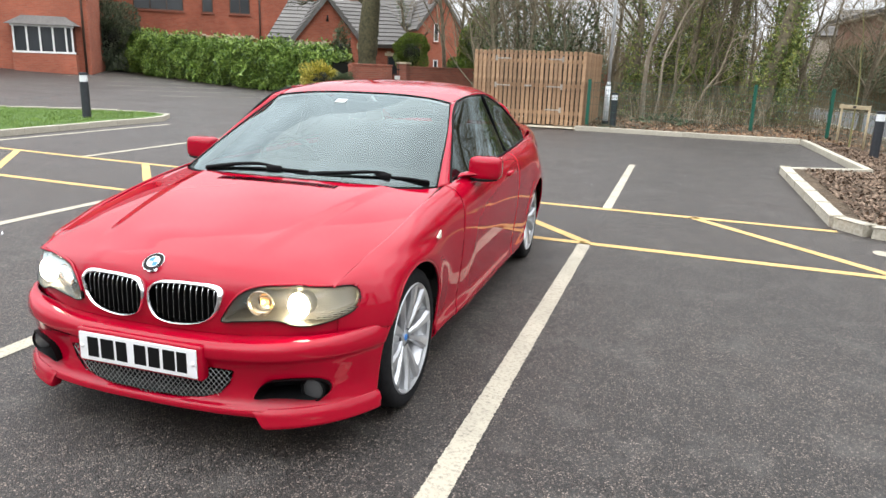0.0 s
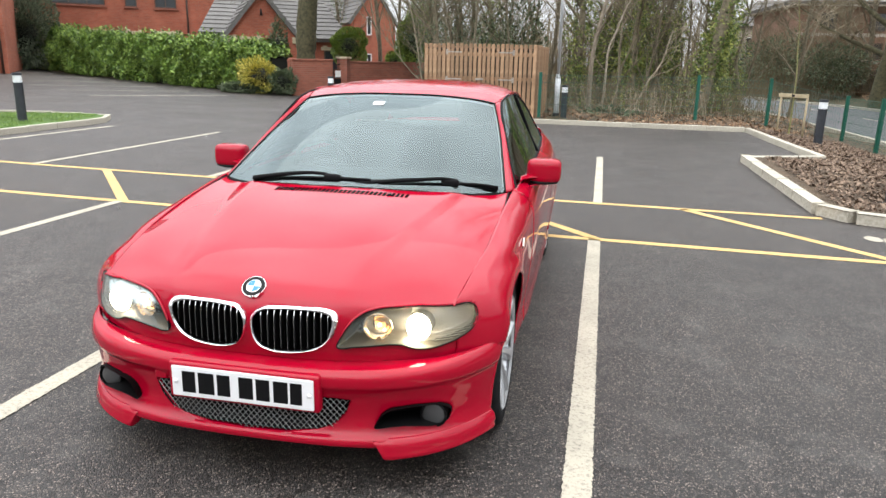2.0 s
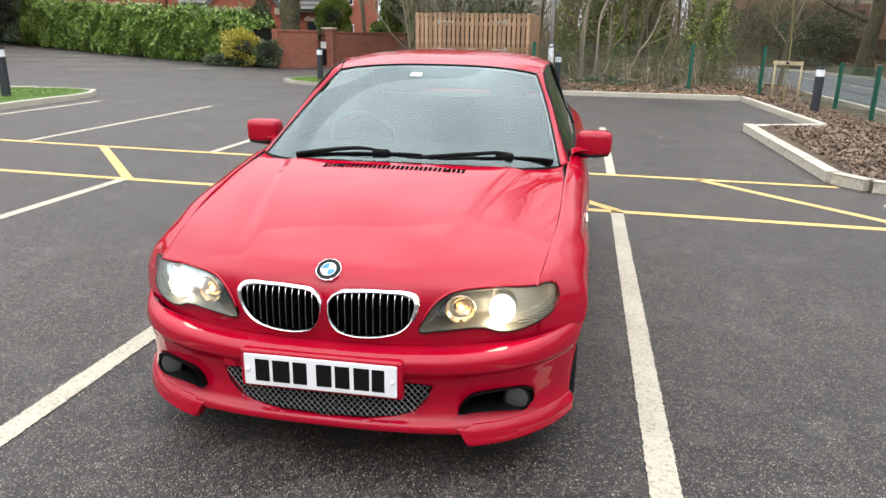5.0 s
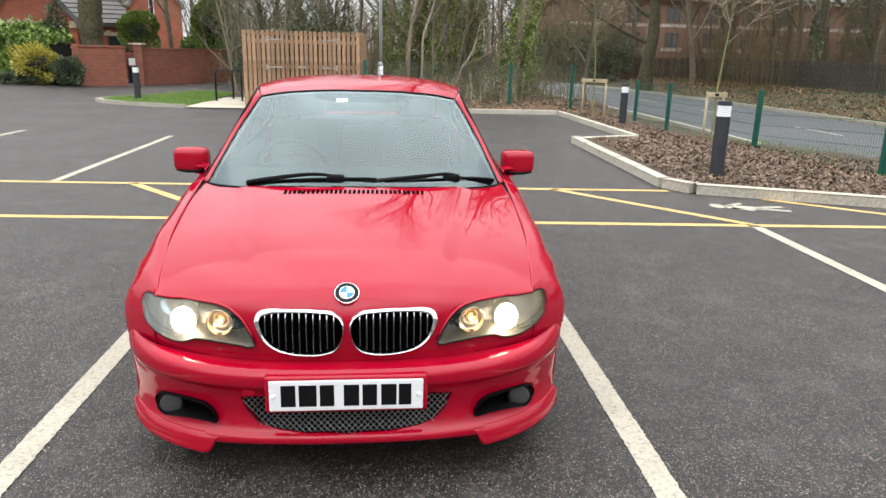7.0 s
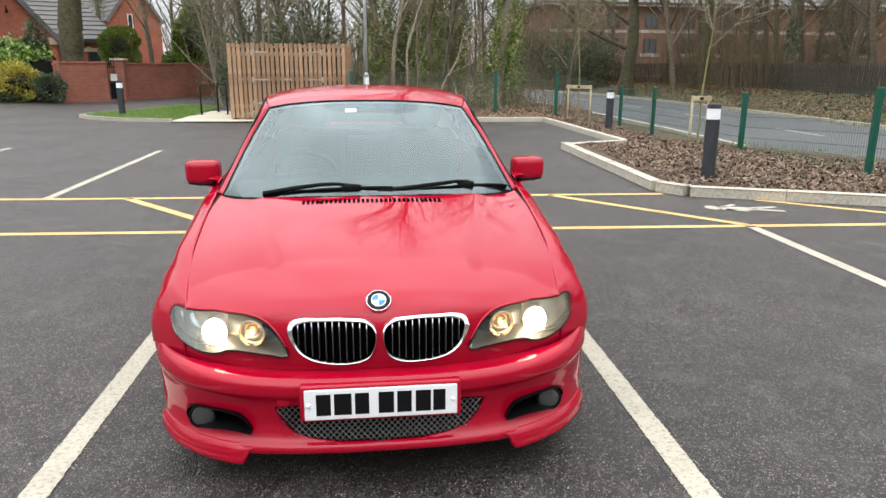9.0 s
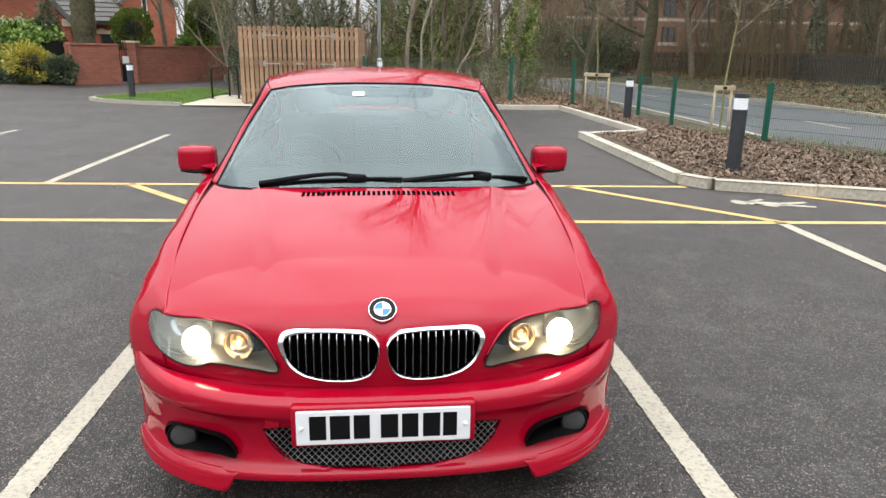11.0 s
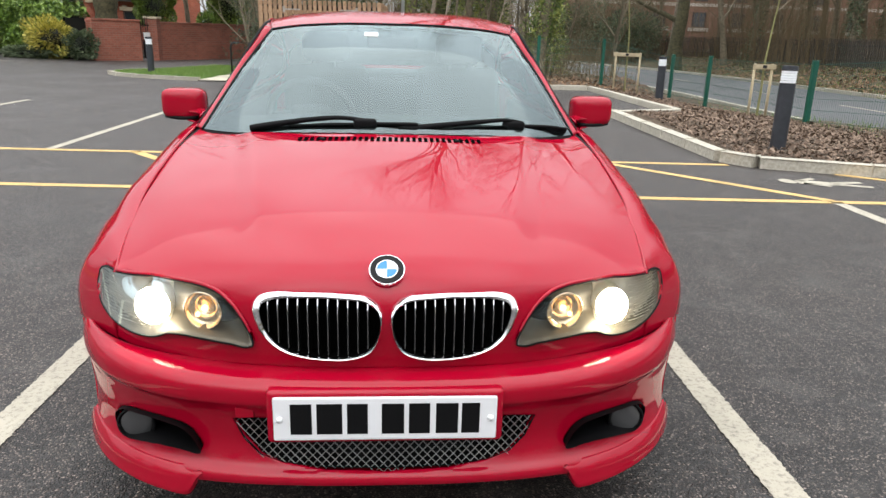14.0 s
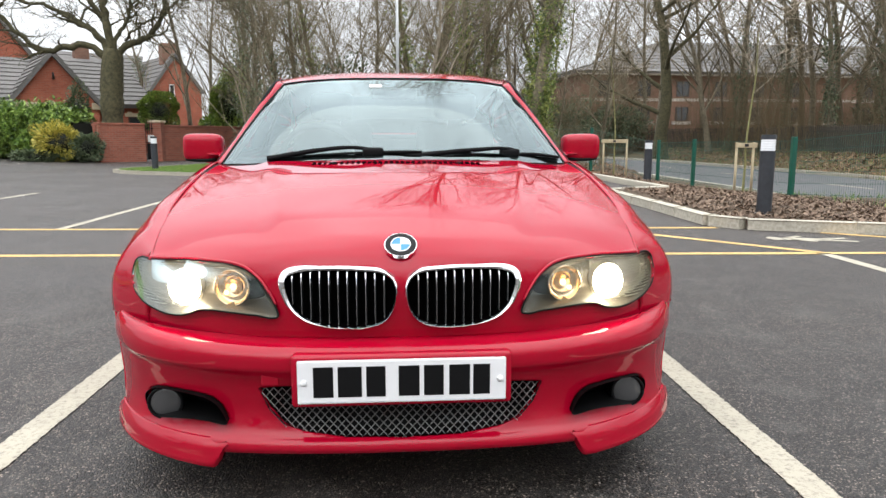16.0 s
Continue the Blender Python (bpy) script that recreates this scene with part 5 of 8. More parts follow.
def ivy_coat(path, radius, n, seed, spread=0.35, top=1.0):
    rng = np.random.default_rng(seed)
    t = rng.beta(1.0, 1.5, n) * top
    p = np.stack([np.interp(t, np.linspace(0, 1, len(path)), path[:, i]) for i in range(3)], 1)
    a = rng.uniform(0, 2 * np.pi, n)
    clump = 0.6 + 0.8 * np.abs(np.sin(t * 17 + a * 2) * np.cos(t * 7.0))
    r = radius * (1.1 - 0.5 * t) + spread * clump * rng.uniform(0.1, 1.0, n) ** 1.6
    p[:, 0] += np.cos(a) * r
    p[:, 1] += np.sin(a) * r
    p[:, 2] -= rng.uniform(0, 0.2, n)
    thick = np.sin(t * 31 + seed) + np.sin(t * 13 + a * 2 + seed * 2) + 0.8 * np.sin(a * 3 - t * 47)
    return p[thick > rng.uniform(-1.6, 0.9, n)]


def ivy_tree(x, y, height, radius, lean, leaves, seed, spread=0.4, top=0.8, foliage="ivy", label="leaning bare tree with its trunk wrapped in ivy"):
    ms = tree_meshes(seed, height, radius, 0.5, 0.05, (12, 8, 5), 0.0, 0.35, lean)
    ob = plant_tree(ms, pose(x, y, float(land(x, y))), label, group="ivy-clad trees")
    path = ms[3][0][0][0]
    part("ivy", leaf_mesh(ivy_coat(path, radius, leaves, seed, spread, top), 0.055, seed), M[foliage], ob, "climbing leafy growth")


ivy_tree(3.80, 21.0, 14, 0.23, (0.19, 0.0), 12000, 91, 0.50, 0.8)
ivy_tree(4.45, 22.0, 9, 0.14, (0.25, 0.05), 5000, 92, 0.42, 0.8)
ivy_tree(1.9, 22.6, 6.6, 0.15, (-0.02, 0.0), 6500, 93, 0.55, 0.95)
ivy_tree(2.7, 24.5, 7.0, 0.18, (0.05, 0.0), 6500, 94, 0.60, 0.95)
ivy_tree(0.1, 24.0, 6.8, 0.17, (0.03, 0.0), 5500, 95, 0.50, 0.9)
ivy_tree(6.2, 27.5, 7.8, 0.17, (-0.05, 0.0), 4500, 96, 0.50, 0.9)
ivy_tree(-3.2, 27.0, 7.4, 0.16, (0.0, 0.0), 4000, 97, 0.45, 0.9)
for k, (x, y, h) in enumerate(((-5.6, 27.2, 7.6), (-4.6, 28.6, 7.4), (-6.3, 29.4, 8.0), (2.2, 25.6, 6.0))):
    ivy_tree(x, y, h, 0.15, (0.0, 0.0), 6500, 190 + k, 1.15, 1.0, "dull_leaf", "dark evergreen tree with ragged hanging foliage")

pale_tree = tree_meshes(101, 8, 0.075, 0.45, 0.09, (9, 6, 4), 0.03, 0.25, (0.03, 0))
plant_tree(pale_tree, pose(0.72, 20.3, 0.1), "slender pale-barked bare tree", "bark_pale", "twig")
plant_tree(tree_meshes(102, 6, 0.045, 0.5, 0.12, (9, 6, 4), 0.02, 0.2, (0.12, 0)), pose(0.98, 20.0, 0.1), "slender pale-barked bare tree", "bark_pale", "twig")

WOOD = [(-2.0, 23.0, 0), (1.2, 26.5, 2), (3.6, 27.0, 3), (-4.3, 25.2, 1), (-5.2, 29.5, 2), (-1.4, 31, 3), (-8.2, 36, 1), (-9.8, 35.5, 3), (-6.6, 38, 2), (5.3, 31.0, 2), (0.5, 36, 1),
        (-11.8, 39, 0), (-13.2, 36.5, 2), (7.2, 23.8, 1), (-7.4, 33.8, 0), (-3.0, 42, 0)]
for k, (x, y, s) in enumerate(WOOD):
    ob = plant_tree(TALL[s], lean_pose(x, y, float(land(x, y)), k * 77, (k * 37) % 7 - 3, (k * 53) % 7 - 3, under_sky(x, y, 14.5, 0.85 + (k * 29 % 10) / 25, 0.265 + 0.04 * (k % 3 - 1))), "tall bare woodland tree", group="woodland trees")
    if k % 2 == 0:
        part("ivy", leaf_mesh(ivy_coat(TALL[s][3][0][0][0], 0.16, 3600, 400 + k, 0.5, 0.62), 0.075, 400 + k), M["ivy" if k % 4 else "dull_leaf"], ob, "climbing ivy")
plant_tree(tree_meshes(61, 18.5, 0.24, 0.36, 0.07, (24, 12, 6), 0.06, 0.45), lean_pose(1.05, 27.6, float(land(1.05, 27.6)), 140), "very tall bare tree rising over the wood", group="woodland trees")
for k in range(15):
    x, y = -5 + (k * 1.61) % 12, 20.6 + (k * 2.37) % 9
    if x < 0.3 and y < 21.5:
        y += 2
    plant_tree(THIN[k % 4], lean_pose(x, y, float(land(x, y)) - 0.1, k * 61, (k * 31) % 22 - 11, (k * 47) % 26 - 13, under_sky(x, y, 9.5, 0.6 + (k * 17 % 10) / 22, 0.25)), "thin bare young tree in the undergrowth", group="young trees")

plant_tree(WIDE[0], lean_pose(14.45, 37.5, float(land(14.45, 37.5)), 20, 0, 0, 1.15), "big bare tree with a mossy trunk on the bank", "bark_oak", group="bank trees")
BANK = [(17.0, 37.0, 0, 1.0), (18.6, 37.5, 3, 1.2), (20.4, 33, 1, 1.1), (20.8, 26.0, 2, 1.25), (22.3, 30, 0, 1.2), (18.9, 42, 1, 1.0), (21.3, 21.0, 1, 1.2), (23.0, 24, 0, 1.25), (16.5, 46, 2, 1.0), (21.7, 16.5, 2, 1.2),
        (24, 19, 1, 1.25), (13.5, 50, 0, 1.0), (22.2, 12.5, 0, 1.2), (25, 35, 2, 1.25), (9.0, 56, 1, 1.0), (27, 27, 0, 1.3), (4, 62, 2, 1.0), (21.5, 8, 1, 1.2), (24, 40, 0, 1.2), (21.0, 36.5, 3, 1.1),
        (22.6, 34, 2, 1.2), (21.6, 28.4, 3, 1.3), (23.6, 28, 1, 1.2), (24.6, 31.5, 3, 1.3), (20.9, 23.4, 0, 1.2), (26, 38, 1, 1.2), (22, 44, 0, 1.1), (28, 45, 2, 1.2), (19.8, 30.2, 2, 1.0)]
for k, (x, y, s, g) in enumerate(BANK):
    ob = plant_tree(TALL[s], lean_pose(x, y, float(land(x, y)), k * 83 + 20, (k * 29) % 8 - 4, (k * 41) % 8 - 4, under_sky(x, y, 14.5, g, 0.36)), "tall bare tree on the bank beyond the lane", "bark_oak", group="bank trees")
    if k % 3 == 1:
        path = TALL[s][3][0][0][0]
        part("ivy", leaf_mesh(ivy_coat(path, 0.16, 2600, 300 + k, 0.38, 0.55), 0.07, 300 + k), M["dull_leaf"], ob, "climbing ivy")
for k in range(46):
    y = 8 + (k * 1.37) % 44
    x = (20.0 if y < 34 else 20.0 - (y - 34) * 0.45) + (k * 0.83) % 5.5
    plant_tree(THIN[k % 4], lean_pose(x, y, float(land(x, y)) - 0.1, k * 57, (k * 31) % 26 - 13, (k * 47) % 22 - 11, 0.55 + (k * 13 % 10) / 18), "thin bare young tree on the bank", twig="twig_red", group="young trees")


def young_tree(x, y, z, h, r, lean, seed, label):
    ms = tree_meshes(seed, h, r, 0.62, 0.05, (9, 5, 3), 0.03, 0.66, lean, twig_r=0.9, limbs_in_crown=True)
    ob = plant_tree(ms, pose(x, y, z), label, "sapling", "twig_pale", "newly planted trees", "sapling")


young_tree(5.66, 17.08, -0.05, 3.8, 0.022, (0.03, 0.0), 111, "staked young tree with slim bare stem")
young_tree(6.60, 11.66, -0.10, 3.3, 0.025, (0.085, 0.0), 112, "staked young tree with a yellowish stem")


def bramble(name, spots, n, seed, height, label, material, reach=0.9):
    """A tangle of arching stems."""
    rng = np.random.default_rng(seed)
    pile = Pile()
    for k in range(n):
        x0, y0, x1, y1 = spots[k % len(spots)]
        x, y = rng.uniform(x0, x1), rng.uniform(y0, y1)
        z = float(land(x, y)) - 0.05
        a = rng.uniform(0, 2 * np.pi)
        h = height * rng.uniform(0.35, 1.2)
        w = reach * rng.uniform(0.2, 1.0)
        d = np.array([math.cos(a), math.sin(a), 0])
        p = [np.array([x, y, z]), np.array([x, y, z + h * 0.6]) + d * w * 0.2, np.array([x, y, z + h]) + d * w * 0.6, np.array([x, y, z + h * rng.uniform(0.6, 1.1)]) + d * w]
        pile.add(*tube_arrays(spline(p, 7), [0.007, 0.007, 0.006, 0.005, 0.004, 0.003, 0.002], 3, False))
    tagged(part(name, pile.mesh(name), M[material]), label, "undergrowth", kind="stuff")


bramble("undergrowth", [(0.9, 18.9, 6.6, 21.5), (-0.4, 20, 6, 24), (-5, 22, 6, 27)], 900, 121, 1.2, "tangled bare stems of woodland undergrowth", "twig_red")
bramble("dry_stems", [(1.2, 18.8, 4.2, 20.5), (0.4, 19.5, 3.0, 21.5)], 130, 122, 0.8, "pale dry stems and broken sticks", "twig_pale", 1.4)
bramble("thicket", [(-9.5, 34.5, -3, 38), (-5, 28, 4, 34)], 1300, 123, 2.8, "dense brown thicket of bare shrubs", "twig_red", 1.6)
bramble("bank_thicket", [(19.8, 6, 25, 30), (17, 30, 24, 44), (10, 44, 18, 56)], 6000, 124, 4.0, "dense brown thicket of bare shrubs on the bank", "twig_red", 1.8)
bramble("far_thicket", [(-8, 48, -2, 58), (-2, 40, 6, 46), (5, 56, 16, 66)], 1500, 125, 4.0, "dense brown thicket far off", "twig", 2.2)


def dead_branch():
    ob = thing("fallen_branch", "pale dead branch leaning in the undergrowth", "branch")
    pile = Pile()
    rng = np.random.default_rng(5)
    out = [[], [], [], []]
    grow(rng, (2.0, 20.6, 0.2), (0.5, 0.1, 0.85), 2.6, 0.045, 0, out, 0.5, 0.14, 0.02, (6, 3), 0.0, 0.3)
    for lev in out:
        for p, r in lev:
            pile.add(*tube_arrays(p, np.maximum(r, 0.006), 5, False))
    part("wood", pile.mesh("wood", True), M["twig_pale"], ob)
    log = thing("log", "weathered log lying on the leafy bed", "log")
    v, f = tube_arrays([(0.9, 20.3, 0.2), (1.5, 19.9, 0.22), (2.3, 19.6, 0.20)], [0.06, 0.07, 0.05], 8)
    part("wood", mesh_of("wood", v, f, True), M["bark_pale"], log)


dead_branch()


def shrub(name, label, at, size, n, seed, material, leaf=0.05, category="shrub", shell=0.35, inner=True, lumps=5, group=""):
    """A bush of many single leaves round a near-black ball that paints its inner shade."""
    rng = np.random.default_rng(seed)
    ob = thing(name, label, category, group, at=pose(*at))
    d = rng.normal(0, 1, (n, 3))
    d /= np.linalg.norm(d, axis=1, keepdims=True)
    ph = rng.uniform(0, 6.28, (lumps, 3))
    bump = 1 + 0.13 * sum(np.sin(d[:, i % 3] * (3 + i) + ph[i, 0]) * np.cos(d[:, (i + 1) % 3] * (2 + i) + ph[i, 1]) for i in range(lumps))
    rad = (1 - shell * rng.uniform(0, 1, n) ** 2) * bump
    p = d * rad[:, None] * np.array(size) / 2 + (0, 0, size[2] / 2)
    p[:, 2] = np.maximum(p[:, 2], 0.02)
    part("leaves", leaf_mesh(p, leaf, seed), M[material], ob)
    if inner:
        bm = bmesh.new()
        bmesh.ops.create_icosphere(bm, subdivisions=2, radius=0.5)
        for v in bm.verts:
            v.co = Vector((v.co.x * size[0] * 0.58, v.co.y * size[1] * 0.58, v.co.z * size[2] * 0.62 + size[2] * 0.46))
        part("shade_core", bm, M["inner_shade"], ob)
    return ob


def hedge():
    ob = thing("laurel_hedge", "long clipped laurel hedge of glossy green leaves", "hedge")
    rng = np.random.default_rng(131)
    n = 60000
    a, b = hedge_line(0.0), hedge_line(1.0)
    d = (b - a) / np.linalg.norm(b - a)
    s = np.array([d[1], -d[0]])
    s = s if s[1] < 0 else -s
    t = rng.uniform(0, 1, n)
    q = rng.uniform(0, 1, n)
    face = rng.uniform(0, 1, n)
    h = 1.76 + 0.13 * np.sin(t * 33) + 0.09 * np.sin(t * 83 + 1) + 0.06 * np.sin(t * 171) - 0.35 * step(0.10, 0.0, t)
    z = np.where(face < 0.72, q ** 0.85 * h, h + rng.normal(0, 0.05, n))
    bulge = 0.48 + 0.16 * np.sin(np.clip(z / h, 0, 1) * math.pi) + 0.13 * np.sin(t * 61 + z * 3) + 0.11 * np.sin(t * 29 - z * 4) + 0.08 * np.sin(t * 137 + z * 6)
    y = np.where(face < 0.72, bulge - 0.22 * rng.uniform(0, 1, n) ** 2, 0.45 - 1.4 * rng.uniform(0, 1, n))
    xy = a + (b - a) * t[:, None] + s * y[:, None]
    shoots = rng.uniform(0, 1, n) < 0.14
    z = np.where(shoots & (face > 0.72), z + rng.uniform(0, 0.34, n), z)
    p = np.concatenate([xy, (rise(xy[:, 0]) + 0.05 + z)[:, None]], 1)
    part("leaves", leaf_mesh(p, 0.10, 132), M["laurel"], ob)
    # solid dark core, its colour standing for shade behind the leaves
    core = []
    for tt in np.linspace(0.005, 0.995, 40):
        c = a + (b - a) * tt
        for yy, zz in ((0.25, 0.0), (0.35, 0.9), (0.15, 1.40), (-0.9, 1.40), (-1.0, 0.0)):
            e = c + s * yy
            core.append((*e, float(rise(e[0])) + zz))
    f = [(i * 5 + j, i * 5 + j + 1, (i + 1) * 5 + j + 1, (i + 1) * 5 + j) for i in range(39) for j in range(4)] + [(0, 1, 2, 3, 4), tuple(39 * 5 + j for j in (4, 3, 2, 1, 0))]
    part("shade_core", mesh_of("shade_core", core, f), M["inner_shade"], ob)


hedge()
shrub("golden_shrub", "golden-yellow variegated shrub beside the hedge", (-12.25, 24.35, 0.15), (1.75, 1.0, 1.30), 3800, 141, "gold_leaf", 0.055)
shrub("dull_shrub", "dark grey-green shrub beside the brick pier", (-11.2, 24.3, 0.12), (1.0, 0.9, 1.0), 2600, 142, "dull_leaf", 0.05)
shrub("low_shrub", "low trailing evergreen at the foot of the pier", (-12.9, 24.2, 0.12), (2.0, 0.8, 0.40), 2600, 143, "dull_leaf", 0.05)
shrub("conifer_shrub", "dark upright conifer behind the hedge", (-12.65, 27.0, 0.2), (1.0, 1.0, 2.75), 4200, 144, "dull_leaf", 0.05)
shrub("grey_shrub", "tall grey-green shrub at the end of the hedge", (-26.6, 28.2, 0.7), (3.3, 2.2, 3.3), 17000, 145, "grey_leaf", 0.075)
shrub("clipped_bush", "round clipped evergreen behind the garden wall", (-10.9, 31.0, 1.25), (1.7, 1.6, 1.65), 14000, 146, "conifer", 0.045, shell=0.15)
shrub("cypress", "bushy bright green cypress behind the garden wall", (-8.5, 34.0, 0.6), (1.75, 1.6, 3.55), 16000, 147, "conifer", 0.055)
shrub("garden_laurel", "pale green laurel behind the garden wall", (-9.2, 33.0, 0.9), (1.0, 0.8, 1.0), 2200, 148, "laurel", 0.06)
shrub("holly", "dark evergreen shrub in the undergrowth", (1.3, 19.3, 0.0), (1.6, 1.0, 0.34), 500, 149, "dull_leaf", 0.05, inner=False)
shrub("bank_evergreen", "dark evergreen shrub on the bank", (14.2, 45.0, 0.3), (4.6, 3.0, 2.8), 5000, 150, "dull_leaf", 0.08, inner=False, shell=0.9)
shrub("bank_evergreen", "dark evergreen shrub on the bank", (11.6, 48.0, 0.3), (5.0, 3.5, 3.4), 6000, 151, "dull_leaf", 0.08, inner=False, shell=0.9)
shrub("wood_evergreen", "dark ivy-covered thicket among the trees", (-2.4, 24.5, 0.0), (3.0, 2.0, 3.6), 7000, 152, "dull_leaf", 0.06, inner=False, shell=0.8)
shrub("wood_evergreen", "dark ivy-covered thicket among the trees", (2.2, 26.0, 0.0), (3.0, 2.4, 4.5), 8000, 153, "ivy", 0.06, inner=False, shell=0.8)

# distance: a belt of bare woodland that closes the view
def far_belt():
    pile = Pile()
    rng = np.random.default_rng(161)
    for k in range(1300):
        a = rng.uniform(-1.25, 1.25)
        r = rng.uniform(75, 130)
        if -0.66 < a < -0.26:
            continue
        x, y = r * math.sin(a), r * math.cos(a)
        h = rng.uniform(4, 10)
        lean = rng.normal(0, 0.12, 2)
        pile.add(*tube_arrays([(x, y, -0.5), (x + lean[0] * h, y + lean[1] * h, h)], [rng.uniform(0.08, 0.3), 0.02], 3, False))
        for j in range(5):
            z = h * rng.uniform(0.3, 0.95)
            b = rng.normal(0, 1.6, 2)
            q = np.array([x + lean[0] * z, y + lean[1] * z, z])
            pile.add(*tube_arrays([q, q + (b[0], b[1], rng.uniform(0.6, 2.6))], [0.05, 0.015], 3, False))
    tagged(part("far_wood", pile.mesh("far_wood"), M["twig"]), "bare woodland far off", "woodland", kind="stuff")


far_belt()


def rear_trees():
    """Unseen trees added behind the camera, to darken what the paint and glass mirror."""
    for k in range(14):
        a = radians(110 + k * 11)
        r = 30 + (k * 7) % 9
        plant_tree(WIDE[k % 3], lean_pose(r * math.sin(a), r * math.cos(a), float(rise(r * math.sin(a))), k * 50, 0, 0, 0.9), "unseen bare tree added behind the camera to darken reflections", group="edge trees")


rear_trees()
# added out of view: blocks low skylight and darkens the bumper's reflections
bramble("rear_thicket", [(-42, -28, 42, -19)], 6500, 171, 12.0, "unseen thicket added behind the camera to block low skylight", "twig", 2.5)

# ---- the red coupe ----
P = {
    "paint": car_paint(),
    "black": plain("satin_black_plastic", (0.004, 0.004, 0.0045), 0.55, spec=0.12),
    "rubber": surface("tyre_rubber", (0.008, 0.008, 0.009), (0.016, 0.016, 0.017), 40, 0.8, bump=0.15, dist=0.002),
    "seal": plain("black_rubber_seal", (0.004, 0.004, 0.0045), 0.6, spec=0.12),
    "chrome": plain("chrome", (0.86, 0.87, 0.89), 0.06, 1.0),
    "alloy": surface("silver_alloy", (0.50, 0.51, 0.53), (0.62, 0.63, 0.65), 20, 0.30, 0.6, bump=0.0, big=3, coat=0.5),
    "dark_metal": plain("dark_metal", (0.10, 0.10, 0.11), 0.4, 0.9),
    "disc": plain("brake_disc_steel", (0.32, 0.31, 0.30), 0.35, 1.0),
    "screen": glass_material("windscreen_glass", (0.72, 0.81, 0.79), 1.5, 1.52),
    "side_glass": glass_material("tinted_side_glass", (0.16, 0.18, 0.17), 1.5, 1.52),
    "rear_glass": glass_material("tinted_rear_glass", (0.40, 0.45, 0.43), 1.2, 1.5),
    "fog_glass": plain("dark_fog_lamp_glass", (0.085, 0.085, 0.088), 0.18, 0.4, coat=0.6),
    "lens": hazy_cover(),
    "reflector": plain("silvered_reflector", (0.60, 0.57, 0.50), 0.34, 0.7),
    "smoke": plain("silver_grey_housing", (0.115, 0.102, 0.080), 0.42, 0.4),
    "bowl": plain("polished_bowl", (0.66, 0.55, 0.40), 0.20, 0.9),
    # glossless black that paints the shade in slots and grilles
    "hollow_shade": plain("painted_hollow_shade", (0.002, 0.002, 0.002), 1.0, spec=0.0),
    "bulb": plain("lit_projector", (1, 1, 1), 0.3, emit=22.0, emit_color=(1.0, 0.88, 0.66)),
    "amber": plain("lit_amber_bulb", (1, 0.7, 0.4), 0.3, emit=4.0, emit_color=(1.0, 0.52, 0.18)),
    "plate": plain("reflective_plate", (0.80, 0.80, 0.81), 0.35),
    "ink": plain("plate_black", (0.004, 0.004, 0.0045), 0.5, spec=0.2),
    "blue": plain("badge_blue", (0.02, 0.20, 0.60), 0.35, coat=0.25),
    "white": plain("badge_white", (0.80, 0.80, 0.80), 0.35, coat=0.25),
    "trim": surface("dark_cabin_plastic", (0.020, 0.021, 0.023), (0.034, 0.035, 0.037), 30, 0.6, bump=0.1),
    "seat": surface("dark_grey_seat_cloth", (0.030, 0.031, 0.034), (0.055, 0.056, 0.060), 60, 0.85, bump=0.3, dist=0.002),
    "headlining": plain("pale_grey_headlining", (0.50, 0.50, 0.48), 0.9),
    "mesh": plain("silver_grille_mesh", (0.22, 0.22, 0.215), 0.36, 0.8),
    "red_lamp": plain("red_tail_lamp", (0.35, 0.01, 0.01), 0.15, coat=1.0),
    "clear_lamp": plain("clear_lamp", (0.75, 0.70, 0.58), 0.2, coat=1.0),
}

for key, gloss in (("rubber", 0.12), ("seat", 0.2), ("trim", 0.3)):
    P[key].node_tree.nodes["Principled BSDF"].inputs["Specular IOR Level"].default_value = gloss

CAR = thing("coupe_car", "shiny red two-door coupe with lit headlights, parked in a bay", "car", at=Matrix.Rotation(radians(1.0), 4, "Z"))


def interp(table, x):
    t = np.array(table, float)
    return np.interp(x, t[:, 0], t[:, 1])


def smooth_interp(table, x):
    t = spline(table, 200)
    return np.interp(x, t[:, 0], t[:, 1])


WHEEL_F, WHEEL_R, WHEEL_Z = 0.705, 3.420, 0.304


ARCH = 0.336


def arch_line(yc, r=ARCH, n=48):
    """The edge of a wheel arch, from its foot behind the wheel over the top to its foot before it."""
    q = [(yc + r, z) for z in np.linspace(0.17, 0.29, 5)]
    q += [(yc + r * math.cos(a), 0.306 + r * math.sin(a)) for a in np.linspace(0, math.pi, n)]
    return q + [(yc - r - 0.12 * (0.306 - z), z) for z in np.linspace(0.29, 0.15, 6)]


def arch_hole(yc):
    return arch_line(yc) + [(yc - ARCH - 0.04, 0.0), (yc + ARCH, 0.0)]


ARCH_F, ARCH_R, ARCH_B = arch_hole(0.712), arch_hole(3.430), arch_hole(0.711)

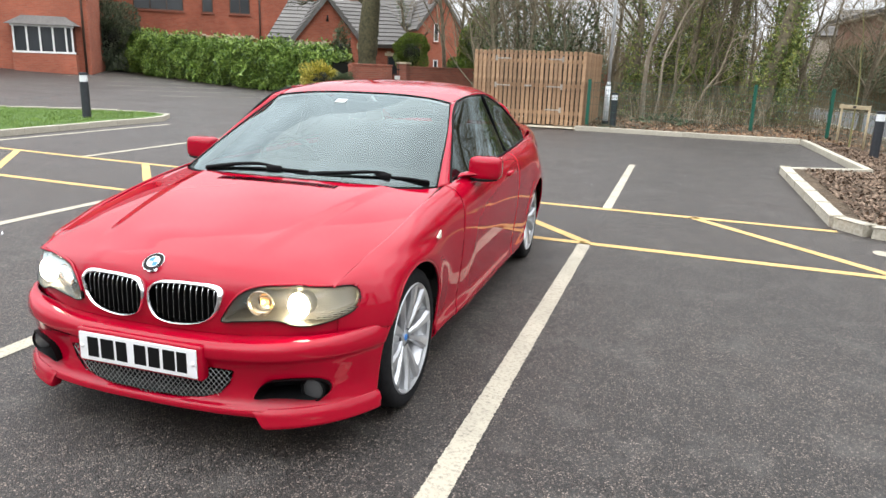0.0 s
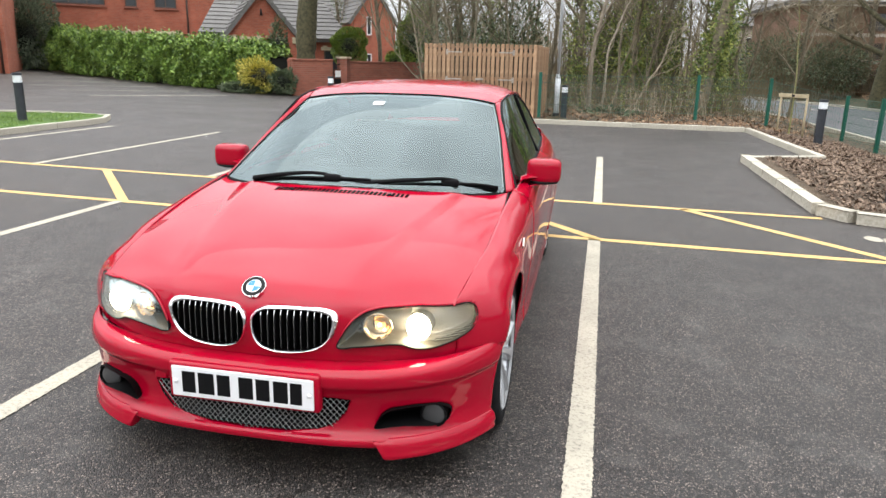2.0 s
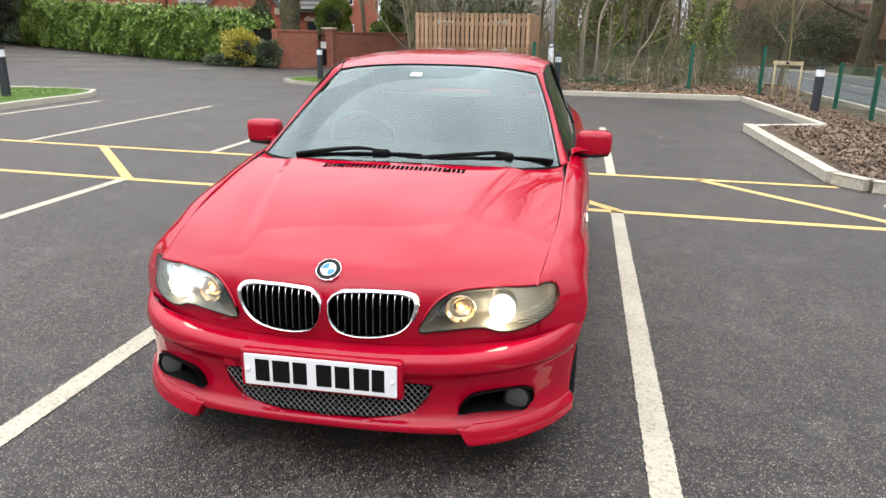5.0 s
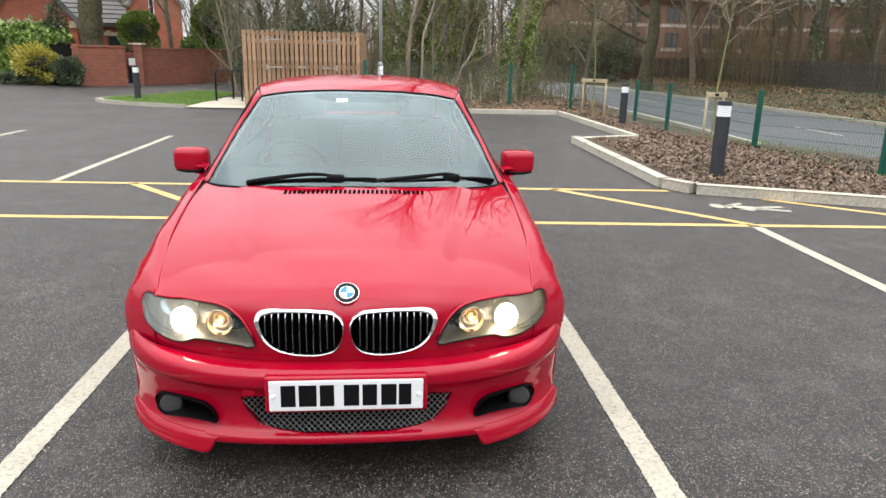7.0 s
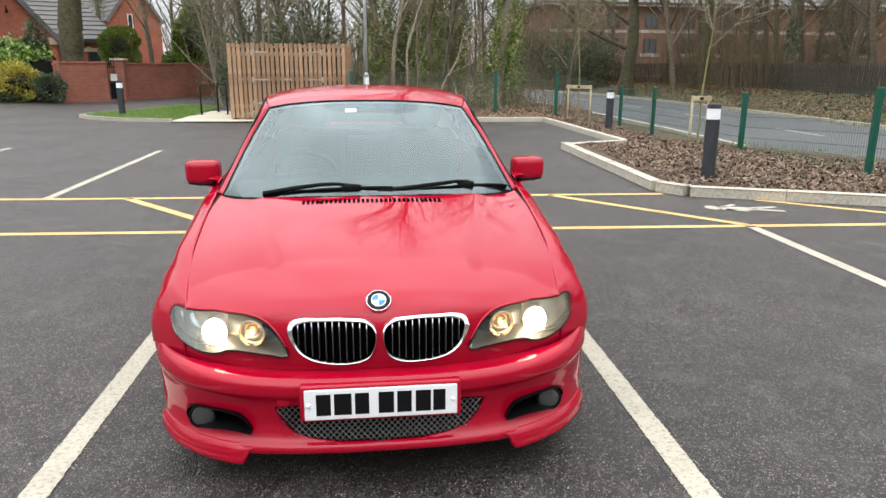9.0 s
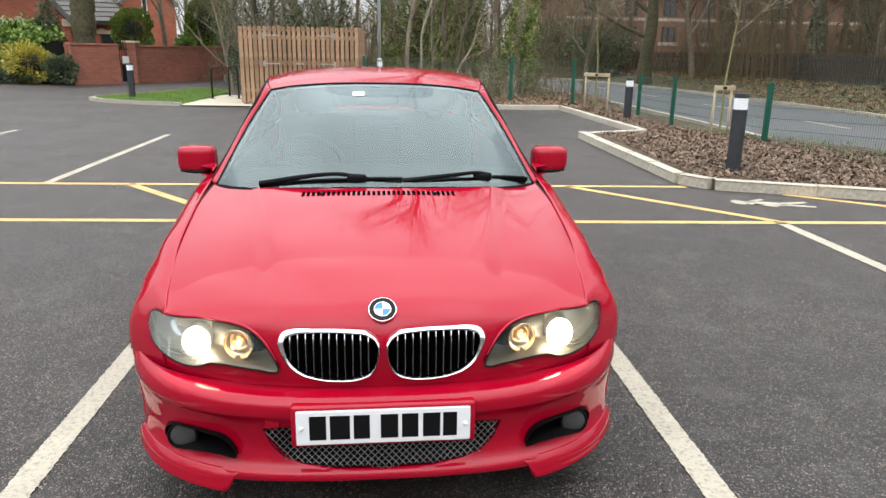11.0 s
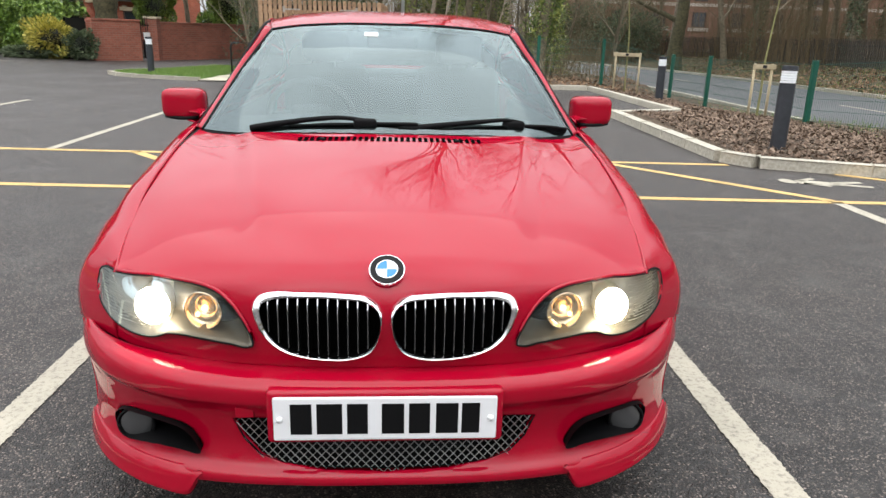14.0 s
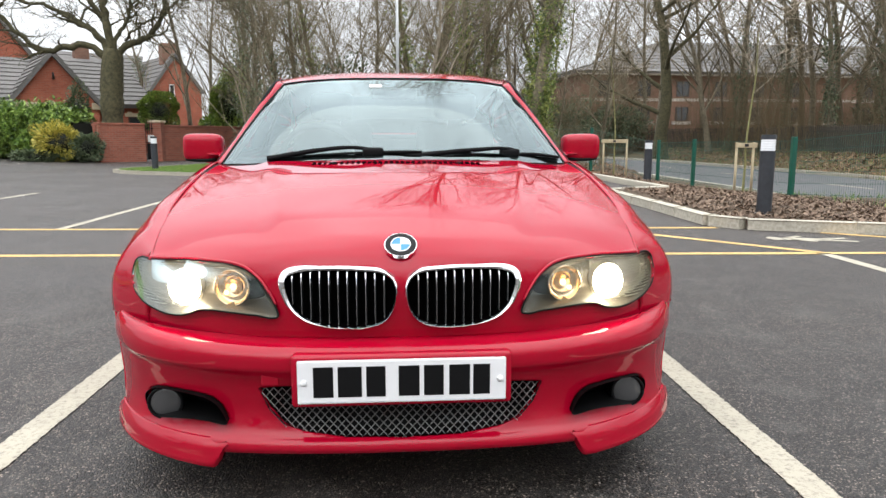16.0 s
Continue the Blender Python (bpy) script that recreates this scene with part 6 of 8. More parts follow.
KIDNEY = [(0.009, 0.590), (0.014, 0.617), (0.038, 0.637), (0.10, 0.646), (0.20, 0.648), (0.276, 0.645), (0.306, 0.634), (0.314, 0.608), (0.305, 0.572), (0.287, 0.537), (0.252, 0.509),
          (0.20, 0.493), (0.14, 0.487), (0.078, 0.491), (0.036, 0.508), (0.015, 0.545)]
HEADLAMP = [(0.313, 0.523), (0.37, 0.524), (0.44, 0.528), (0.50, 0.530), (0.528, 0.527), (0.551, 0.517), (0.573, 0.511), (0.612, 0.509), (0.662, 0.518), (0.709, 0.533), (0.742, 0.552), (0.753, 0.575),
            (0.752, 0.606), (0.742, 0.630), (0.728, 0.640), (0.672, 0.645), (0.574, 0.649), (0.505, 0.649), (0.436, 0.644), (0.402, 0.635), (0.372, 0.617), (0.342, 0.581), (0.322, 0.546)]
FOG_HOLE = [(0.692, 0.287), (0.671, 0.307), (0.606, 0.318), (0.539, 0.315), (0.494, 0.306), (0.470, 0.288), (0.457, 0.266), (0.449, 0.247), (0.505, 0.248), (0.555, 0.248), (0.600, 0.243), (0.655, 0.237), (0.686, 0.252)]
MESH_HOLE = [(-0.366, 0.338), (-0.343, 0.285), (-0.305, 0.244), (-0.25, 0.224), (-0.15, 0.212), (0, 0.208), (0.15, 0.212), (0.25, 0.224), (0.305, 0.244), (0.343, 0.285), (0.366, 0.338), (0.30, 0.345), (0, 0.347), (-0.30, 0.345)]


def closed_spline(poly, n):
    """n points round a smooth closed outline."""
    p = [tuple(q) for q in poly]
    e = np.array(p[-3:] + p + p[:4], float)
    t = np.r_[0, np.cumsum(np.linalg.norm(np.diff(e, axis=0), axis=1))]
    q = spline(e, 1200)
    at = np.linspace(t[3], t[3 + len(p)], n, endpoint=False)
    s = np.linspace(0, t[-1], 1200)
    return np.stack([np.interp(at, s, q[:, i]) for i in range(2)], 1)


PLAN = [(0, 0.016), (0.20, 0.020), (0.36, 0.036), (0.50, 0.068), (0.615, 0.120), (0.708, 0.192), (0.781, 0.285), (0.830, 0.385), (0.848, 0.47)]


def bumper():
    """The front bumper: one skin from under the lip to the shelf below the grille."""
    n = 150
    plan = spline(PLAN, n)
    t = np.gradient(plan, axis=0)
    t /= np.linalg.norm(t, axis=1, keepdims=True)
    inward = np.stack([-t[:, 1], t[:, 0]], 1)
    s = np.linspace(0, 1, n)
    levels = [  # height at the middle, at the side; set back at the middle, at the side
        (0.165, 0.150, 0.150, 0.07), (0.163, 0.148, 0.045, 0.03), (0.168, 0.152, 0.016, 0.012), (0.180, 0.172, 0.004, 0.005), (0.198, 0.200, 0.006, 0.006), (0.213, 0.225, 0.024, 0.010), (0.255, 0.258, 0.040, 0.013),
        (0.315, 0.312, 0.037, 0.012), (0.360, 0.362, 0.024, 0.008), (0.384, 0.398, 0.008, 0.004), (0.390, 0.404, 0.003, 0.0), (0.408, 0.424, 0.0, -0.003), (0.430, 0.452, 0.002, 0.0), (0.446, 0.470, 0.015, 0.006),
        (0.456, 0.479, 0.042, 0.012), (0.461, 0.483, 0.085, 0.020)]
    curves = []
    for zc, zs, oc, os_ in levels:
        w = step(0.35, 0.95, s)
        off = oc * (1 - w) + os_ * w
        z = zc * (1 - step(0.2, 1.0, s)) + zs * step(0.2, 1.0, s)
        curves.append(np.concatenate([plan + inward * off[:, None], z[:, None]], 1))
    nv = 96
    g = np.stack([spline(np.stack([c[i] for c in curves]), nv) for i in range(n)])
    v, f = g.reshape(-1, 3), grid_faces(n, nv)
    v, f = cut(v, f, [0, 2], closed_spline(FOG_HOLE, 90))
    half = [(x, z) for x, z in MESH_HOLE if x >= 0]
    v, f = cut(v, f, [0, 2], [(-0.02, 0.208)] + half[1:-1] + [(0.30, 0.345), (-0.02, 0.347)])
    v[np.abs(v[:, 0]) < 0.004, 0] = 0
    v, f = cut(v, f, [1, 2], ARCH_B)
    v, f = mirrored(v, f)
    b = sheet("front_bumper", v, f, P["paint"], CAR, 0.010)
    # plinth behind the number plate
    plinth = bm_box((-0.277, 0.006, 0.304), (0.277, 0.055, 0.441), 0.012, 3)
    part("plate_plinth", smooth_bm(plinth), P["paint"], b).data.set_sharp_from_angle(angle=radians(40))
    for sgn in (1, -1):
        # corner splitter
        q = plan[(plan[:, 0] > 0.445)]
        tq = np.gradient(q, axis=0)
        tq /= np.linalg.norm(tq, axis=1, keepdims=True)
        iq = np.stack([-tq[:, 1], tq[:, 0]], 1)
        m = len(q)
        u = np.linspace(0, 1, m)
        rows = []
        for z0, z1, o0, o1 in ((0.205, 0.215, 0.012, 0.004), (0.188, 0.190, -0.004, -0.006), (0.160, 0.165, -0.010, -0.010), (0.134, 0.150, -0.012, -0.010), (0.126, 0.144, -0.004, -0.004), (0.130, 0.148, 0.030, 0.02)):
            off = (o0 * (1 - u) + o1 * u)
            zz = z0 * (1 - u) + z1 * u + 0.004 * np.sin(u * 3.1)
            zz = zz + (0.200 - zz) * (1 - step(0.0, 0.07, u)) * 0.9
            off = off + 0.010 * (1 - step(0.0, 0.12, u))
            c = np.concatenate([q + iq * off[:, None], zz[:, None]], 1)
            rows.append(c)
        g2 = np.stack([spline(np.stack([c[i] for c in rows]), 22) for i in range(m)])
        v2, f2 = g2.reshape(-1, 3), grid_faces(m, 22)
        v2, f2 = cut(v2, f2, [1, 2], ARCH_B)
        if sgn < 0:
            v2, f2 = v2 * (-1, 1, 1), f2[:, ::-1]
        sheet("corner_splitter", v2, f2, P["paint"], b, 0.012)
        # dark duct behind the fog lamp
        duct = Pile()
        rim = closed_spline(FOG_HOLE, 60)
        y = smooth_interp(PLAN, rim[:, 0])
        o = np.stack([rim[:, 0], y + 0.012, rim[:, 1]], 1)
        c = rim.mean(0)
        i_ = np.stack([c[0] + (rim[:, 0] - c[0]) * 0.9, y + 0.13, c[1] + (rim[:, 1] - c[1]) * 0.85], 1)
        vv = np.r_[o, i_] * (sgn, 1, 1)
        ff = [(k, (k + 1) % 60, 60 + (k + 1) % 60, 60 + k) for k in range(60)] + [tuple(range(60, 120))]
        part("fog_lamp_duct", mesh_of("fog_lamp_duct", vv, ff, True, 40), P["black"], b)
        fog = part("fog_lamp", smooth_bm(bm_cyl((sgn * 0.634, 0.172, 0.267), (sgn * 0.634, 0.24, 0.267), 0.045, n=28)), P["black"], b)
        fog.data.set_sharp_from_angle(angle=radians(40))
        bowl = bmesh.new()
        bmesh.ops.create_uvsphere(bowl, u_segments=24, v_segments=12, radius=0.040, matrix=Matrix.Translation((sgn * 0.634, 0.171, 0.267)) @ Matrix.Diagonal((1, 0.12, 1, 1)))
        part("glass", smooth_bm(bowl), P["fog_glass"], fog, "dark glossy fog lamp glass")
        part("ring", mesh_of("ring", *tube_arrays([(sgn * (0.634 + 0.045 * math.cos(a)), 0.169, 0.267 + 0.043 * math.sin(a)) for a in np.linspace(0, 6.2832, 33)], 0.004, 6), True), P["black"], fog)
    # expanded mesh in the lower opening
    pile = Pile()
    xs = np.arange(-0.50, 0.50, 0.0215)
    for d in (1, -1):
        for x in xs:
            pts = []
            for k in np.linspace(0, 1, 14):
                z = 0.180 + 0.172 * k
                xx = x + d * 0.152 * (k - 0.5)
                pts.append((xx, z))
            pts = np.array(pts)
            ok = inside([(a * 1.012, c - 0.016 * (c < 0.26)) for a, c in MESH_HOLE], pts)
            if ok.sum() < 2:
                continue
            q = pts[ok]
            yy = smooth_interp(PLAN, np.abs(q[:, 0])) + 0.037 + 0.002 * d
            pile.add(*tube_arrays(np.stack([q[:, 0], yy, q[:, 1]], 1), 0.0014, 4, False))
    part("grille_mesh", pile.mesh("grille_mesh"), P["mesh"], b, "diamond wire mesh")
    rim = np.array(MESH_HOLE)
    y = smooth_interp(PLAN, np.abs(rim[:, 0]))
    o = np.stack([rim[:, 0], y + 0.030, rim[:, 1]], 1)
    i_ = np.stack([rim[:, 0] * 0.98, y + 0.13, rim[:, 1] - 0.02 * (rim[:, 1] < 0.3)], 1)
    k = len(rim)
    part("lower_duct", mesh_of("lower_duct", np.r_[o, i_], [(j, (j + 1) % k, k + (j + 1) % k, k + j) for j in range(k)] + [tuple(range(k, 2 * k))]), P["black"], b)
    # tow-eye cover
    x, y = -0.335, float(smooth_interp(PLAN, 0.335)) + 0.0185
    part("tow_eye_cover", bm_box((x - 0.022, y - 0.003, 0.350), (x + 0.022, y + 0.02, 0.386), 0.003), P["paint"], b)
    return b


bumper()


def number_plate():
    ob = part("number_plate", bm_box((-0.26, 0.0, 0.317), (0.26, 0.0055, 0.428), 0.004, 2), P["plate"], CAR, "white number plate with black bars")
    for a, b in ((555, 590), (598, 640), (648, 682), (705, 742), (750, 785), (795, 832), (838, 868)):
        x0, x1 = (a - 712) * 0.52 / 370, (b - 712) * 0.52 / 370
        part("character_bar", bm_box((x0, -0.0012, 0.3335), (x1, 0.001, 0.4115), 0.0), P["ink"], ob)
    for x in (-0.245, 0.245):
        part("screw_cap", smooth_bm(bm_cyl((x, -0.006, 0.372), (x, 0.001, 0.372), 0.006, 0.009, n=12)), P["white"], ob)


number_plate()

HOOD_ROWS = [
    [(0, 0.088, 0.458), (0.15, 0.090, 0.458), (0.30, 0.103, 0.459), (0.42, 0.126, 0.460), (0.55, 0.170, 0.462), (0.65, 0.223, 0.464), (0.70, 0.266, 0.466)],
    [(0, 0.080, 0.520), (0.15, 0.083, 0.520), (0.30, 0.098, 0.520), (0.42, 0.125, 0.520), (0.55, 0.172, 0.522), (0.65, 0.226, 0.526), (0.70, 0.268, 0.530)],
    [(0, 0.079, 0.580), (0.15, 0.083, 0.580), (0.30, 0.100, 0.578), (0.42, 0.132, 0.576), (0.55, 0.182, 0.576), (0.65, 0.234, 0.578), (0.695, 0.268, 0.580)],
    [(0, 0.088, 0.630), (0.15, 0.090, 0.632), (0.30, 0.106, 0.628), (0.42, 0.143, 0.618), (0.55, 0.190, 0.618), (0.64, 0.236, 0.622), (0.688, 0.264, 0.624)],
    [(0, 0.108, 0.664), (0.15, 0.108, 0.668), (0.30, 0.122, 0.660), (0.42, 0.153, 0.645), (0.55, 0.196, 0.640), (0.63, 0.232, 0.644), (0.680, 0.255, 0.646)],
    [(0, 0.145, 0.698), (0.15, 0.147, 0.698), (0.30, 0.162, 0.690), (0.42, 0.192, 0.676), (0.55, 0.235, 0.664), (0.63, 0.268, 0.658), (0.684, 0.290, 0.654)],
    [(0, 0.250, 0.735), (0.15, 0.251, 0.734), (0.30, 0.262, 0.728), (0.42, 0.285, 0.718), (0.55, 0.318, 0.703), (0.64, 0.345, 0.690), (0.695, 0.365, 0.679)],
    [(0, 0.450, 0.782), (0.16, 0.451, 0.781), (0.32, 0.458, 0.775), (0.45, 0.470, 0.764), (0.57, 0.485, 0.748), (0.66, 0.495, 0.731), (0.716, 0.505, 0.716)],
    [(0, 0.750, 0.836), (0.17, 0.750, 0.835), (0.33, 0.755, 0.829), (0.47, 0.760, 0.819), (0.59, 0.765, 0.803), (0.68, 0.768, 0.787), (0.738, 0.770, 0.772)],
    [(0, 1.000, 0.866), (0.17, 1.002, 0.865), (0.33, 1.010, 0.861), (0.47, 1.020, 0.857), (0.59, 1.035, 0.843), (0.68, 1.045, 0.832), (0.746, 1.055, 0.826)],
    [(0, 1.085, 0.876), (0.17, 1.092, 0.875), (0.33, 1.110, 0.871), (0.47, 1.140, 0.870), (0.59, 1.190, 0.862), (0.67, 1.245, 0.858), (0.735, 1.325, 0.861)],
]


def bonnet_grid():
    g = loft(HOOD_ROWS, 130, 190)
    g = relaxed(g, 260, step(0.17, 0.34, g[..., 1]))
    x, y = g[..., 0], g[..., 1]
    ridge = 0.315 + 0.20 * np.clip((y - 0.15) / 1.0, 0, 1)
    g[..., 2] += 0.009 * (1 - step(-0.022, 0.055, x - ridge)) * step(0.14, 0.40, y)
    return g


BONNET = bonnet_grid()


def on_bonnet(x, y):
    p = BONNET.reshape(-1, 3)
    p = p[p[:, 2] > 0.65]
    d = (p[:, 0] - abs(x)) ** 2 + (p[:, 1] - y) ** 2
    k = np.argsort(d)[:12]
    q = np.c_[p[k, :2] - (abs(x), y), np.ones(12)]
    return float(np.linalg.lstsq(q, p[k, 2], rcond=None)[0][2])


def bonnet():
    v, f = BONNET.reshape(-1, 3), grid_faces(*BONNET.shape[:2])
    ring = np.array([0.160, 0.572]) + (closed_spline(KIDNEY, 80) - (0.160, 0.572)) * 0.955
    front = v[f].mean(1)[:, 1] < 0.5
    v, kept = cut(v, f[front], [0, 2], ring)
    c = np.array(HEADLAMP).mean(0)
    v, kept = cut(v, kept, [0, 2], c + (closed_spline(HEADLAMP, 120) - c) * 0.997)
    f = np.r_[kept, f[~front]]
    v, f = mirrored(v, f)
    ob = sheet("bonnet", v, f, P["paint"], CAR, 0.008)
    # slots of the air intake: black blocks on the skin paint the shaded holes
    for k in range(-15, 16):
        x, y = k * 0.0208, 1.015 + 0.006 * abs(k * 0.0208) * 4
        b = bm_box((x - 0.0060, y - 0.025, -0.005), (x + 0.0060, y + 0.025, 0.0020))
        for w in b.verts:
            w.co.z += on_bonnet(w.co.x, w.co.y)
        part("vent_slot", b, P["hollow_shade"], ob)
    edge = BONNET[-1, 85:, :] + (0.0025, 0, -0.001)
    for sgn in (1, -1):
        part("shut_line", mesh_of("shut_line", *tube_arrays(edge * (sgn, 1, 1), 0.0032, 5), True), P["ink"], ob)
    for x in (-0.235, 0.235):
        z = on_bonnet(x, 1.015)
        part("washer_jet", smooth_bm(bm_cyl((x, 1.012, z - 0.004), (x, 1.012, z + 0.007), 0.010, 0.007, n=12)), P["black"], ob)
    return ob


bonnet()


def badge():
    nose = BONNET.reshape(-1, 3)
    y = 0.134
    z = nose[(nose[:, 0] ** 2 + (nose[:, 1] - y) ** 2).argmin(), 2]
    m = Matrix.Translation((0, y - 0.004, z + 0.001)) @ Matrix.Rotation(radians(36), 4, "X") @ Matrix.Scale(1.05, 4)

    def disc(r0, r1, z0, a0=0.0, a1=2 * math.pi, n=40):
        bm = bmesh.new()
        an = np.linspace(a0, a1, n)
        o = [bm.verts.new((r1 * math.cos(a), r1 * math.sin(a), z0)) for a in an]
        if r0 > 0:
            i = [bm.verts.new((r0 * math.cos(a), r0 * math.sin(a), z0)) for a in an]
            for k in range(n - 1):
                bm.faces.new((o[k], o[k + 1], i[k + 1], i[k]))
        else:
            i = bm.verts.new((0, 0, z0))
            for k in range(n - 1):
                bm.faces.new((o[k], o[k + 1], i))
        for vv in bm.verts:
            vv.co = m @ vv.co
        return bm

    body = bmesh.new()
    bmesh.ops.create_cone(body, cap_ends=True, segments=40, radius1=0.0415, radius2=0.0405, depth=0.008, matrix=m @ Matrix.Translation((0, 0, 0.001)))
    ob = part("bonnet_badge", smooth_bm(body), P["chrome"], CAR, "round badge, black rim with blue and white quarters")
    ob.data.set_sharp_from_angle(angle=radians(40))
    part("rim", disc(0.0245, 0.0385, 0.0062), P["ink"], ob)
    part("ring", disc(0.0232, 0.0248, 0.0066), P["chrome"], ob)
    for k in range(4):
        part("quarter", disc(0, 0.0232, 0.0064, k * math.pi / 2, (k + 1) * math.pi / 2, 12), P["white" if k % 2 == 0 else "blue"], ob)


badge()


def kidney_y(x, z):
    return 0.068 + 0.25 * x * x + 0.50 * np.maximum(0, np.asarray(z) - 0.61) - 0.02 * (0.60 - np.asarray(z))


def kidney(sgn):
    ring = closed_spline(KIDNEY, 96)
    pad = np.r_[ring[-2:], ring, ring[:2]]
    ring = np.stack([np.convolve(pad[:, i], np.ones(5) / 5, "valid") for i in range(2)], 1)
    c = np.array([0.160, 0.572])
    ring = c + (ring - c) * 1.004
    top = step(0.56, 0.65, ring[:, 1])
    out = step(0.22, 0.30, ring[:, 0])
    w = 0.0075 + 0.0035 * top + 0.0085 * out * (0.35 + 0.65 * step(0.50, 0.58, ring[:, 1]))
    w = np.convolve(np.r_[w[-6:], w, w[:6]], np.ones(13) / 13, 'valid')
    d = c - ring
    # width of the surround is taken across the outline
    t = np.roll(ring, -4, 0) - np.roll(ring, 4, 0)
    n_ = np.stack([-t[:, 1], t[:, 0]], 1)
    n_ /= np.linalg.norm(n_, axis=1, keepdims=True)
    n_ *= np.sign((n_ * d).sum(1))[:, None]
    inner = ring + n_ * w[:, None]
    mid = ring + n_ * (w * 0.5)[:, None]
    out2 = ring - n_ * 0.0015
    rows = []
    for q, dy in ((out2, 0.022), (out2, 0.006), (ring + n_ * 0.002, -0.003), (mid, -0.006), (inner - n_ * 0.001, -0.002), (inner, 0.004)):
        rows.append(np.stack([q[:, 0], kidney_y(q[:, 0], q[:, 1]) + dy, q[:, 1]], 1))
    k = len(ring)
    v = np.concatenate(rows) * (sgn, 1, 1)
    f = [(r * k + j, r * k + (j + 1) % k, (r + 1) * k + (j + 1) % k, (r + 1) * k + j) for r in range(len(rows) - 1) for j in range(k)]
    ob = part("kidney_grille", mesh_of("kidney_grille", v, f, True, 50), P["chrome"], CAR, "chrome-framed black kidney grille")
    # wall and backing coloured black for the shade inside the grille
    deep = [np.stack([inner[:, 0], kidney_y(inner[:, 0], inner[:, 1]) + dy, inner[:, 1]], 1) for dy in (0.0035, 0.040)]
    part("inner_wall", mesh_of("inner_wall", np.concatenate(deep) * (sgn, 1, 1), [(j, (j + 1) % k, k + (j + 1) % k, k + j) for j in range(k)], True), P["hollow_shade"], ob)
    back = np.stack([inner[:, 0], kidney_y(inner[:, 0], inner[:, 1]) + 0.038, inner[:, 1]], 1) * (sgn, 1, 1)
    part("backing", mesh_of("backing", back, [tuple(range(k))]), P["hollow_shade"], ob)
    xs = np.linspace(0.044, 0.278, 11)
    for x in xs:
        hit = [z for z in np.linspace(0.48, 0.66, 160) if inside(inner, np.array([[x, z]]))[0]]
        if len(hit) < 4:
            continue
        z0, z1 = hit[0] + 0.001, hit[-1] - 0.001
        zz = np.linspace(z0, z1, 9)
        y0 = kidney_y(x, zz) + 0.010
        bl = [np.stack([np.full(9, sgn * (x + dx)), y0 + dy, zz], 1) for dx, dy in ((-0.0022, 0.026), (-0.0016, 0.0), (0.0016, 0.0), (0.0022, 0.026))]
        v = np.stack(bl, 1).reshape(-1, 3)
        f = [(i * 4 + j, (i + 1) * 4 + j, (i + 1) * 4 + j + 1, i * 4 + j + 1) for i in range(8) for j in range(3)]
        sl = part("slat", mesh_of("slat", v, f), P["ink"], ob)
        edge = np.stack([np.full(9, sgn * x), y0 - 0.0008, zz], 1)
        part("slat_edge", mesh_of("slat_edge", *tube_arrays(edge, [0.0005, 0.0006, 0.0006, 0.0007, 0.0007, 0.0008, 0.0010, 0.0016, 0.0018], 5)), P["chrome"], sl)


kidney(1)
kidney(-1)

LAMP_PLAN = [(0.300, 0.082), (0.40, 0.108), (0.50, 0.142), (0.576, 0.175), (0.64, 0.212), (0.70, 0.264), (0.752, 0.326)]


def lamp_base(x, z):
    return smooth_interp(LAMP_PLAN, x) + (np.asarray(z) - 0.56) * (0.12 + 0.2 * step(0.60, 0.72, x))


def lamp_top():
    """How far the cover must lean back to meet the bonnet along its upper edge."""
    nose = BONNET[:, :110].reshape(-1, 3)
    table = []
    for x, z in HEADLAMP[14:]:
        k = ((nose[:, 0] - min(x, 0.68)) ** 2 + (nose[:, 2] - z) ** 2).argmin()
        table.append((x, (0.6 if x > 0.70 else 1.0) * float(np.clip(nose[k, 1] - lamp_base(min(x, 0.68), z) - 0.001, 0, 0.05))))
    return np.array(sorted(table))


LAMP_TOP = lamp_top()


def lamp_y(x, z):
    edge = smooth_interp([(a, b) for a, b in sorted(HEADLAMP[14:])], np.asarray(x))
    lean = np.interp(x, LAMP_TOP[:, 0], LAMP_TOP[:, 1])
    return lamp_base(x, z) + lean * step(-0.060, 0.0, np.asarray(z) - edge)


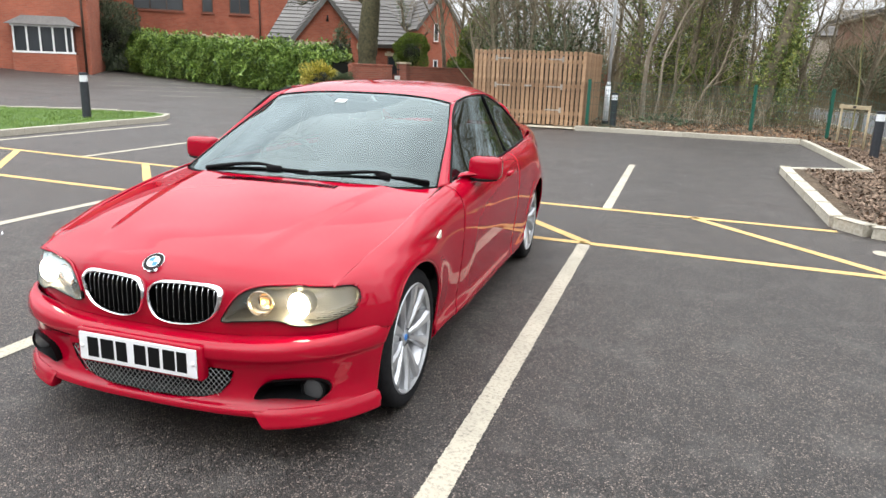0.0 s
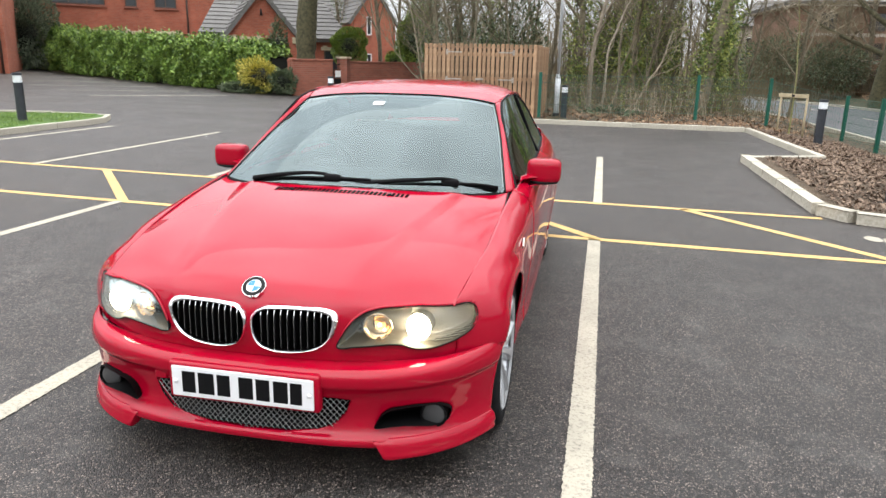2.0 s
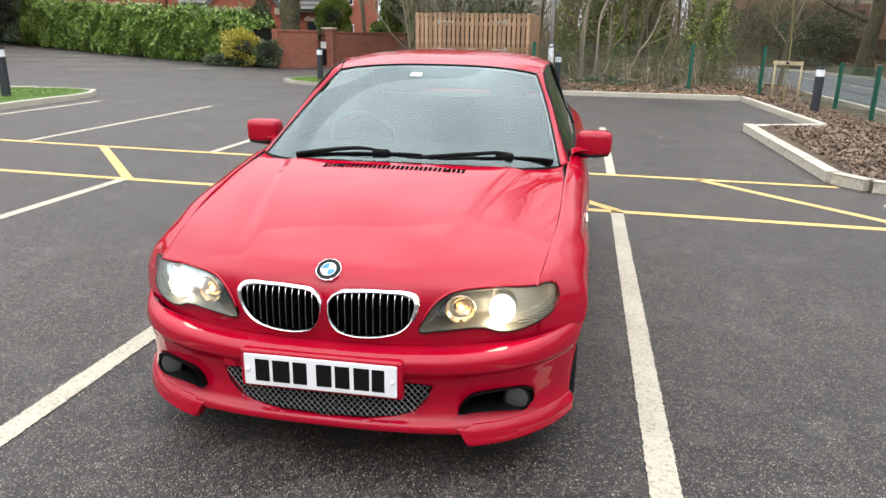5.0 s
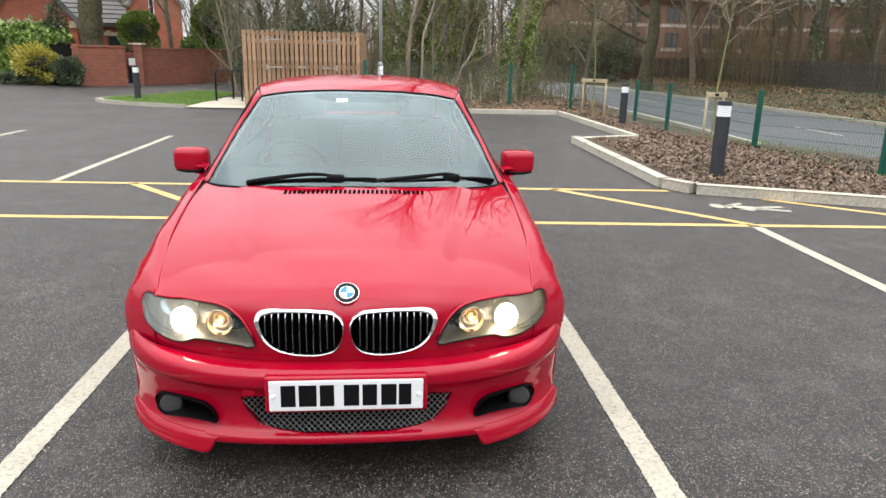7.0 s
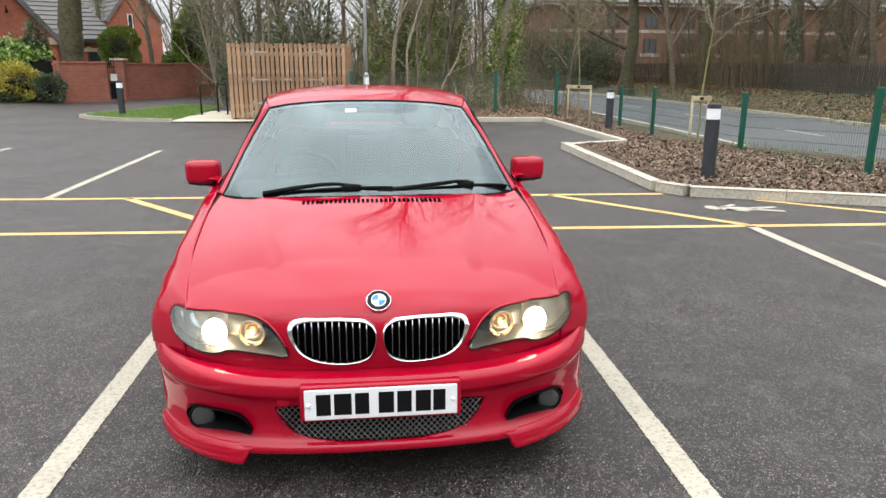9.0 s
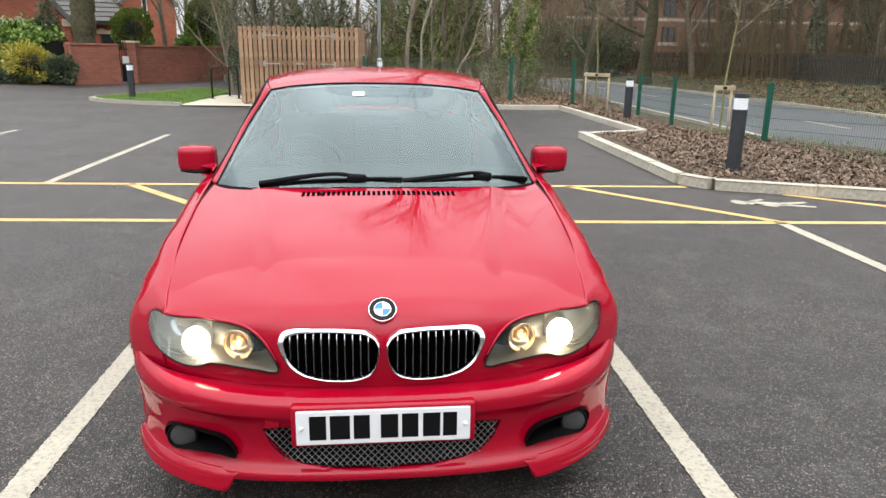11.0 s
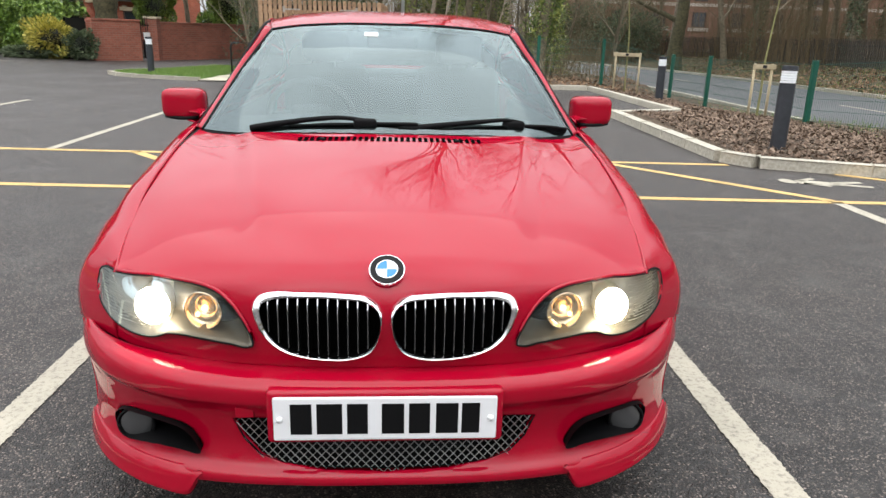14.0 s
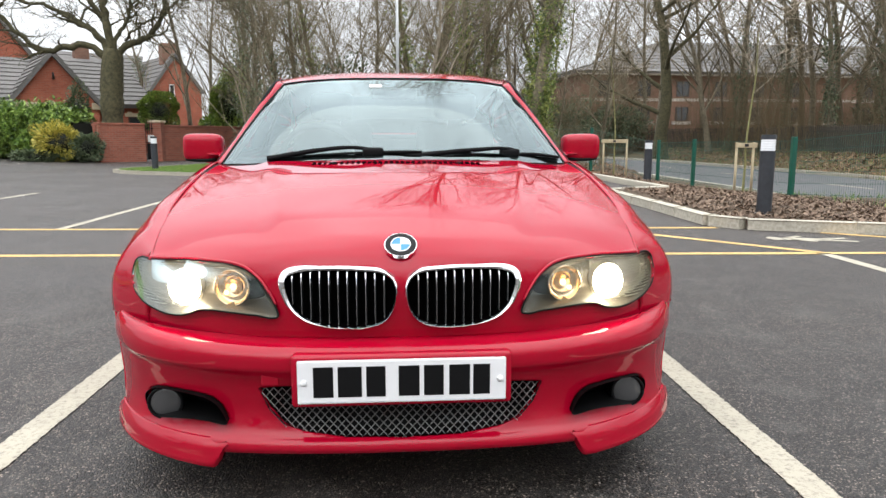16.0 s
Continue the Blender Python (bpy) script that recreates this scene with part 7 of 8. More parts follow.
def headlamp(sgn):
    outline = closed_spline(HEADLAMP, 150)
    xs = np.linspace(0.305, 0.760, 120)
    zs = np.linspace(0.495, 0.662, 48)
    gx, gz = np.meshgrid(xs, zs, indexing="ij")
    y = lamp_y(gx, gz) - 0.009
    v, f = cut(np.stack([gx, y, gz], -1).reshape(-1, 3), grid_faces(120, 48), [0, 2], outline, True)
    v, f = tidy(v, f)
    v[:, 1] = lamp_y(v[:, 0], v[:, 2]) - 0.009
    shell = v.copy()
    cen = np.array(HEADLAMP).mean(0)
    d = np.linalg.norm(nearest_on(outline, v[:, [0, 2]]) - v[:, [0, 2]], axis=1)
    bowl = shell.copy()
    bowl[:, 1] += 0.006 + 0.075 * step(0.0, 0.028, d)
    bowl[:, 0] = bowl[:, 0] * 1.0
    m = (sgn, 1, 1)
    ob = part("headlamp", mesh_of("headlamp", bowl * m, f, True), P["smoke"], CAR, "lit headlamp behind a clear cover")
    # silvered part of the housing
    sel = (bowl[f].mean(1)[:, 0] > 0.535) & (d[f].min(1) > 0.013)
    bv, bf = tidy(bowl - (0, 0.004, 0), f[sel])
    part("reflector", mesh_of("reflector", bv * m, bf, True), P["reflector"], ob)
    lens = part("cover", mesh_of("cover", shell * m, f, True), P["lens"], ob, "clear moulded cover")
    lens.visible_shadow = False
    # seal round the cover
    seal = np.stack([outline[:, 0], lamp_y(outline[:, 0], outline[:, 1]) - 0.007, outline[:, 1]], 1)
    part("seal", mesh_of("seal", *tube_arrays(np.r_[seal, seal[:1]] * m, 0.0026, 6, False), True), P["seal"], ob)
    # painted edge of the bonnet along the top of the cover
    top = closed_spline(HEADLAMP, 300)
    a, b = (np.linalg.norm(top - q, axis=1).argmin() for q in (HEADLAMP[15], HEADLAMP[-1]))
    top = top[min(a, b):max(a, b) + 1]
    lip = np.stack([top[:, 0], lamp_y(top[:, 0], top[:, 1]) - 0.003, top[:, 1] + 0.004], 1)
    part("surround", mesh_of("surround", *tube_arrays(lip * m, 0.0052, 8), True), P["paint"], ob, "painted lip over the cover")
    # projector
    c = np.array([0.572, 0.186, 0.580])
    pr = part("projector", smooth_bm(bm_cyl((sgn * c[0], c[1] - 0.004, c[2]), (sgn * c[0], c[1] + 0.06, c[2]), 0.038, 0.046, n=28)), P["reflector"], ob, "round projector")
    ball = bmesh.new()
    bmesh.ops.create_uvsphere(ball, u_segments=24, v_segments=14, radius=0.042, matrix=Matrix.Translation((sgn * c[0], c[1] + 0.002, c[2])) @ Matrix.Diagonal((1.0, 0.5, 1.15, 1)))
    part("bulb", smooth_bm(ball), P["bulb"], pr)
    # round inner lamp: a bowl with a warm bulb
    c = np.array([0.440, 0.146, 0.584])
    ang = np.linspace(0, 2 * np.pi, 29)[:-1]
    rows = []
    for r, dy in ((0.0485, -0.002), (0.0465, -0.006), (0.0440, 0.002), (0.038, 0.022), (0.034, 0.019), (0.022, 0.036), (0.008, 0.042)):
        rows.append(np.stack([c[0] + r * np.cos(ang), c[1] + dy + 0.25 * (r * np.cos(ang)), c[2] + r * np.sin(ang)], 1))
    vv = np.concatenate(rows) * m
    n = len(ang)
    ff = [(r * n + j, r * n + (j + 1) % n, (r + 1) * n + (j + 1) % n, (r + 1) * n + j) for r in range(6) for j in range(n)] + [tuple(6 * n + j for j in range(n))]
    hb = part("inner_bowl", mesh_of("inner_bowl", vv, ff, True), P["bowl"], ob, "round silvered inner lamp")
    # the bulb, then a smaller glowing ball added as its amber glint
    for k, (dx, dz) in enumerate(((0.0, 0.0), (0.018, -0.016))):
        s = bmesh.new()
        bmesh.ops.create_uvsphere(s, u_segments=12, v_segments=8, radius=0.0085 - 0.002 * k, matrix=Matrix.Translation((sgn * (c[0] + dx), c[1] + 0.018, c[2] + dz)))
        part("bulb", smooth_bm(s), P["amber"], hb)
    # ribs of the outer indicator
    for k in range(15):
        z = 0.530 + k * 0.0075
        xx = np.linspace(0.628 + 0.018 * (k % 2), 0.738, 14)
        q = np.stack([xx, np.full(14, z)], 1)
        q = q[inside(outline, q)]
        if len(q) < 3:
            continue
        yy = lamp_y(q[:, 0], q[:, 1]) + 0.010
        part("rib", mesh_of("rib", *tube_arrays(np.stack([q[:, 0], yy, q[:, 1]], 1) * m, 0.0013, 5), True), P["reflector"], ob)


headlamp(1)
headlamp(-1)

SIDE = [  # along the car: pairs of half width and height from the sill to the top line
    (0.255, [(0.690, 0.455), (0.692, 0.465), (0.694, 0.480), (0.695, 0.498), (0.695, 0.520), (0.694, 0.550), (0.691, 0.580), (0.688, 0.610), (0.685, 0.632), (0.681, 0.647)]),
    (0.330, [(0.770, 0.455), (0.772, 0.470), (0.773, 0.488), (0.772, 0.510), (0.769, 0.540), (0.763, 0.570), (0.752, 0.602), (0.736, 0.632), (0.716, 0.655), (0.692, 0.669)]),
    (0.420, [(0.845, 0.455), (0.846, 0.482), (0.845, 0.515), (0.843, 0.540), (0.838, 0.570), (0.828, 0.600), (0.812, 0.630), (0.785, 0.658), (0.750, 0.680), (0.704, 0.695)]),
    (0.550, [(0.840, 0.280), (0.856, 0.34), (0.864, 0.40), (0.868, 0.46), (0.869, 0.520), (0.864, 0.580), (0.852, 0.632), (0.828, 0.676), (0.785, 0.710), (0.721, 0.729)]),
    (0.742, [(0.840, 0.250), (0.862, 0.32), (0.872, 0.40), (0.878, 0.48), (0.880, 0.560), (0.876, 0.620), (0.862, 0.676), (0.838, 0.722), (0.800, 0.754), (0.737, 0.773)]),
    (1.000, [(0.800, 0.170), (0.842, 0.195), (0.846, 0.280), (0.852, 0.33), (0.866, 0.450), (0.875, 0.570), (0.870, 0.670), (0.848, 0.745), (0.805, 0.797), (0.746, 0.825)]),
    (1.300, [(0.800, 0.165), (0.843, 0.190), (0.846, 0.285), (0.850, 0.32), (0.866, 0.450), (0.876, 0.580), (0.875, 0.690), (0.858, 0.780), (0.815, 0.838), (0.755, 0.864)]),
    (1.900, [(0.800, 0.165), (0.843, 0.190), (0.846, 0.285), (0.850, 0.32), (0.864, 0.450), (0.875, 0.580), (0.877, 0.690), (0.868, 0.790), (0.838, 0.858), (0.792, 0.889)]),
    (2.500, [(0.800, 0.165), (0.843, 0.190), (0.846, 0.285), (0.850, 0.32), (0.864, 0.450), (0.875, 0.580), (0.878, 0.700), (0.870, 0.800), (0.840, 0.872), (0.790, 0.905)]),
    (3.000, [(0.800, 0.165), (0.843, 0.190), (0.848, 0.285), (0.853, 0.32), (0.868, 0.450), (0.879, 0.580), (0.881, 0.700), (0.870, 0.810), (0.832, 0.885), (0.774, 0.920)]),
    (3.467, [(0.840, 0.250), (0.862, 0.32), (0.874, 0.40), (0.881, 0.48), (0.884, 0.560), (0.883, 0.640), (0.872, 0.730), (0.842, 0.830), (0.800, 0.905), (0.745, 0.940)]),
    (3.900, [(0.760, 0.190), (0.800, 0.23), (0.816, 0.30), (0.824, 0.38), (0.830, 0.480), (0.822, 0.600), (0.790, 0.720), (0.752, 0.840), (0.722, 0.920), (0.700, 0.952)]),
    (4.250, [(0.690, 0.215), (0.740, 0.25), (0.755, 0.31), (0.762, 0.39), (0.765, 0.490), (0.750, 0.600), (0.718, 0.720), (0.685, 0.850), (0.645, 0.930), (0.610, 0.958)]),
    (4.430, [(0.560, 0.230), (0.610, 0.27), (0.630, 0.33), (0.640, 0.41), (0.645, 0.500), (0.640, 0.600), (0.622, 0.720), (0.600, 0.850), (0.570, 0.930), (0.545, 0.956)]),
    (4.480, [(0.30, 0.240), (0.33, 0.28), (0.35, 0.34), (0.36, 0.41), (0.365, 0.500), (0.365, 0.600), (0.36, 0.720), (0.35, 0.850), (0.34, 0.925), (0.33, 0.955)]),
    (4.485, [(0.0, 0.240), (0.0, 0.28), (0.0, 0.34), (0.0, 0.41), (0.0, 0.500), (0.0, 0.600), (0.0, 0.720), (0.0, 0.850), (0.0, 0.925), (0.0, 0.955)]),
]


def side_panels():
    rows = [[(x, y, z) for x, z in pts] for y, pts in SIDE]
    nu, nv = 76, 440
    g = loft(rows, nu, nv)
    y, z = g[..., 1], g[..., 2]
    # flared arches, and the waist behind the front one
    for yc, out in ((0.712, 0.007), (3.430, 0.006)):
        g[..., 0] += out * np.exp(-((np.hypot(y - yc, z - 0.306) - 0.365) / 0.065) ** 2) * step(0.30, 0.44, z)
    low = 1 - step(0.62, 0.98, np.linspace(0, 1, nu))[:, None]
    g[..., 0] -= 0.020 * step(0.40, 0.62, y) * (1 - step(1.15, 1.60, y)) * low
    # a hollow under the wing's shoulder, over the arch
    g[..., 0] -= 0.011 * np.exp(-((z - 0.705) / 0.030) ** 2) * step(0.42, 0.56, y) * (1 - step(0.80, 1.10, y))
    faces = grid_faces(nu, nv)
    skin = g.reshape(-1, 3)
    c = np.array(HEADLAMP).mean(0)
    lamp = c + (closed_spline(HEADLAMP, 120) - c) * 0.992
    for sgn in (1, -1):
        for name, y0, y1 in (("front_wing", 0.20, 1.352), ("door", 1.358, 2.640), ("rear_quarter", 2.646, 4.6)):
            v = g.reshape(-1, 3).copy()
            mid = v[faces].mean(1)
            f = faces[(mid[:, 1] > y0) & (mid[:, 1] < y1)]
            # straight shut lines
            for edge in (y0, y1):
                near = np.abs(v[:, 1] - edge) < 0.012
                used = np.zeros(len(v), bool)
                used[np.unique(f)] = True
                rim = near & used
                v[rim & (np.abs(v[:, 1] - edge) < 0.0085), 1] = edge
            if name == "front_wing":
                v, f = cut(v, f, [1, 2], ARCH_F)
                fr = v[f].mean(1)[:, 1] < 0.45
                v, kept = cut(v, f[fr], [0, 2], lamp)
                f = np.r_[kept, f[~fr]]
                low = (v[f].mean(1)[:, 1] < 0.43) & (v[f].mean(1)[:, 2] < 0.466)
                f = f[~low]
            if name == "rear_quarter":
                v, f = cut(v, f, [1, 2], ARCH_R)
            if sgn < 0:
                v, f = v * (-1, 1, 1), f[:, ::-1]
            ob = sheet(name, v, f, P["paint"], CAR, 0.008)
            if name == "door":
                h = bm_box((0.866, 2.33, 0.792), (0.902, 2.51, 0.822), 0.012, 3)
                for w in h.verts:
                    w.co.x = (w.co.x - 0.018 * abs(w.co.y - 2.42) / 0.09) * sgn
                part("door_handle", smooth_bm(h), P["paint"], ob)
                part("lock", smooth_bm(bm_cyl((sgn * 0.866, 2.55, 0.806), (sgn * 0.874, 2.55, 0.806), 0.012, n=14)), P["black"], ob)
            if name == "front_wing":
                lampv = [(0.851, 0.945, 0.700), (0.849, 1.005, 0.722), (0.853, 1.000, 0.690), (0.855, 0.960, 0.690)]
                bm = bmesh.new()
                vs = [bm.verts.new((sgn * (x - 0.002), y, z)) for x, y, z in lampv] + [bm.verts.new((sgn * (x + 0.004), y, z)) for x, y, z in lampv]
                for q in ((0, 1, 2, 3), (7, 6, 5, 4), (0, 4, 5, 1), (1, 5, 6, 2), (2, 6, 7, 3), (3, 7, 4, 0)):
                    bm.faces.new([vs[i] for i in q])
                bmesh.ops.recalc_face_normals(bm, faces=bm.faces)
                part("side_repeater", bm, P["clear_lamp"], ob, "clear side indicator")
            if name == "rear_quarter":
                t = bm_box((0.50, 4.30, 0.70), (0.70, 4.48, 0.86), 0.03, 3)
                for w in t.verts:
                    w.co.x = (w.co.x - max(0, w.co.y - 4.28) * 0.75) * sgn
                part("tail_lamp", smooth_bm(t), P["red_lamp"], ob, "red tail lamp")
    # arch liners
    for yc in (0.712, 3.430):
        for sgn in (1, -1):
            a = np.linspace(-0.05, math.pi + 0.05, 40)
            v = [(sgn * x, yc + 0.334 * math.cos(t), WHEEL_Z + 0.334 * math.sin(t)) for x in (0.785, 0.50) for t in a]
            f = [(j, j + 1, 40 + j + 1, 40 + j) for j in range(39)]
            part("arch_liner", mesh_of("arch_liner", v, f, True), P["black"], CAR)
            # rolled lip of the arch
            lip = []
            for q in np.array(arch_line(yc)):
                near = np.argsort(((skin[:, 1:] - q) ** 2).sum(1))[:6]
                x = skin[near, 0].mean()
                if yc < 2 and q[0] < 0.50 and q[1] < 0.475:
                    x = np.interp(q[0], [p[1] for p in PLAN], [p[0] for p in PLAN]) - 0.011 * (1 - step(0.36, 0.42, q[1]))
                lip.append((x - 0.004, *q))
            lip = np.array(lip)
            pad = np.r_[[lip[0, 0]] * 3, lip[:, 0], [lip[-1, 0]] * 3]
            lip[:, 0] = np.convolve(pad, np.ones(7) / 7, "valid")
            part("arch_lip", mesh_of("arch_lip", *tube_arrays(lip * (sgn, 1, 1), 0.0055, 8), True), P["paint"], CAR)


side_panels()

SCREEN_BOTTOM = [(0, 1.105, 0.886), (0.35, 1.130, 0.881), (0.58, 1.205, 0.868), (0.722, 1.322, 0.864)]
SCREEN_TOP = [(0, 2.100, 1.274), (0.30, 2.087, 1.268), (0.48, 2.058, 1.252), (0.560, 2.035, 1.238)]


def greenhouse():
    # windscreen
    mid1 = [(0, 1.350, 0.992), (0.34, 1.368, 0.986), (0.56, 1.420, 0.968), (0.688, 1.492, 0.957)]
    mid2 = [(0, 1.720, 1.146), (0.32, 1.725, 1.138), (0.53, 1.745, 1.112), (0.632, 1.767, 1.098)]
    v, f = relaxed(loft([SCREEN_BOTTOM, mid1, mid2, SCREEN_TOP], 60, 60), 120).reshape(-1, 3), grid_faces(60, 60)
    v, f = mirrored(v, f)
    ws = sheet("windscreen", v, f, P["screen"], CAR, 0.0, "clear windscreen mirroring the pale sky")
    ws.visible_shadow = False
    edge = spline([SCREEN_BOTTOM[3], mid1[3], mid2[3], SCREEN_TOP[3]], 30)
    for sgn in (1, -1):
        part("screen_seal", mesh_of("screen_seal", *tube_arrays(edge * (sgn, 1, 1), 0.0050, 6), True), P["seal"], ws)
    top = spline(SCREEN_TOP, 30)
    top = np.r_[(top * (-1, 1, 1))[::-1], top[1:]]
    part("screen_seal", mesh_of("screen_seal", *tube_arrays(top, 0.006, 6), True), P["seal"], ws)
    # dark band at the foot of the screen
    low = loft([[(x, y - 0.012, z - 0.006) for x, y, z in SCREEN_BOTTOM], [(x, y + 0.055, z + 0.018) for x, y, z in SCREEN_BOTTOM]], 40, 4).reshape(-1, 3)
    v, f = mirrored(low - (0, 0, 0.003), grid_faces(40, 4))
    sheet("cowl", v, f, P["black"], ws, 0.004)
    st = bm_box((-0.031, -0.026, -0.001), (0.031, 0.026, 0.001), 0.0005)
    bmesh.ops.transform(st, matrix=Matrix.Translation((-0.095, 1.945, 1.2265)) @ Matrix.Rotation(radians(18.8), 4, "X"), verts=st.verts)
    part("sticker", st, P["white"], ws, "white sticker at the top of the screen")
    # roof
    rows = [
        SCREEN_TOP,
        [(0, 2.27, 1.313), (0.34, 2.26, 1.306), (0.53, 2.25, 1.290), (0.606, 2.245, 1.275)],
        [(0, 2.60, 1.346), (0.35, 2.60, 1.337), (0.55, 2.60, 1.312), (0.626, 2.60, 1.284)],
        [(0, 2.95, 1.336), (0.35, 2.95, 1.324), (0.54, 2.95, 1.284), (0.618, 2.95, 1.238)],
        [(0, 3.30, 1.284), (0.31, 3.29, 1.270), (0.48, 3.28, 1.230), (0.565, 3.27, 1.186)]]
    v, f = mirrored(relaxed(loft(rows, 50, 70), 60).reshape(-1, 3), grid_faces(50, 70))
    roof = sheet("roof", v, f, P["paint"], CAR, 0.008)
    v2 = loft([[(x * 0.985, y + 0.012 * (y > 3.2), z - 0.014 - 0.008 * (y > 3.2)) for x, y, z in r] for r in rows], 20, 20).reshape(-1, 3)
    v2, f2 = mirrored(v2, grid_faces(20, 20))
    sheet("headlining", v2, f2, P["headlining"], roof, 0.004)
    # rear screen and boot lid
    rs = loft([[(0, 3.31, 1.280), (0.30, 3.30, 1.268), (0.50, 3.29, 1.226)], [(0, 3.65, 1.150), (0.34, 3.64, 1.138), (0.56, 3.62, 1.095)], [(0, 3.97, 0.995), (0.36, 3.96, 0.988), (0.61, 3.94, 0.970)]], 24, 24).reshape(-1, 3)
    v, f = mirrored(rs, grid_faces(24, 24))
    rear = sheet("rear_screen", v, f, P["rear_glass"], CAR, 0.0)
    rear.visible_shadow = False
    bl = loft([[(0, 3.96, 0.992), (0.36, 3.95, 0.985), (0.62, 3.93, 0.966), (0.700, 3.90, 0.953)], [(0, 4.2, 0.994), (0.35, 4.2, 0.988), (0.54, 4.2, 0.975), (0.625, 4.2, 0.958)], [(0, 4.42, 0.985), (0.33, 4.42, 0.978), (0.47, 4.42, 0.968), (0.55, 4.42, 0.957)], [(0, 4.484, 0.955), (0.2, 4.483, 0.955), (0.34, 4.478, 0.955), (0.545, 4.43, 0.955)]], 30, 30).reshape(-1, 3)
    v, f = mirrored(bl, grid_faces(30, 30))
    sheet("boot_lid", v, f, P["paint"], CAR, 0.01)
    sides = [
        [(0.766, 1.408, 0.862), (0.784, 1.90, 0.891), (0.782, 2.50, 0.907), (0.768, 2.97, 0.921), (0.751, 3.33, 0.936)],
        [(0.709, 1.600, 0.982), (0.724, 2.03, 0.992), (0.731, 2.53, 1.000), (0.726, 2.98, 1.000), (0.714, 3.42, 0.985)],
        [(0.659, 1.770, 1.100), (0.670, 2.11, 1.110), (0.682, 2.53, 1.118), (0.683, 2.93, 1.110), (0.674, 3.23, 1.095)],
        [(0.616, 1.925, 1.203), (0.626, 2.18, 1.218), (0.638, 2.47, 1.222), (0.644, 2.73, 1.213), (0.647, 2.92, 1.200)],
        [(0.601, 2.030, 1.249), (0.606, 2.18, 1.270), (0.612, 2.38, 1.279), (0.618, 2.52, 1.275), (0.624, 2.65, 1.265)]]
    g = relaxed(loft(sides, 60, 24), 400, mirror=False)
    for sgn in (1, -1):
        m = np.array((sgn, 1, 1))
        for name, y0, y1 in (("door_glass", 0, 2.615), ("quarter_glass", 2.625, 9)):
            f = grid_faces(60, 24)
            mid = g.reshape(-1, 3)[f].mean(1)
            lean = mid[:, 1] + (mid[:, 2] - 0.9) * 0.25
            ob = sheet(name, g.reshape(-1, 3) * m, f[(lean > y0) & (lean < y1)], P["side_glass"], CAR, 0.0, "dark tinted side window")
            ob.visible_shadow = False
        bp = spline([(0.783, 2.62, 0.908), (0.732, 2.605, 1.0), (0.684, 2.585, 1.118), (0.641, 2.56, 1.220), (0.621, 2.535, 1.272)], 14)
        part("pillar_trim", mesh_of("pillar_trim", *tube_arrays(bp * m, 0.010, 6), True), P["seal"], CAR)
        part("belt_seal", mesh_of("belt_seal", *tube_arrays(spline(sides[0], 40) * m, 0.008, 6), True), P["seal"], CAR)
        part("roof_seal", mesh_of("roof_seal", *tube_arrays(np.r_[spline([r[0] for r in sides], 20), spline(sides[-1], 30), spline([r[-1] for r in sides][::-1], 20)] * m, 0.0065, 6), True), P["seal"], CAR)
        # screen pillar, from the screen's edge to the side window's
        a0 = [SCREEN_BOTTOM[3], mid1[3], mid2[3], SCREEN_TOP[3]]
        a2 = [(0.766, 1.400, 0.862), (0.720, 1.562, 0.957), (0.661, 1.764, 1.098), (0.604, 2.015, 1.243)]
        a1 = [(0.748, 1.350, 0.867), (0.707, 1.518, 0.962), (0.651, 1.756, 1.104), (0.586, 2.018, 1.247)]
        v = loft([spline(a0, 5), spline(a1, 5), spline(a2, 5)], 40, 12).reshape(-1, 3)
        inner = loft([spline(np.array(a0) + (-0.008, 0.016, -0.010), 5), spline(np.array(a2) + (-0.040, 0.075, -0.006), 5)], 24, 4).reshape(-1, 3)
        sheet("pillar_lining", inner * m, grid_faces(24, 4), P["headlining"], CAR, 0.004)
        sheet("screen_pillar", v * m, grid_faces(40, 12), P["paint"], CAR, 0.012)
        r2 = [(0.52, 3.285, 1.218), (0.555, 3.60, 1.10), (0.605, 3.80, 1.035), (0.66, 3.95, 0.965)]
        r0 = [(0.675, 3.23, 1.097), (0.695, 3.34, 1.046), (0.716, 3.427, 0.985), (0.749, 3.36, 0.936)]
        r1 = [(0.632, 3.24, 1.166), (0.664, 3.46, 1.058), (0.695, 3.58, 0.990), (0.722, 3.62, 0.946)]
        v = loft([spline(r0, 6), spline(r1, 6), spline(r2, 6)], 30, 16).reshape(-1, 3)
        sheet("rear_pillar", v * m, grid_faces(30, 16), P["paint"], CAR, 0.012)
        sheet("pillar_lining", (v + (-0.022, -0.004, -0.006)) * m, grid_faces(30, 16), P["headlining"], CAR, 0.004)
        rail = loft([rows_edge(rows), [(0.603, 2.03, 1.251), (0.608, 2.23, 1.276), (0.625, 2.63, 1.268), (0.648, 2.92, 1.202), (0.675, 3.23, 1.097)]], 40, 4).reshape(-1, 3)
        sheet("roof_rail", rail * m, grid_faces(40, 4), P["paint"], CAR, 0.008)


def rows_edge(rows):
    return [r[-1] for r in rows]


greenhouse()


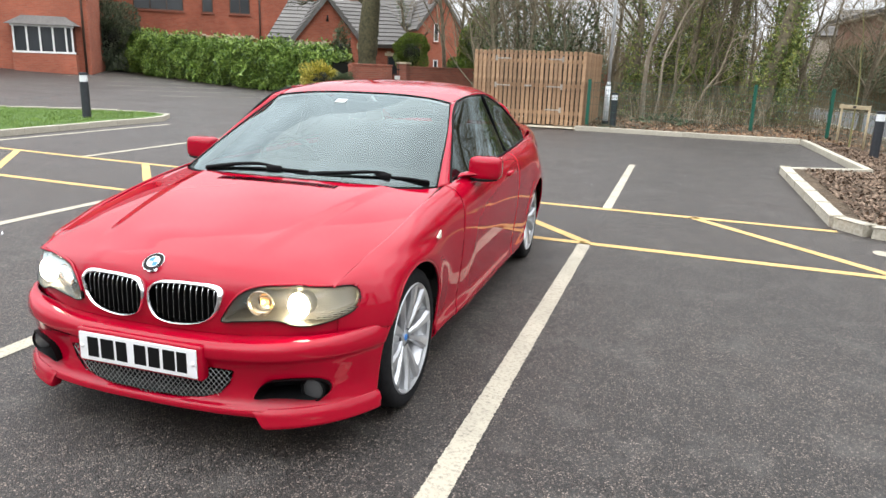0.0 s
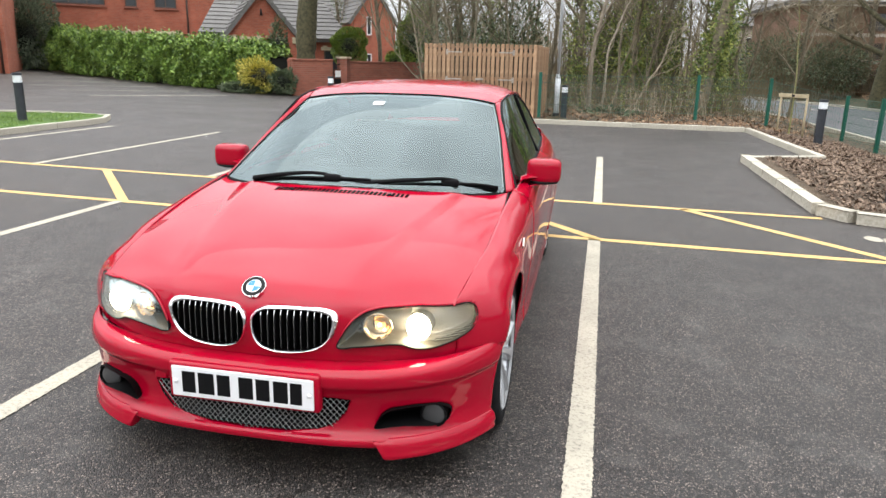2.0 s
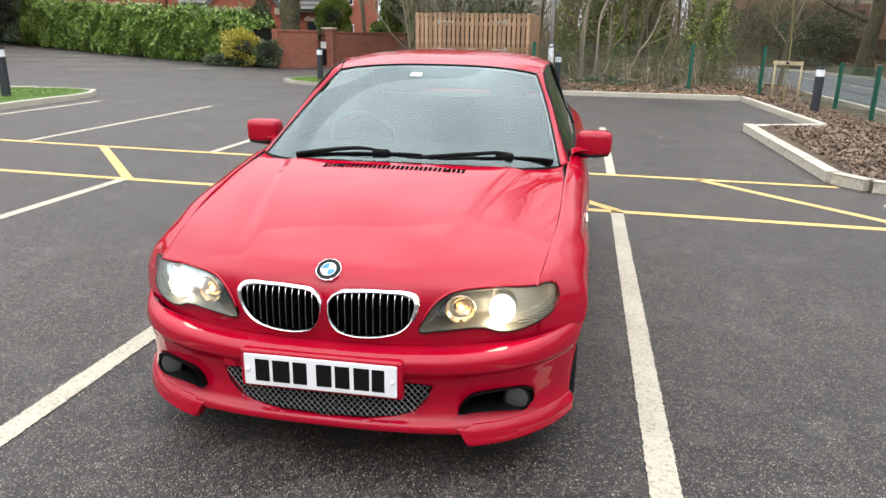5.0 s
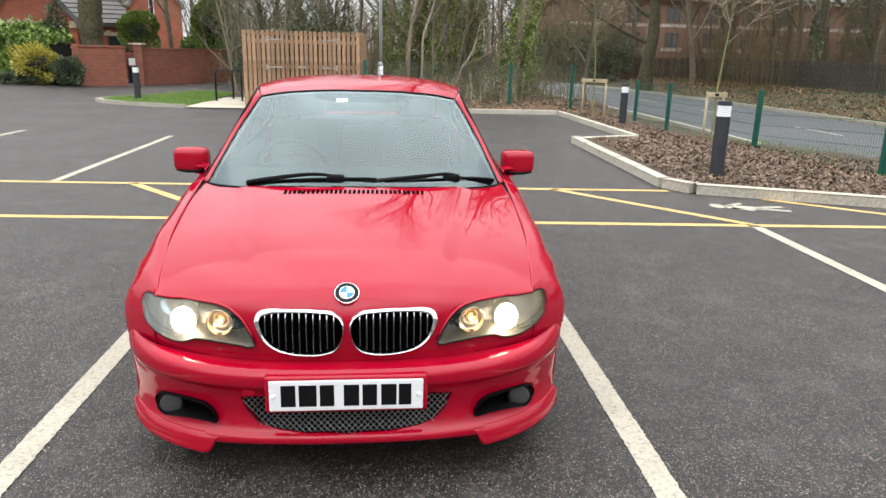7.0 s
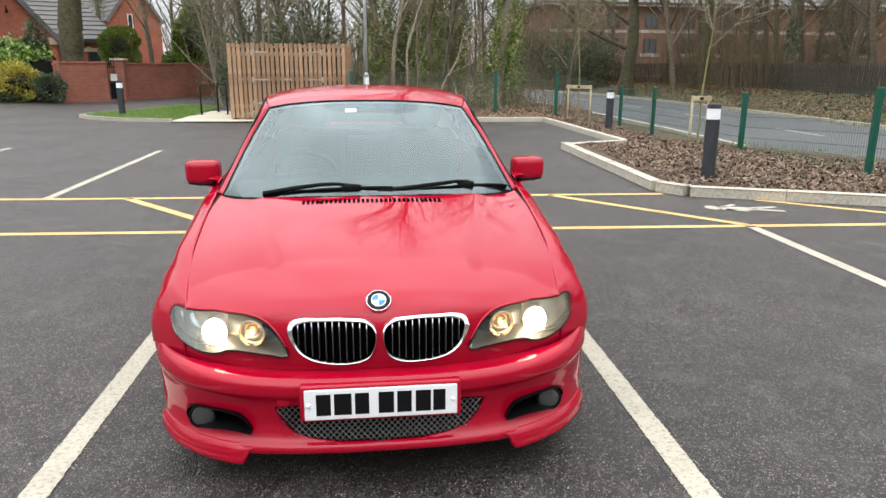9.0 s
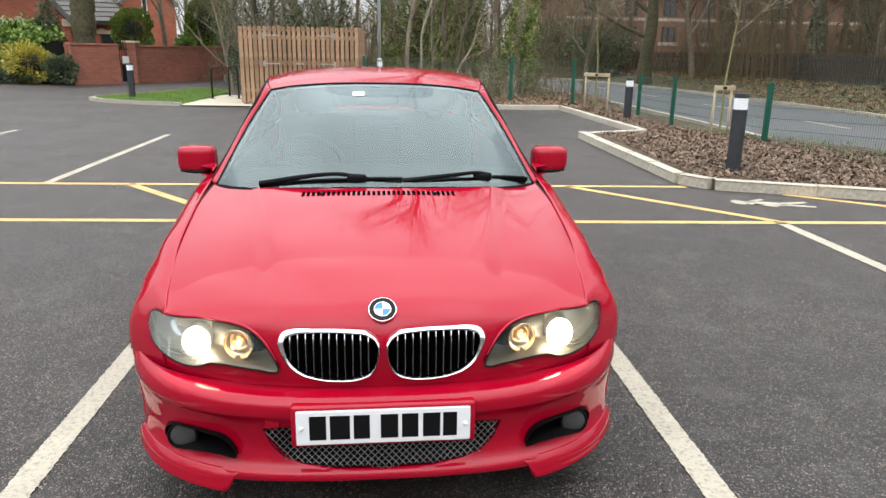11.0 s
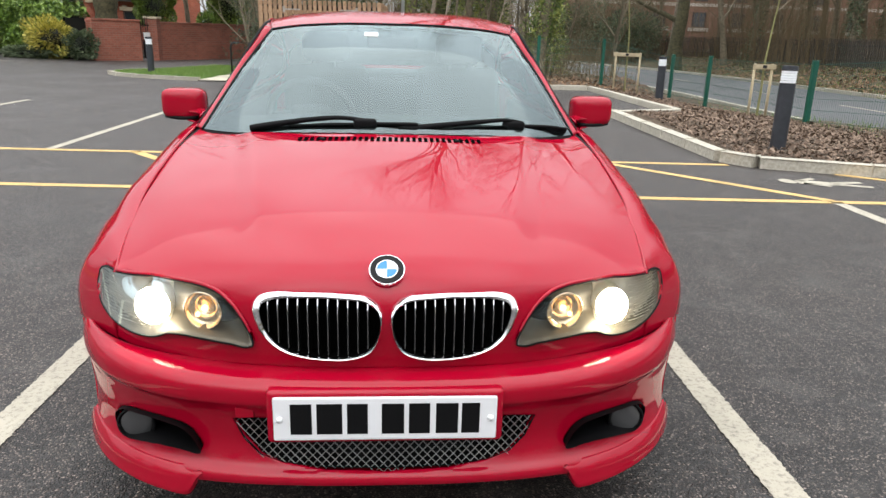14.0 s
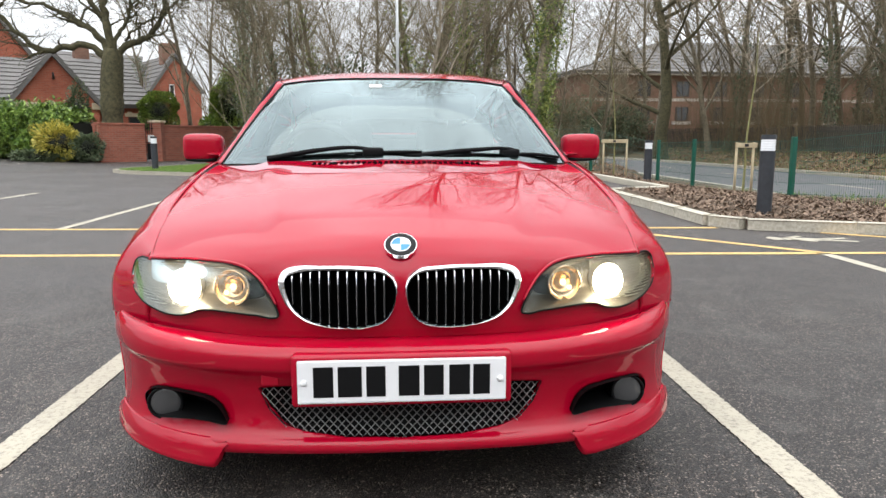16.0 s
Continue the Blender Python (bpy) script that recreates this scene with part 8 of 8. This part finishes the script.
def wing_mirror(sgn):
    bm = bmesh.new()
    bmesh.ops.create_uvsphere(bm, u_segments=40, v_segments=24, radius=1.0)
    for v in bm.verts:
        p = v.co

        def q(c, e):
            return math.copysign(abs(c) ** e, c)

        x, y, z = q(p.x, 0.42), q(p.y, 0.6), q(p.z, 0.45)
        taper = 1.0 - 0.10 * (x * 0.5 + 0.5)
        x_ = 0.882 + 0.090 * x
        y_ = 1.668 + 0.062 * y - 0.012 * x + 0.016 * (x > 0) * x
        z_ = 0.924 + 0.069 * z * taper + 0.004 * x
        v.co = Vector((sgn * x_, y_, z_))
    ob = part("wing_mirror", smooth_bm(bm), P["paint"], CAR, "red door mirror with a black lower trim")
    foot = loft([[(0.775, 1.50, 0.880), (0.81, 1.58, 0.886), (0.86, 1.615, 0.886)], [(0.772, 1.57, 0.892), (0.80, 1.66, 0.892), (0.84, 1.70, 0.898)], [(0.782, 1.60, 0.862), (0.81, 1.68, 0.868), (0.85, 1.71, 0.876)], [(0.772, 1.49, 0.852), (0.81, 1.575, 0.850), (0.86, 1.612, 0.858)]], 12, 16).reshape(-1, 3)
    sheet("foot", foot * (sgn, 1, 1) + (0, 0, 0.006), grid_faces(12, 16), P["paint"], ob, 0.006)
    part("mirror_glass", bm_box((min(sgn * 0.825, sgn * 0.955), 1.722, 0.885), (max(sgn * 0.825, sgn * 0.955), 1.7305, 0.98), 0.003), P["chrome"], ob)
    belt = [(sgn * (0.815 + 0.0), 1.618, 0.872), (sgn * 0.88, 1.610, 0.868), (sgn * 0.955, 1.638, 0.874)]
    part("lower_trim", mesh_of("lower_trim", *tube_arrays(spline(belt, 14), 0.008, 6), True), P["black"], ob)


wing_mirror(1)
wing_mirror(-1)


def wiper(arm, blade, clip):
    """A tapered arm that rises from the scuttle to a clip, with the blade passing under the clip."""
    p = spline(arm, 20)
    ob = part("wiper", mesh_of("wiper", *tube_arrays(p, list(np.linspace(0.0135, 0.0075, len(p))), 6), True), P["black"], CAR, "black wiper arm and blade")
    p = spline(blade, 20)
    part("blade", mesh_of("blade", *tube_arrays(p, [0.0090] * 8 + [0.0072] * (len(p) - 8), 6), True), P["seal"], ob)
    part("rubber", mesh_of("rubber", *tube_arrays(np.asarray(p) + (0, 0.004, -0.011), 0.0045, 5), True), P["seal"], ob)
    b = np.array(clip)
    part("joint", smooth_bm(bm_box(tuple(b - (0.046, 0.014, 0.020)), tuple(b + (0.040, 0.014, 0.018)), 0.012, 3)), P["black"], ob)


wiper([(-0.514, 1.190, 0.886), (-0.41, 1.183, 0.905), (-0.284, 1.175, 0.924), (-0.180, 1.168, 0.932), (-0.105, 1.163, 0.926)],
      [(-0.373, 1.181, 0.893), (-0.243, 1.172, 0.903), (-0.097, 1.163, 0.911), (0.007, 1.156, 0.914), (0.101, 1.150, 0.914)], (-0.090, 1.162, 0.914))
wiper([(0.028, 1.155, 0.893), (0.175, 1.159, 0.910), (0.327, 1.191, 0.922), (0.455, 1.231, 0.926), (0.486, 1.241, 0.922)],
      [(0.233, 1.167, 0.894), (0.350, 1.198, 0.898), (0.469, 1.235, 0.903), (0.607, 1.276, 0.899), (0.690, 1.300, 0.888)], (0.472, 1.236, 0.908))


def wheel(x, y, sgn):
    ob = part("wheel", mesh_of("wheel", *lathe([(0.222, 0.075), (0.236, 0.085), (0.2415, 0.080), (0.236, 0.066), (0.222, 0.05), (0.212, 0.0), (0.214, -0.09), (0.228, -0.10)], 56), True, 35), P["alloy"], CAR, "silver alloy wheel with paired spokes")
    ob.matrix_basis = Matrix.Translation((x, y, WHEEL_Z)) @ Matrix.Rotation(radians(90 * sgn), 4, "Y") @ Matrix.Rotation(radians(9), 4, "Z")
    part("tyre", mesh_of("tyre", *lathe([(0.238, 0.078), (0.247, 0.084), (0.266, 0.086), (0.284, 0.083), (0.297, 0.074), (0.303, 0.060), (0.305, 0.03), (0.305, -0.03), (0.303, -0.07), (0.294, -0.10), (0.26, -0.11), (0.22, -0.10)], 64), True, 50), P["rubber"], ob)
    for k in range(5):
        for s in (-1, 1):
            a = radians(72 * k + s * 16)
            a0 = radians(72 * k + s * 11)
            w = []
            for r, wd, zt, ang in ((0.040, 0.012, 0.054, a0), (0.10, 0.0150, 0.068, a0 + (a - a0) * 0.35), (0.160, 0.0205, 0.077, a0 + (a - a0) * 0.7), (0.229, 0.034, 0.083, a)):
                c = np.array([r * math.cos(ang), r * math.sin(ang)])
                t = np.array([-math.sin(ang), math.cos(ang)])
                w.append([(*(c - t * wd), zt - 0.012), (*(c - t * wd * 0.55), zt), (*(c + t * wd * 0.55), zt), (*(c + t * wd), zt - 0.012), (*(c + t * wd * 0.8), zt - 0.045), (*(c - t * wd * 0.8), zt - 0.045)])
            v = [p for row in w for p in row]
            f = [(i * 6 + j, i * 6 + (j + 1) % 6, (i + 1) * 6 + (j + 1) % 6, (i + 1) * 6 + j) for i in range(3) for j in range(6)]
            me = mesh_of("spoke", v, f, True, 30)
            part("spoke", me, P["alloy"], ob)
    part("hub", mesh_of("hub", *lathe([(0.0, 0.052), (0.030, 0.052), (0.036, 0.046), (0.062, 0.044), (0.072, 0.030), (0.075, -0.02)], 32), True, 35), P["alloy"], ob)
    part("hub_cap", mesh_of("hub_cap", *lathe([(0.0, 0.0575), (0.013, 0.057), (0.015, 0.051)], 24), True, 35), P["blue"], ob, "blue hub cap")
    for k in range(5):
        a = radians(72 * k + 36)
        part("bolt", smooth_bm(bm_cyl((0.053 * math.cos(a), 0.053 * math.sin(a), 0.03), (0.053 * math.cos(a), 0.053 * math.sin(a), 0.050), 0.009, n=8)), P["dark_metal"], ob)
    part("brake_disc", mesh_of("brake_disc", *lathe([(0.06, -0.015), (0.150, -0.015), (0.150, -0.038), (0.06, -0.038)], 40), False), P["disc"], ob)


def lathe(profile, n):
    p = np.array(profile, float)
    a = np.arange(n) / n * 2 * np.pi
    v = np.stack([p[:, 0, None] * np.cos(a), p[:, 0, None] * np.sin(a), p[:, 1, None] * np.ones(n)], -1).reshape(-1, 3)
    f = [(i * n + j, i * n + (j + 1) % n, (i + 1) * n + (j + 1) % n, (i + 1) * n + j) for i in range(len(p) - 1) for j in range(n)]
    return v, f


for yy in (WHEEL_F, WHEEL_R):
    for sg in (1, -1):
        wheel(sg * 0.748, yy, sg)


def underside():
    # unseen tray added before the floor pan, to deepen the shadow below
    part("underbody_light_block", bm_box((-0.56, 0.12, 0.150), (0.56, 0.40, 0.175), 0.008), P["black"], CAR)
    part("floor_pan", bm_box((-0.62, 0.40, 0.145), (0.62, 4.30, 0.40), 0.02), P["black"], CAR)
    part("engine_block", bm_box((-0.50, 0.22, 0.40), (0.50, 1.10, 0.62), 0.02), P["black"], CAR)
    part("bulkhead", bm_box((-0.74, 1.24, 0.40), (0.74, 1.30, 0.80), 0.01), P["trim"], CAR)
    part("radiator", bm_box((-0.42, 0.17, 0.20), (0.42, 0.20, 0.60), 0.004), P["black"], CAR)
    for s in (-1, 1):
        part("door_lining", bm_box((min(s * 0.74, s * 0.80), 1.35, 0.20), (max(s * 0.74, s * 0.80), 3.20, 0.85), 0.02), P["trim"], CAR)
    part("boot_floor", bm_box((-0.60, 3.30, 0.40), (0.60, 4.40, 0.86), 0.02), P["black"], CAR)
    part("parcel_shelf", bm_box((-0.56, 3.34, 0.90), (0.56, 3.84, 0.992), 0.02), P["trim"], CAR)
    dash = loft([[(0, 1.22, 0.84), (0.4, 1.26, 0.836), (0.72, 1.36, 0.83)], [(0, 1.50, 0.885), (0.4, 1.52, 0.880), (0.73, 1.55, 0.865)], [(0, 1.72, 0.87), (0.4, 1.73, 0.865), (0.74, 1.72, 0.85)], [(0, 1.76, 0.74), (0.4, 1.77, 0.74), (0.74, 1.75, 0.74)], [(0, 1.62, 0.50), (0.4, 1.62, 0.50), (0.74, 1.6, 0.50)]], 24, 30).reshape(-1, 3)
    v, f = mirrored(dash, grid_faces(24, 30))
    sheet("dashboard", v, f, P["trim"], CAR, 0.01)
    x0 = -0.36
    rim = [(x0 + 0.185 * math.cos(a), 1.80 - 0.185 * math.sin(a) * 0.42, 0.865 + 0.185 * math.sin(a) * 0.88) for a in np.linspace(0, 6.2832, 41)]
    sw = part("steering_wheel", mesh_of("steering_wheel", *tube_arrays(rim, 0.016, 8, False), True), P["trim"], CAR)
    part("boss", smooth_bm(bm_box((x0 - 0.09, 1.76, 0.82), (x0 + 0.09, 1.82, 0.92), 0.03, 3)), P["trim"], sw)
    for a in (0.1, math.pi - 0.1, -math.pi / 2):
        part("spoke", mesh_of("spoke", *tube_arrays([(x0, 1.79, 0.865), (x0 + 0.18 * math.cos(a), 1.80 - 0.075 * math.sin(a), 0.865 + 0.16 * math.sin(a))], 0.016, 6), True), P["trim"], sw)
    for s in (-1, 1):
        x = s * 0.37
        seat = part("front_seat", smooth_bm(bm_box((x - 0.24, 2.02, 0.36), (x + 0.24, 2.55, 0.56), 0.06, 3)), P["seat"], CAR)
        back = bm_box((x - 0.235, 2.46, 0.52), (x + 0.235, 2.60, 1.06), 0.055, 3)
        for w in back.verts:
            w.co.y += (w.co.z - 0.52) * 0.30
        part("backrest", smooth_bm(back), P["seat"], seat)
        head = bm_box((x - 0.13, 2.60, 1.075), (x + 0.13, 2.70, 1.235), 0.04, 3)
        part("headrest", smooth_bm(head), P["seat"], seat)
        for q in (-0.05, 0.05):
            part("headrest_rod", bm_cyl((x + q, 2.64, 1.03), (x + q, 2.65, 1.09), 0.007, n=8), P["chrome"], seat)
    rb = bm_box((-0.60, 3.05, 0.50), (0.60, 3.20, 0.96), 0.05, 3)
    for w in rb.verts:
        w.co.y += (w.co.z - 0.5) * 0.3
    part("rear_bench", smooth_bm(rb), P["seat"], CAR)
    im = bm_box((-0.12, 2.06, 1.165), (0.12, 2.085, 1.225), 0.012, 2)
    part("rear_view_mirror", smooth_bm(im), P["trim"], CAR)


underside()
